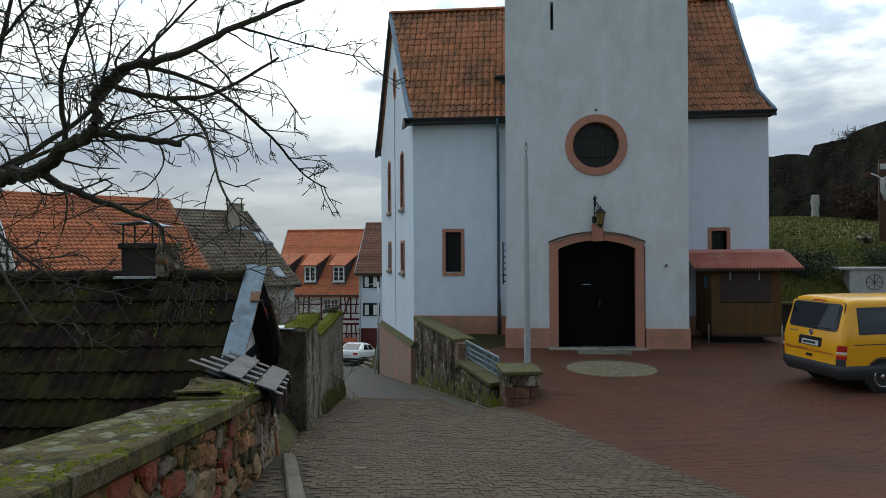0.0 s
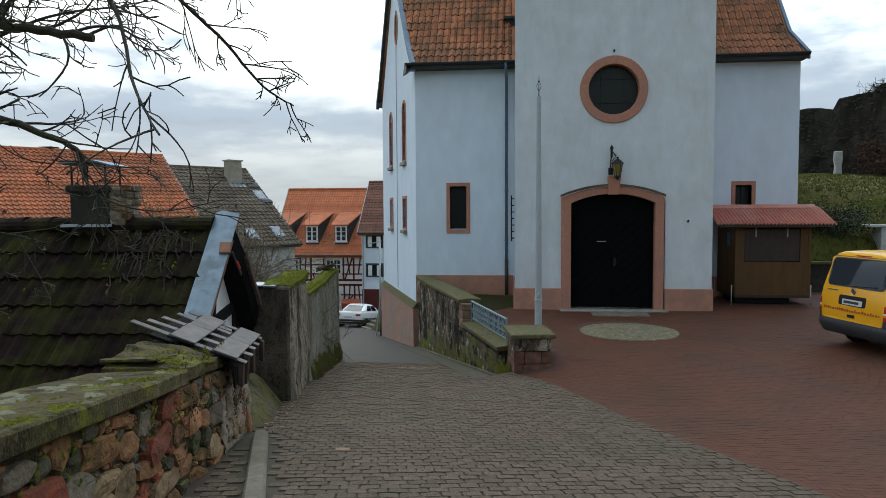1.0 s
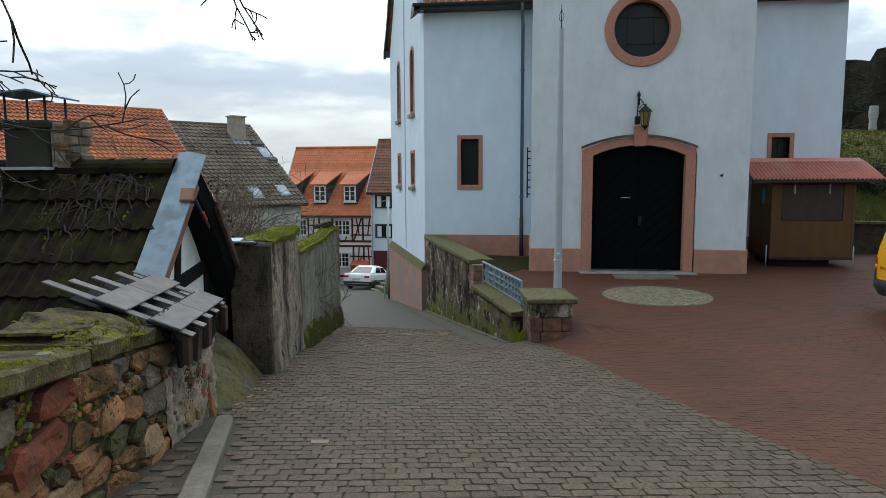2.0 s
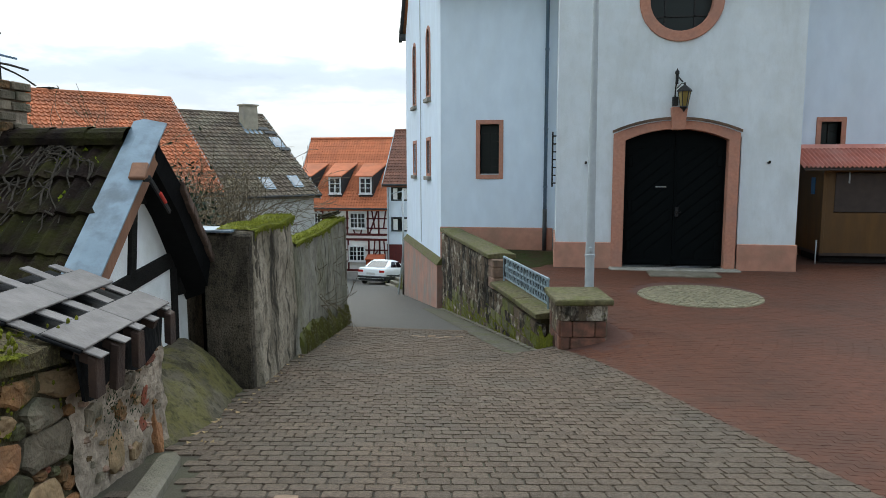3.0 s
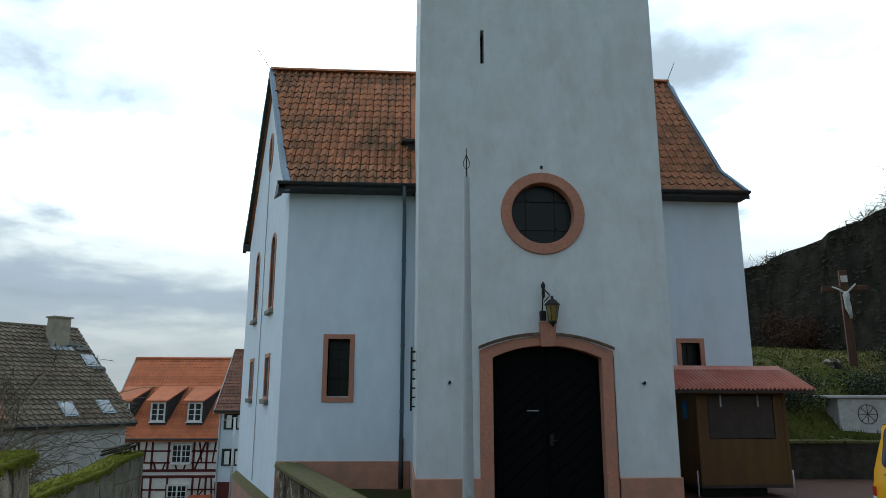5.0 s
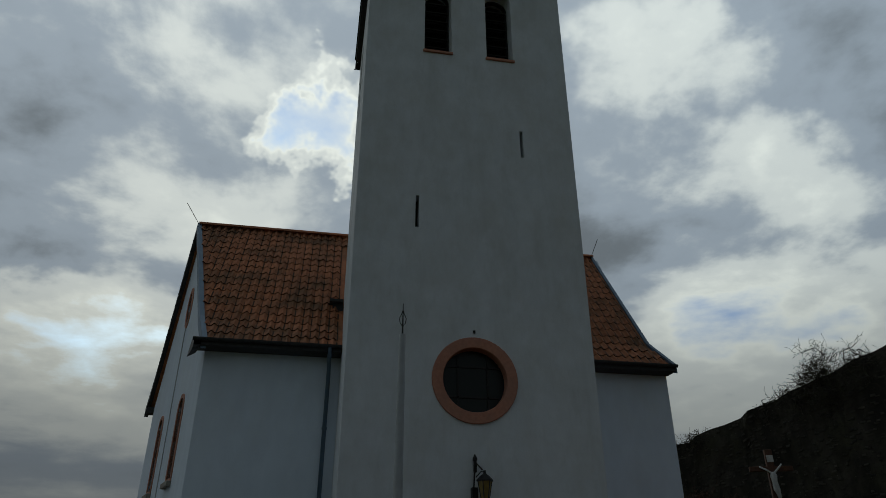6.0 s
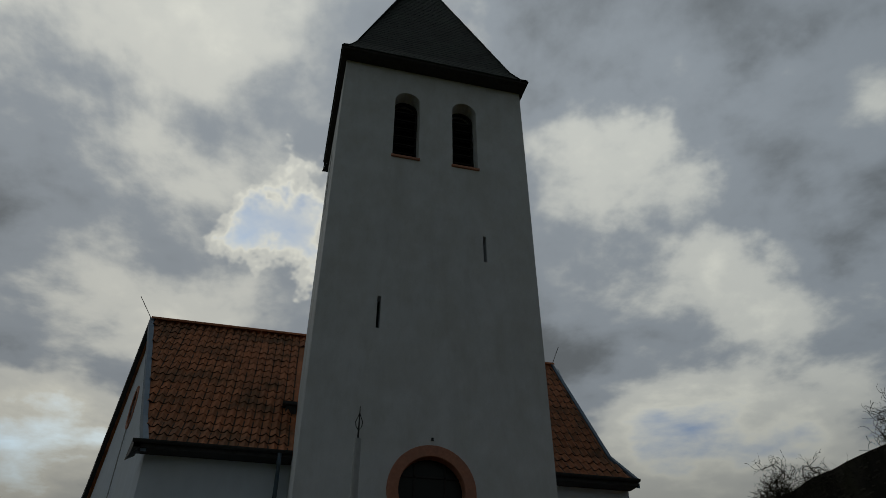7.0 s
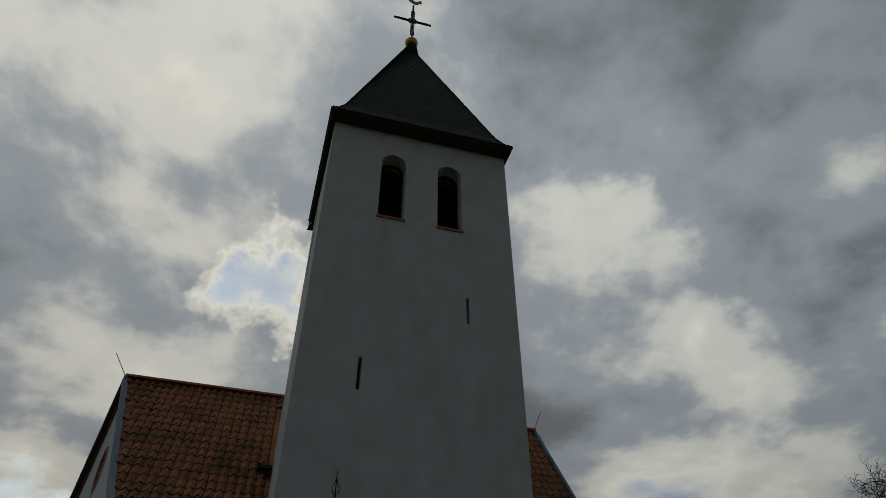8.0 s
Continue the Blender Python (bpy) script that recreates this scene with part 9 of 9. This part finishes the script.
for i, (x, y, h, n, sd) in enumerate(((-9.0, -8.0, 2.4, 20, 8), (-9.5, -6.6, 2.7, 24, 1), (-9.5, -5.2, 3.0, 24, 2), (-10.6, -3.6, 3.4, 22, 3), (-11.8, -2.2, 3.8, 14, 4), (-10.0, -3.0, 2.9, 12, 5), (-12.6, -4.2, 3.6, 14, 7), (-9.9, -7.0, 2.8, 14, 9), (-8.0, -6.2, 2.2, 8, 21), (-8.6, -5.0, 2.3, 8, 22), (-9.1, -3.9, 2.5, 8, 23))):
    b = thing("bush", pose(x - 0.6, y, street_z(y) + 0.2), "leafless brown shrub behind the garden wall", "bush", "bare shrubs behind the garden wall")
    r3 = random.Random(100 + sd)
    g = Geo()
    for k in range(n + n // 3):
        grow(g, (r3.gauss(0, 0.25), r3.gauss(0, 0.25), 0), (r3.gauss(0, 0.2), r3.gauss(0, 0.2), 1.0), 1.06 * h * r3.uniform(0.55, 1.2), 0.022, 2, r3, 0, 0.4, 0.006, 0.07)
    part("twig", g, "twig", b, kind="stuff")
    dry = Geo()
    for k in range(3600):
        p = Vector(g.v[r3.randrange(len(g.v))])
        if p.z < 0.5 or p.x > 0.75:
            continue
        d = Vector((r3.gauss(0, 1), r3.gauss(0, 1), r3.gauss(0, 1))).normalized() * r3.uniform(0.016, 0.04)
        e = d.cross(Vector((r3.gauss(0, 1), r3.gauss(0, 1), r3.gauss(0, 1)))).normalized() * 0.018
        dry.add([p - d, p + e, p + d, p - e], [(0, 1, 2, 3)])
    part("dry_leaf", dry, M["dryleaf"], b, "withered beige leaves", kind="stuff")
bush("bush", "dark evergreen shrub behind the garden wall", (-8.3, -8.2, street_z(-8.2)), (0.5, 0.5, 2.4), 3400, 0.045, "leafdark", 71)

# ---- nave roof tiles: each a pantile lying on the next ----
PW, PL = 0.24, 0.37


def pantile(w, l, lift):
    prof = [(x, 0.035 * math.cos(2 * math.pi * (x + 0.08 * math.sin(2 * math.pi * x)))) for x in np.linspace(-0.53, 0.53, 14)]
    top = [[(x * w, y, z + h) for x, h in prof] for y, z in ((-0.02, lift), (l * 1.06, 0.004))]
    lip = [[(x * w, y, z + h) for x, h in prof] for y, z in ((-0.01, lift - 0.04), (-0.02, lift))]
    return Geo().loft(top, cap=False, closed=False).loft(lip, cap=False, closed=False)


pan = []
prng = random.Random(14)
for i in range(5):
    me = mesh_of("tile", pantile(PW, PL, 0.027 + 0.003 * i))
    me.materials.append(M["tile"])
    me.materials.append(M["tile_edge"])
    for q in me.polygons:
        # the toe and the side lap are painted dark: grime plus the joint's shadow
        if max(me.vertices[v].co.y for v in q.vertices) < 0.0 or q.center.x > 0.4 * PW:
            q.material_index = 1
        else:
            q.use_smooth = True
    pan.append(me)
rest, rest_index = Geo(), []
plans = []
for (ya, za), (yb, zb) in zip(ROOF[:-1], ROOF[1:]):
    L = math.hypot(yb - ya, zb - za)
    n = max(1, round(L / PL))
    for r in range(n):
        t = r / n
        plans.append((ya + (yb - ya) * t, za + (zb - za) * t, math.degrees(math.atan2(zb - za, yb - ya))))
made = 0
for row, (y, z, ang) in enumerate(plans):
    x = math.ceil((roof_left(y) + 0.03) / PW) * PW       # the columns run straight up the slope
    while x < roof_right(y) - 0.08:
        if not (TX0 - 0.05 < x < TX1 + 0.05 and y < TD + 1.6):
            m = Matrix.Translation((x + prng.uniform(-0.005, 0.005), y, z + 0.01)) @ pose(0, 0, 0, ang + prng.uniform(-0.7, 0.7), 0, prng.uniform(-1.0, 1.0))
            if x < TX0 and made < 300 and row < 16:
                piece("tile", pan[prng.randrange(5)], m, nave_roof)
                made += 1
            else:
                me = pan[prng.randrange(5)]
                k = len(rest.v)
                rest.v.extend(tuple(m @ v.co) for v in me.vertices)
                rest.f.extend(tuple(k + i for i in p.vertices) for p in me.polygons)
                rest_index.extend(p.material_index for p in me.polygons)
        x += PW
field = bpy.data.meshes.new("tile")
field.from_pydata(rest.v, [], rest.f)
field.materials.append(M["tile"])
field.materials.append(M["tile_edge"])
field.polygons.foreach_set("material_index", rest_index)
field.polygons.foreach_set("use_smooth", [i == 0 for i in rest_index])
part("tile", field, "tile", nave_roof, kind="stuff")

# ---- setts of the lane ----
def left_edge(y):
    if y < -12.5:
        return face_x(y) + 0.02
    if y < -10.3:
        t = (y + 12.5) / 2.2
        return -5.93 - 0.47 * t
    if y < -7.5:
        return -6.42 - 0.15 * (y + 10.3)
    return -6.8 - 0.16 * (y + 7.5)


ROW = radians(11.6)                                  # the rows lie square to the lane
RC, RS = math.cos(ROW), math.sin(ROW)


def corners(w, d, rr, c=0.2, j=0.004, turn=False):
    """Outline of a worn paver with broken corners."""
    hx, hy = w / 2, d / 2
    cx, cy = hx * c * rr.uniform(0.6, 1.3), hy * c * rr.uniform(0.6, 1.3)
    pts = ((-hx + cx, -hy), (hx - cx, -hy), (hx, -hy + cy), (hx, hy - cy), (hx - cx, hy), (-hx + cx, hy), (-hx, hy - cy), (-hx, -hy + cy))
    pts = [(px + rr.uniform(-j, j), py + rr.uniform(-j, j)) for px, py in pts]
    return [(px * RC - py * RS, px * RS + py * RC) for px, py in pts] if turn else pts


def sett(x, y, w, d, rr, h=0.013, side=-1, c=0.2, j=0.004, inset=0.93):
    """One paver: worn corners, rounded-off edge, slightly uneven top."""
    low, top = [], []
    lean = 0.03 if h > 0.01 else 0.008
    tx, ty = rr.uniform(-lean, lean), rr.uniform(-lean, lean)
    up = h + rr.uniform(-0.25, 0.25) * h
    for ox, oy in corners(w, d, rr, c, j, side < 0):
        px, py = x + ox, y + oy
        e = edge_x(py)
        px = min(px, e - 0.008) if side < 0 else (max(px, e + 0.008) if y < -7 else px)
        low.append((px, py, ground_z(px, py) - 0.004))
        qx, qy = x + (px - x) * inset, y + (py - y) * inset
        top.append((qx, qy, ground_z(qx, qy) + up + tx * (qx - x) + ty * (qy - y)))
    return low + top


SETT_F = [tuple(range(8, 16))] + [(i, (i + 1) % 8, 8 + (i + 1) % 8, 8 + i) for i in range(8)]
PWX, PWY = 0.166, 0.128


def unit_mesh(name, w, d, h, mat, rr, c=0.2, j=0.004, inset=0.93):
    o = corners(w, d, rr, c, j)
    v = [(px, py, -0.004) for px, py in o] + [(px * inset, py * inset, h + rr.uniform(-0.002, 0.002)) for px, py in o]
    me = bpy.data.meshes.new(name)
    me.from_pydata(v, [], SETT_F)
    me.materials.append(M[mat])
    return me


prr = random.Random(2)
sett_units = [unit_mesh("sett", PWX - 0.006, PWY - 0.006, 0.013, "paver", prr) for _ in range(14)]
brick_units = [unit_mesh("brick", 0.198 - 0.002, 0.098 - 0.002, 0.003, "redpaver", prr, 0.08, 0.002, 0.985) for _ in range(5)]


def slope_pose(x, y):
    e = 0.05
    gx = (ground_z(x + e, y) - ground_z(x - e, y)) / (2 * e)
    gy = (ground_z(x, y + e) - ground_z(x, y - e)) / (2 * e)
    return pose(x, y, ground_z(x, y), math.degrees(math.atan(gy)), -math.degrees(math.atan(gx)), 0)




def on_kerb(x, y):
    dx, dy = x + 5.72, y + 12.86
    t = dx * kd.x + dy * kd.y
    return t > -0.1 and abs(dx * -kd.y + dy * kd.x) < 0.16


setts, near_count = Geo(), 0
turned = pose(0, 0, 0, 0, 0, math.degrees(ROW))
row, b = 0, -22.5
while b < -1.0:
    a = -9.0 + (PWX / 2 if row % 2 else 0) + prr.uniform(-0.012, 0.012)
    while a < 4.0:
        x, y = a * RC - b * RS, a * RS + b * RC
        if -21.5 < y < -3.05 and left_edge(y) + 0.07 < x < edge_x(y) + 0.04 and not on_kerb(x, y) and not (y > -6.75 and x > edge_x(y) - 0.66):
            if -13.4 < y < -12.1 and -5.2 < x < min(-1.2, edge_x(y) - 0.2) and near_count < 300:
                piece("sett", sett_units[prr.randrange(14)], slope_pose(x, y) @ turned, road)
                near_count += 1
            else:
                k = len(setts.v)
                setts.v.extend(sett(x, y, PWX - 0.006, PWY - 0.006, prr))
                setts.f.extend(tuple(k + i for i in q) for q in SETT_F)
        a += PWX + prr.uniform(-0.004, 0.004)
    b += PWY
    row += 1
part("sett", setts, "paver", road, kind="stuff")
M["sett_orange"] = material("orange_sett", ((0.25, 0.165, 0.105), (0.19, 0.125, 0.08)), 15, 0.85, 0.3, 70)
orange_me = mesh_of("sett", Geo().add([(px * k, py * k, z) for o in (corners(0.158, 0.12, prr),) for k, z in ((1, 0.0), (0.93, 0.0175)) for px, py in o], SETT_F))
orange_me.materials.append(M["sett_orange"])
for x, y in ((-4.62, -13.42), (-5.45, -4.6), (-5.28, -4.44), (-5.1, -4.6), (-4.95, -4.44), (-5.6, -4.44), (-4.75, -4.27), (-5.3, -4.27)):
    piece("sett", orange_me, slope_pose(x, y) @ turned, road)
gut = Geo()
gut.loft([[(edge_x(y) - 0.66 + o, y, ground_z(edge_x(y) - 0.66 + o, y) + h) for o, h in ((0.0, 0.004), (0.01, 0.014), (0.4, 0.008), (0.64, 0.016), (0.72, 0.0))] for y in np.linspace(-6.75, 3.2, 30)], cap=False, closed=False)
M["gutter_concrete"] = material("worn_concrete_gutter", ((0.105, 0.092, 0.066), (0.062, 0.055, 0.04)), 14, 0.9, 0.6, 60, (0.07, 0.072, 0.026), 1.8, 0.8)
part("gutter_strip", gut, "gutter_concrete", road, "worn concrete gutter strip", smooth=True)
for i in range(30):
    y = -6.7 + 0.33 * i
    piece("edging_stone", mesh_of("edging_stone", Geo().box((-0.05, -0.13, -0.05), (0.05, 0.13, 0.03)), 0.012) if i == 0 else bpy.data.meshes["edging_stone"], pose(line_x(y) - 0.09, y, street_z(y) + 0.015, -8, 0, 18.5 + prr.uniform(-3, 3)), road)
bpy.data.meshes["edging_stone"].materials.append(M["kerb"])

# ---- brick pavers of the square ----
bricks, near_count, row = Geo(), 0, 0
y = -16.0
while y < 1.2:
    x = max(edge_x(y) + 0.02, -4.2) + (0.1 if row % 2 else 0)
    if y > -6.9:
        x = max(x, edge_x(y) + 0.35)
    while x < 9.5:
        inside = TX0 - 0.1 < x < TX1 + 0.1 and y > -0.3
        pillar = -3.1 < x < -2.0 and -7.1 < y < -5.7
        ringd = math.hypot(x + 0.13, y + 3.25) < 1.27
        if not (inside or pillar or ringd):
            if -12.6 < y < -10.9 and -0.8 < x < 2.6 and near_count < 300:
                piece("brick", brick_units[prr.randrange(5)], slope_pose(x, y), square)
                near_count += 1
            else:
                k = len(bricks.v)
                bricks.v.extend(sett(x, y, 0.196, 0.096, prr, 0.003, 1, 0.08, 0.002, 0.985))
                bricks.f.extend(tuple(k + i for i in q) for q in SETT_F)
        x += 0.198
    y += 0.098
    row += 1
part("brick", bricks, "redpaver", square, kind="stuff")
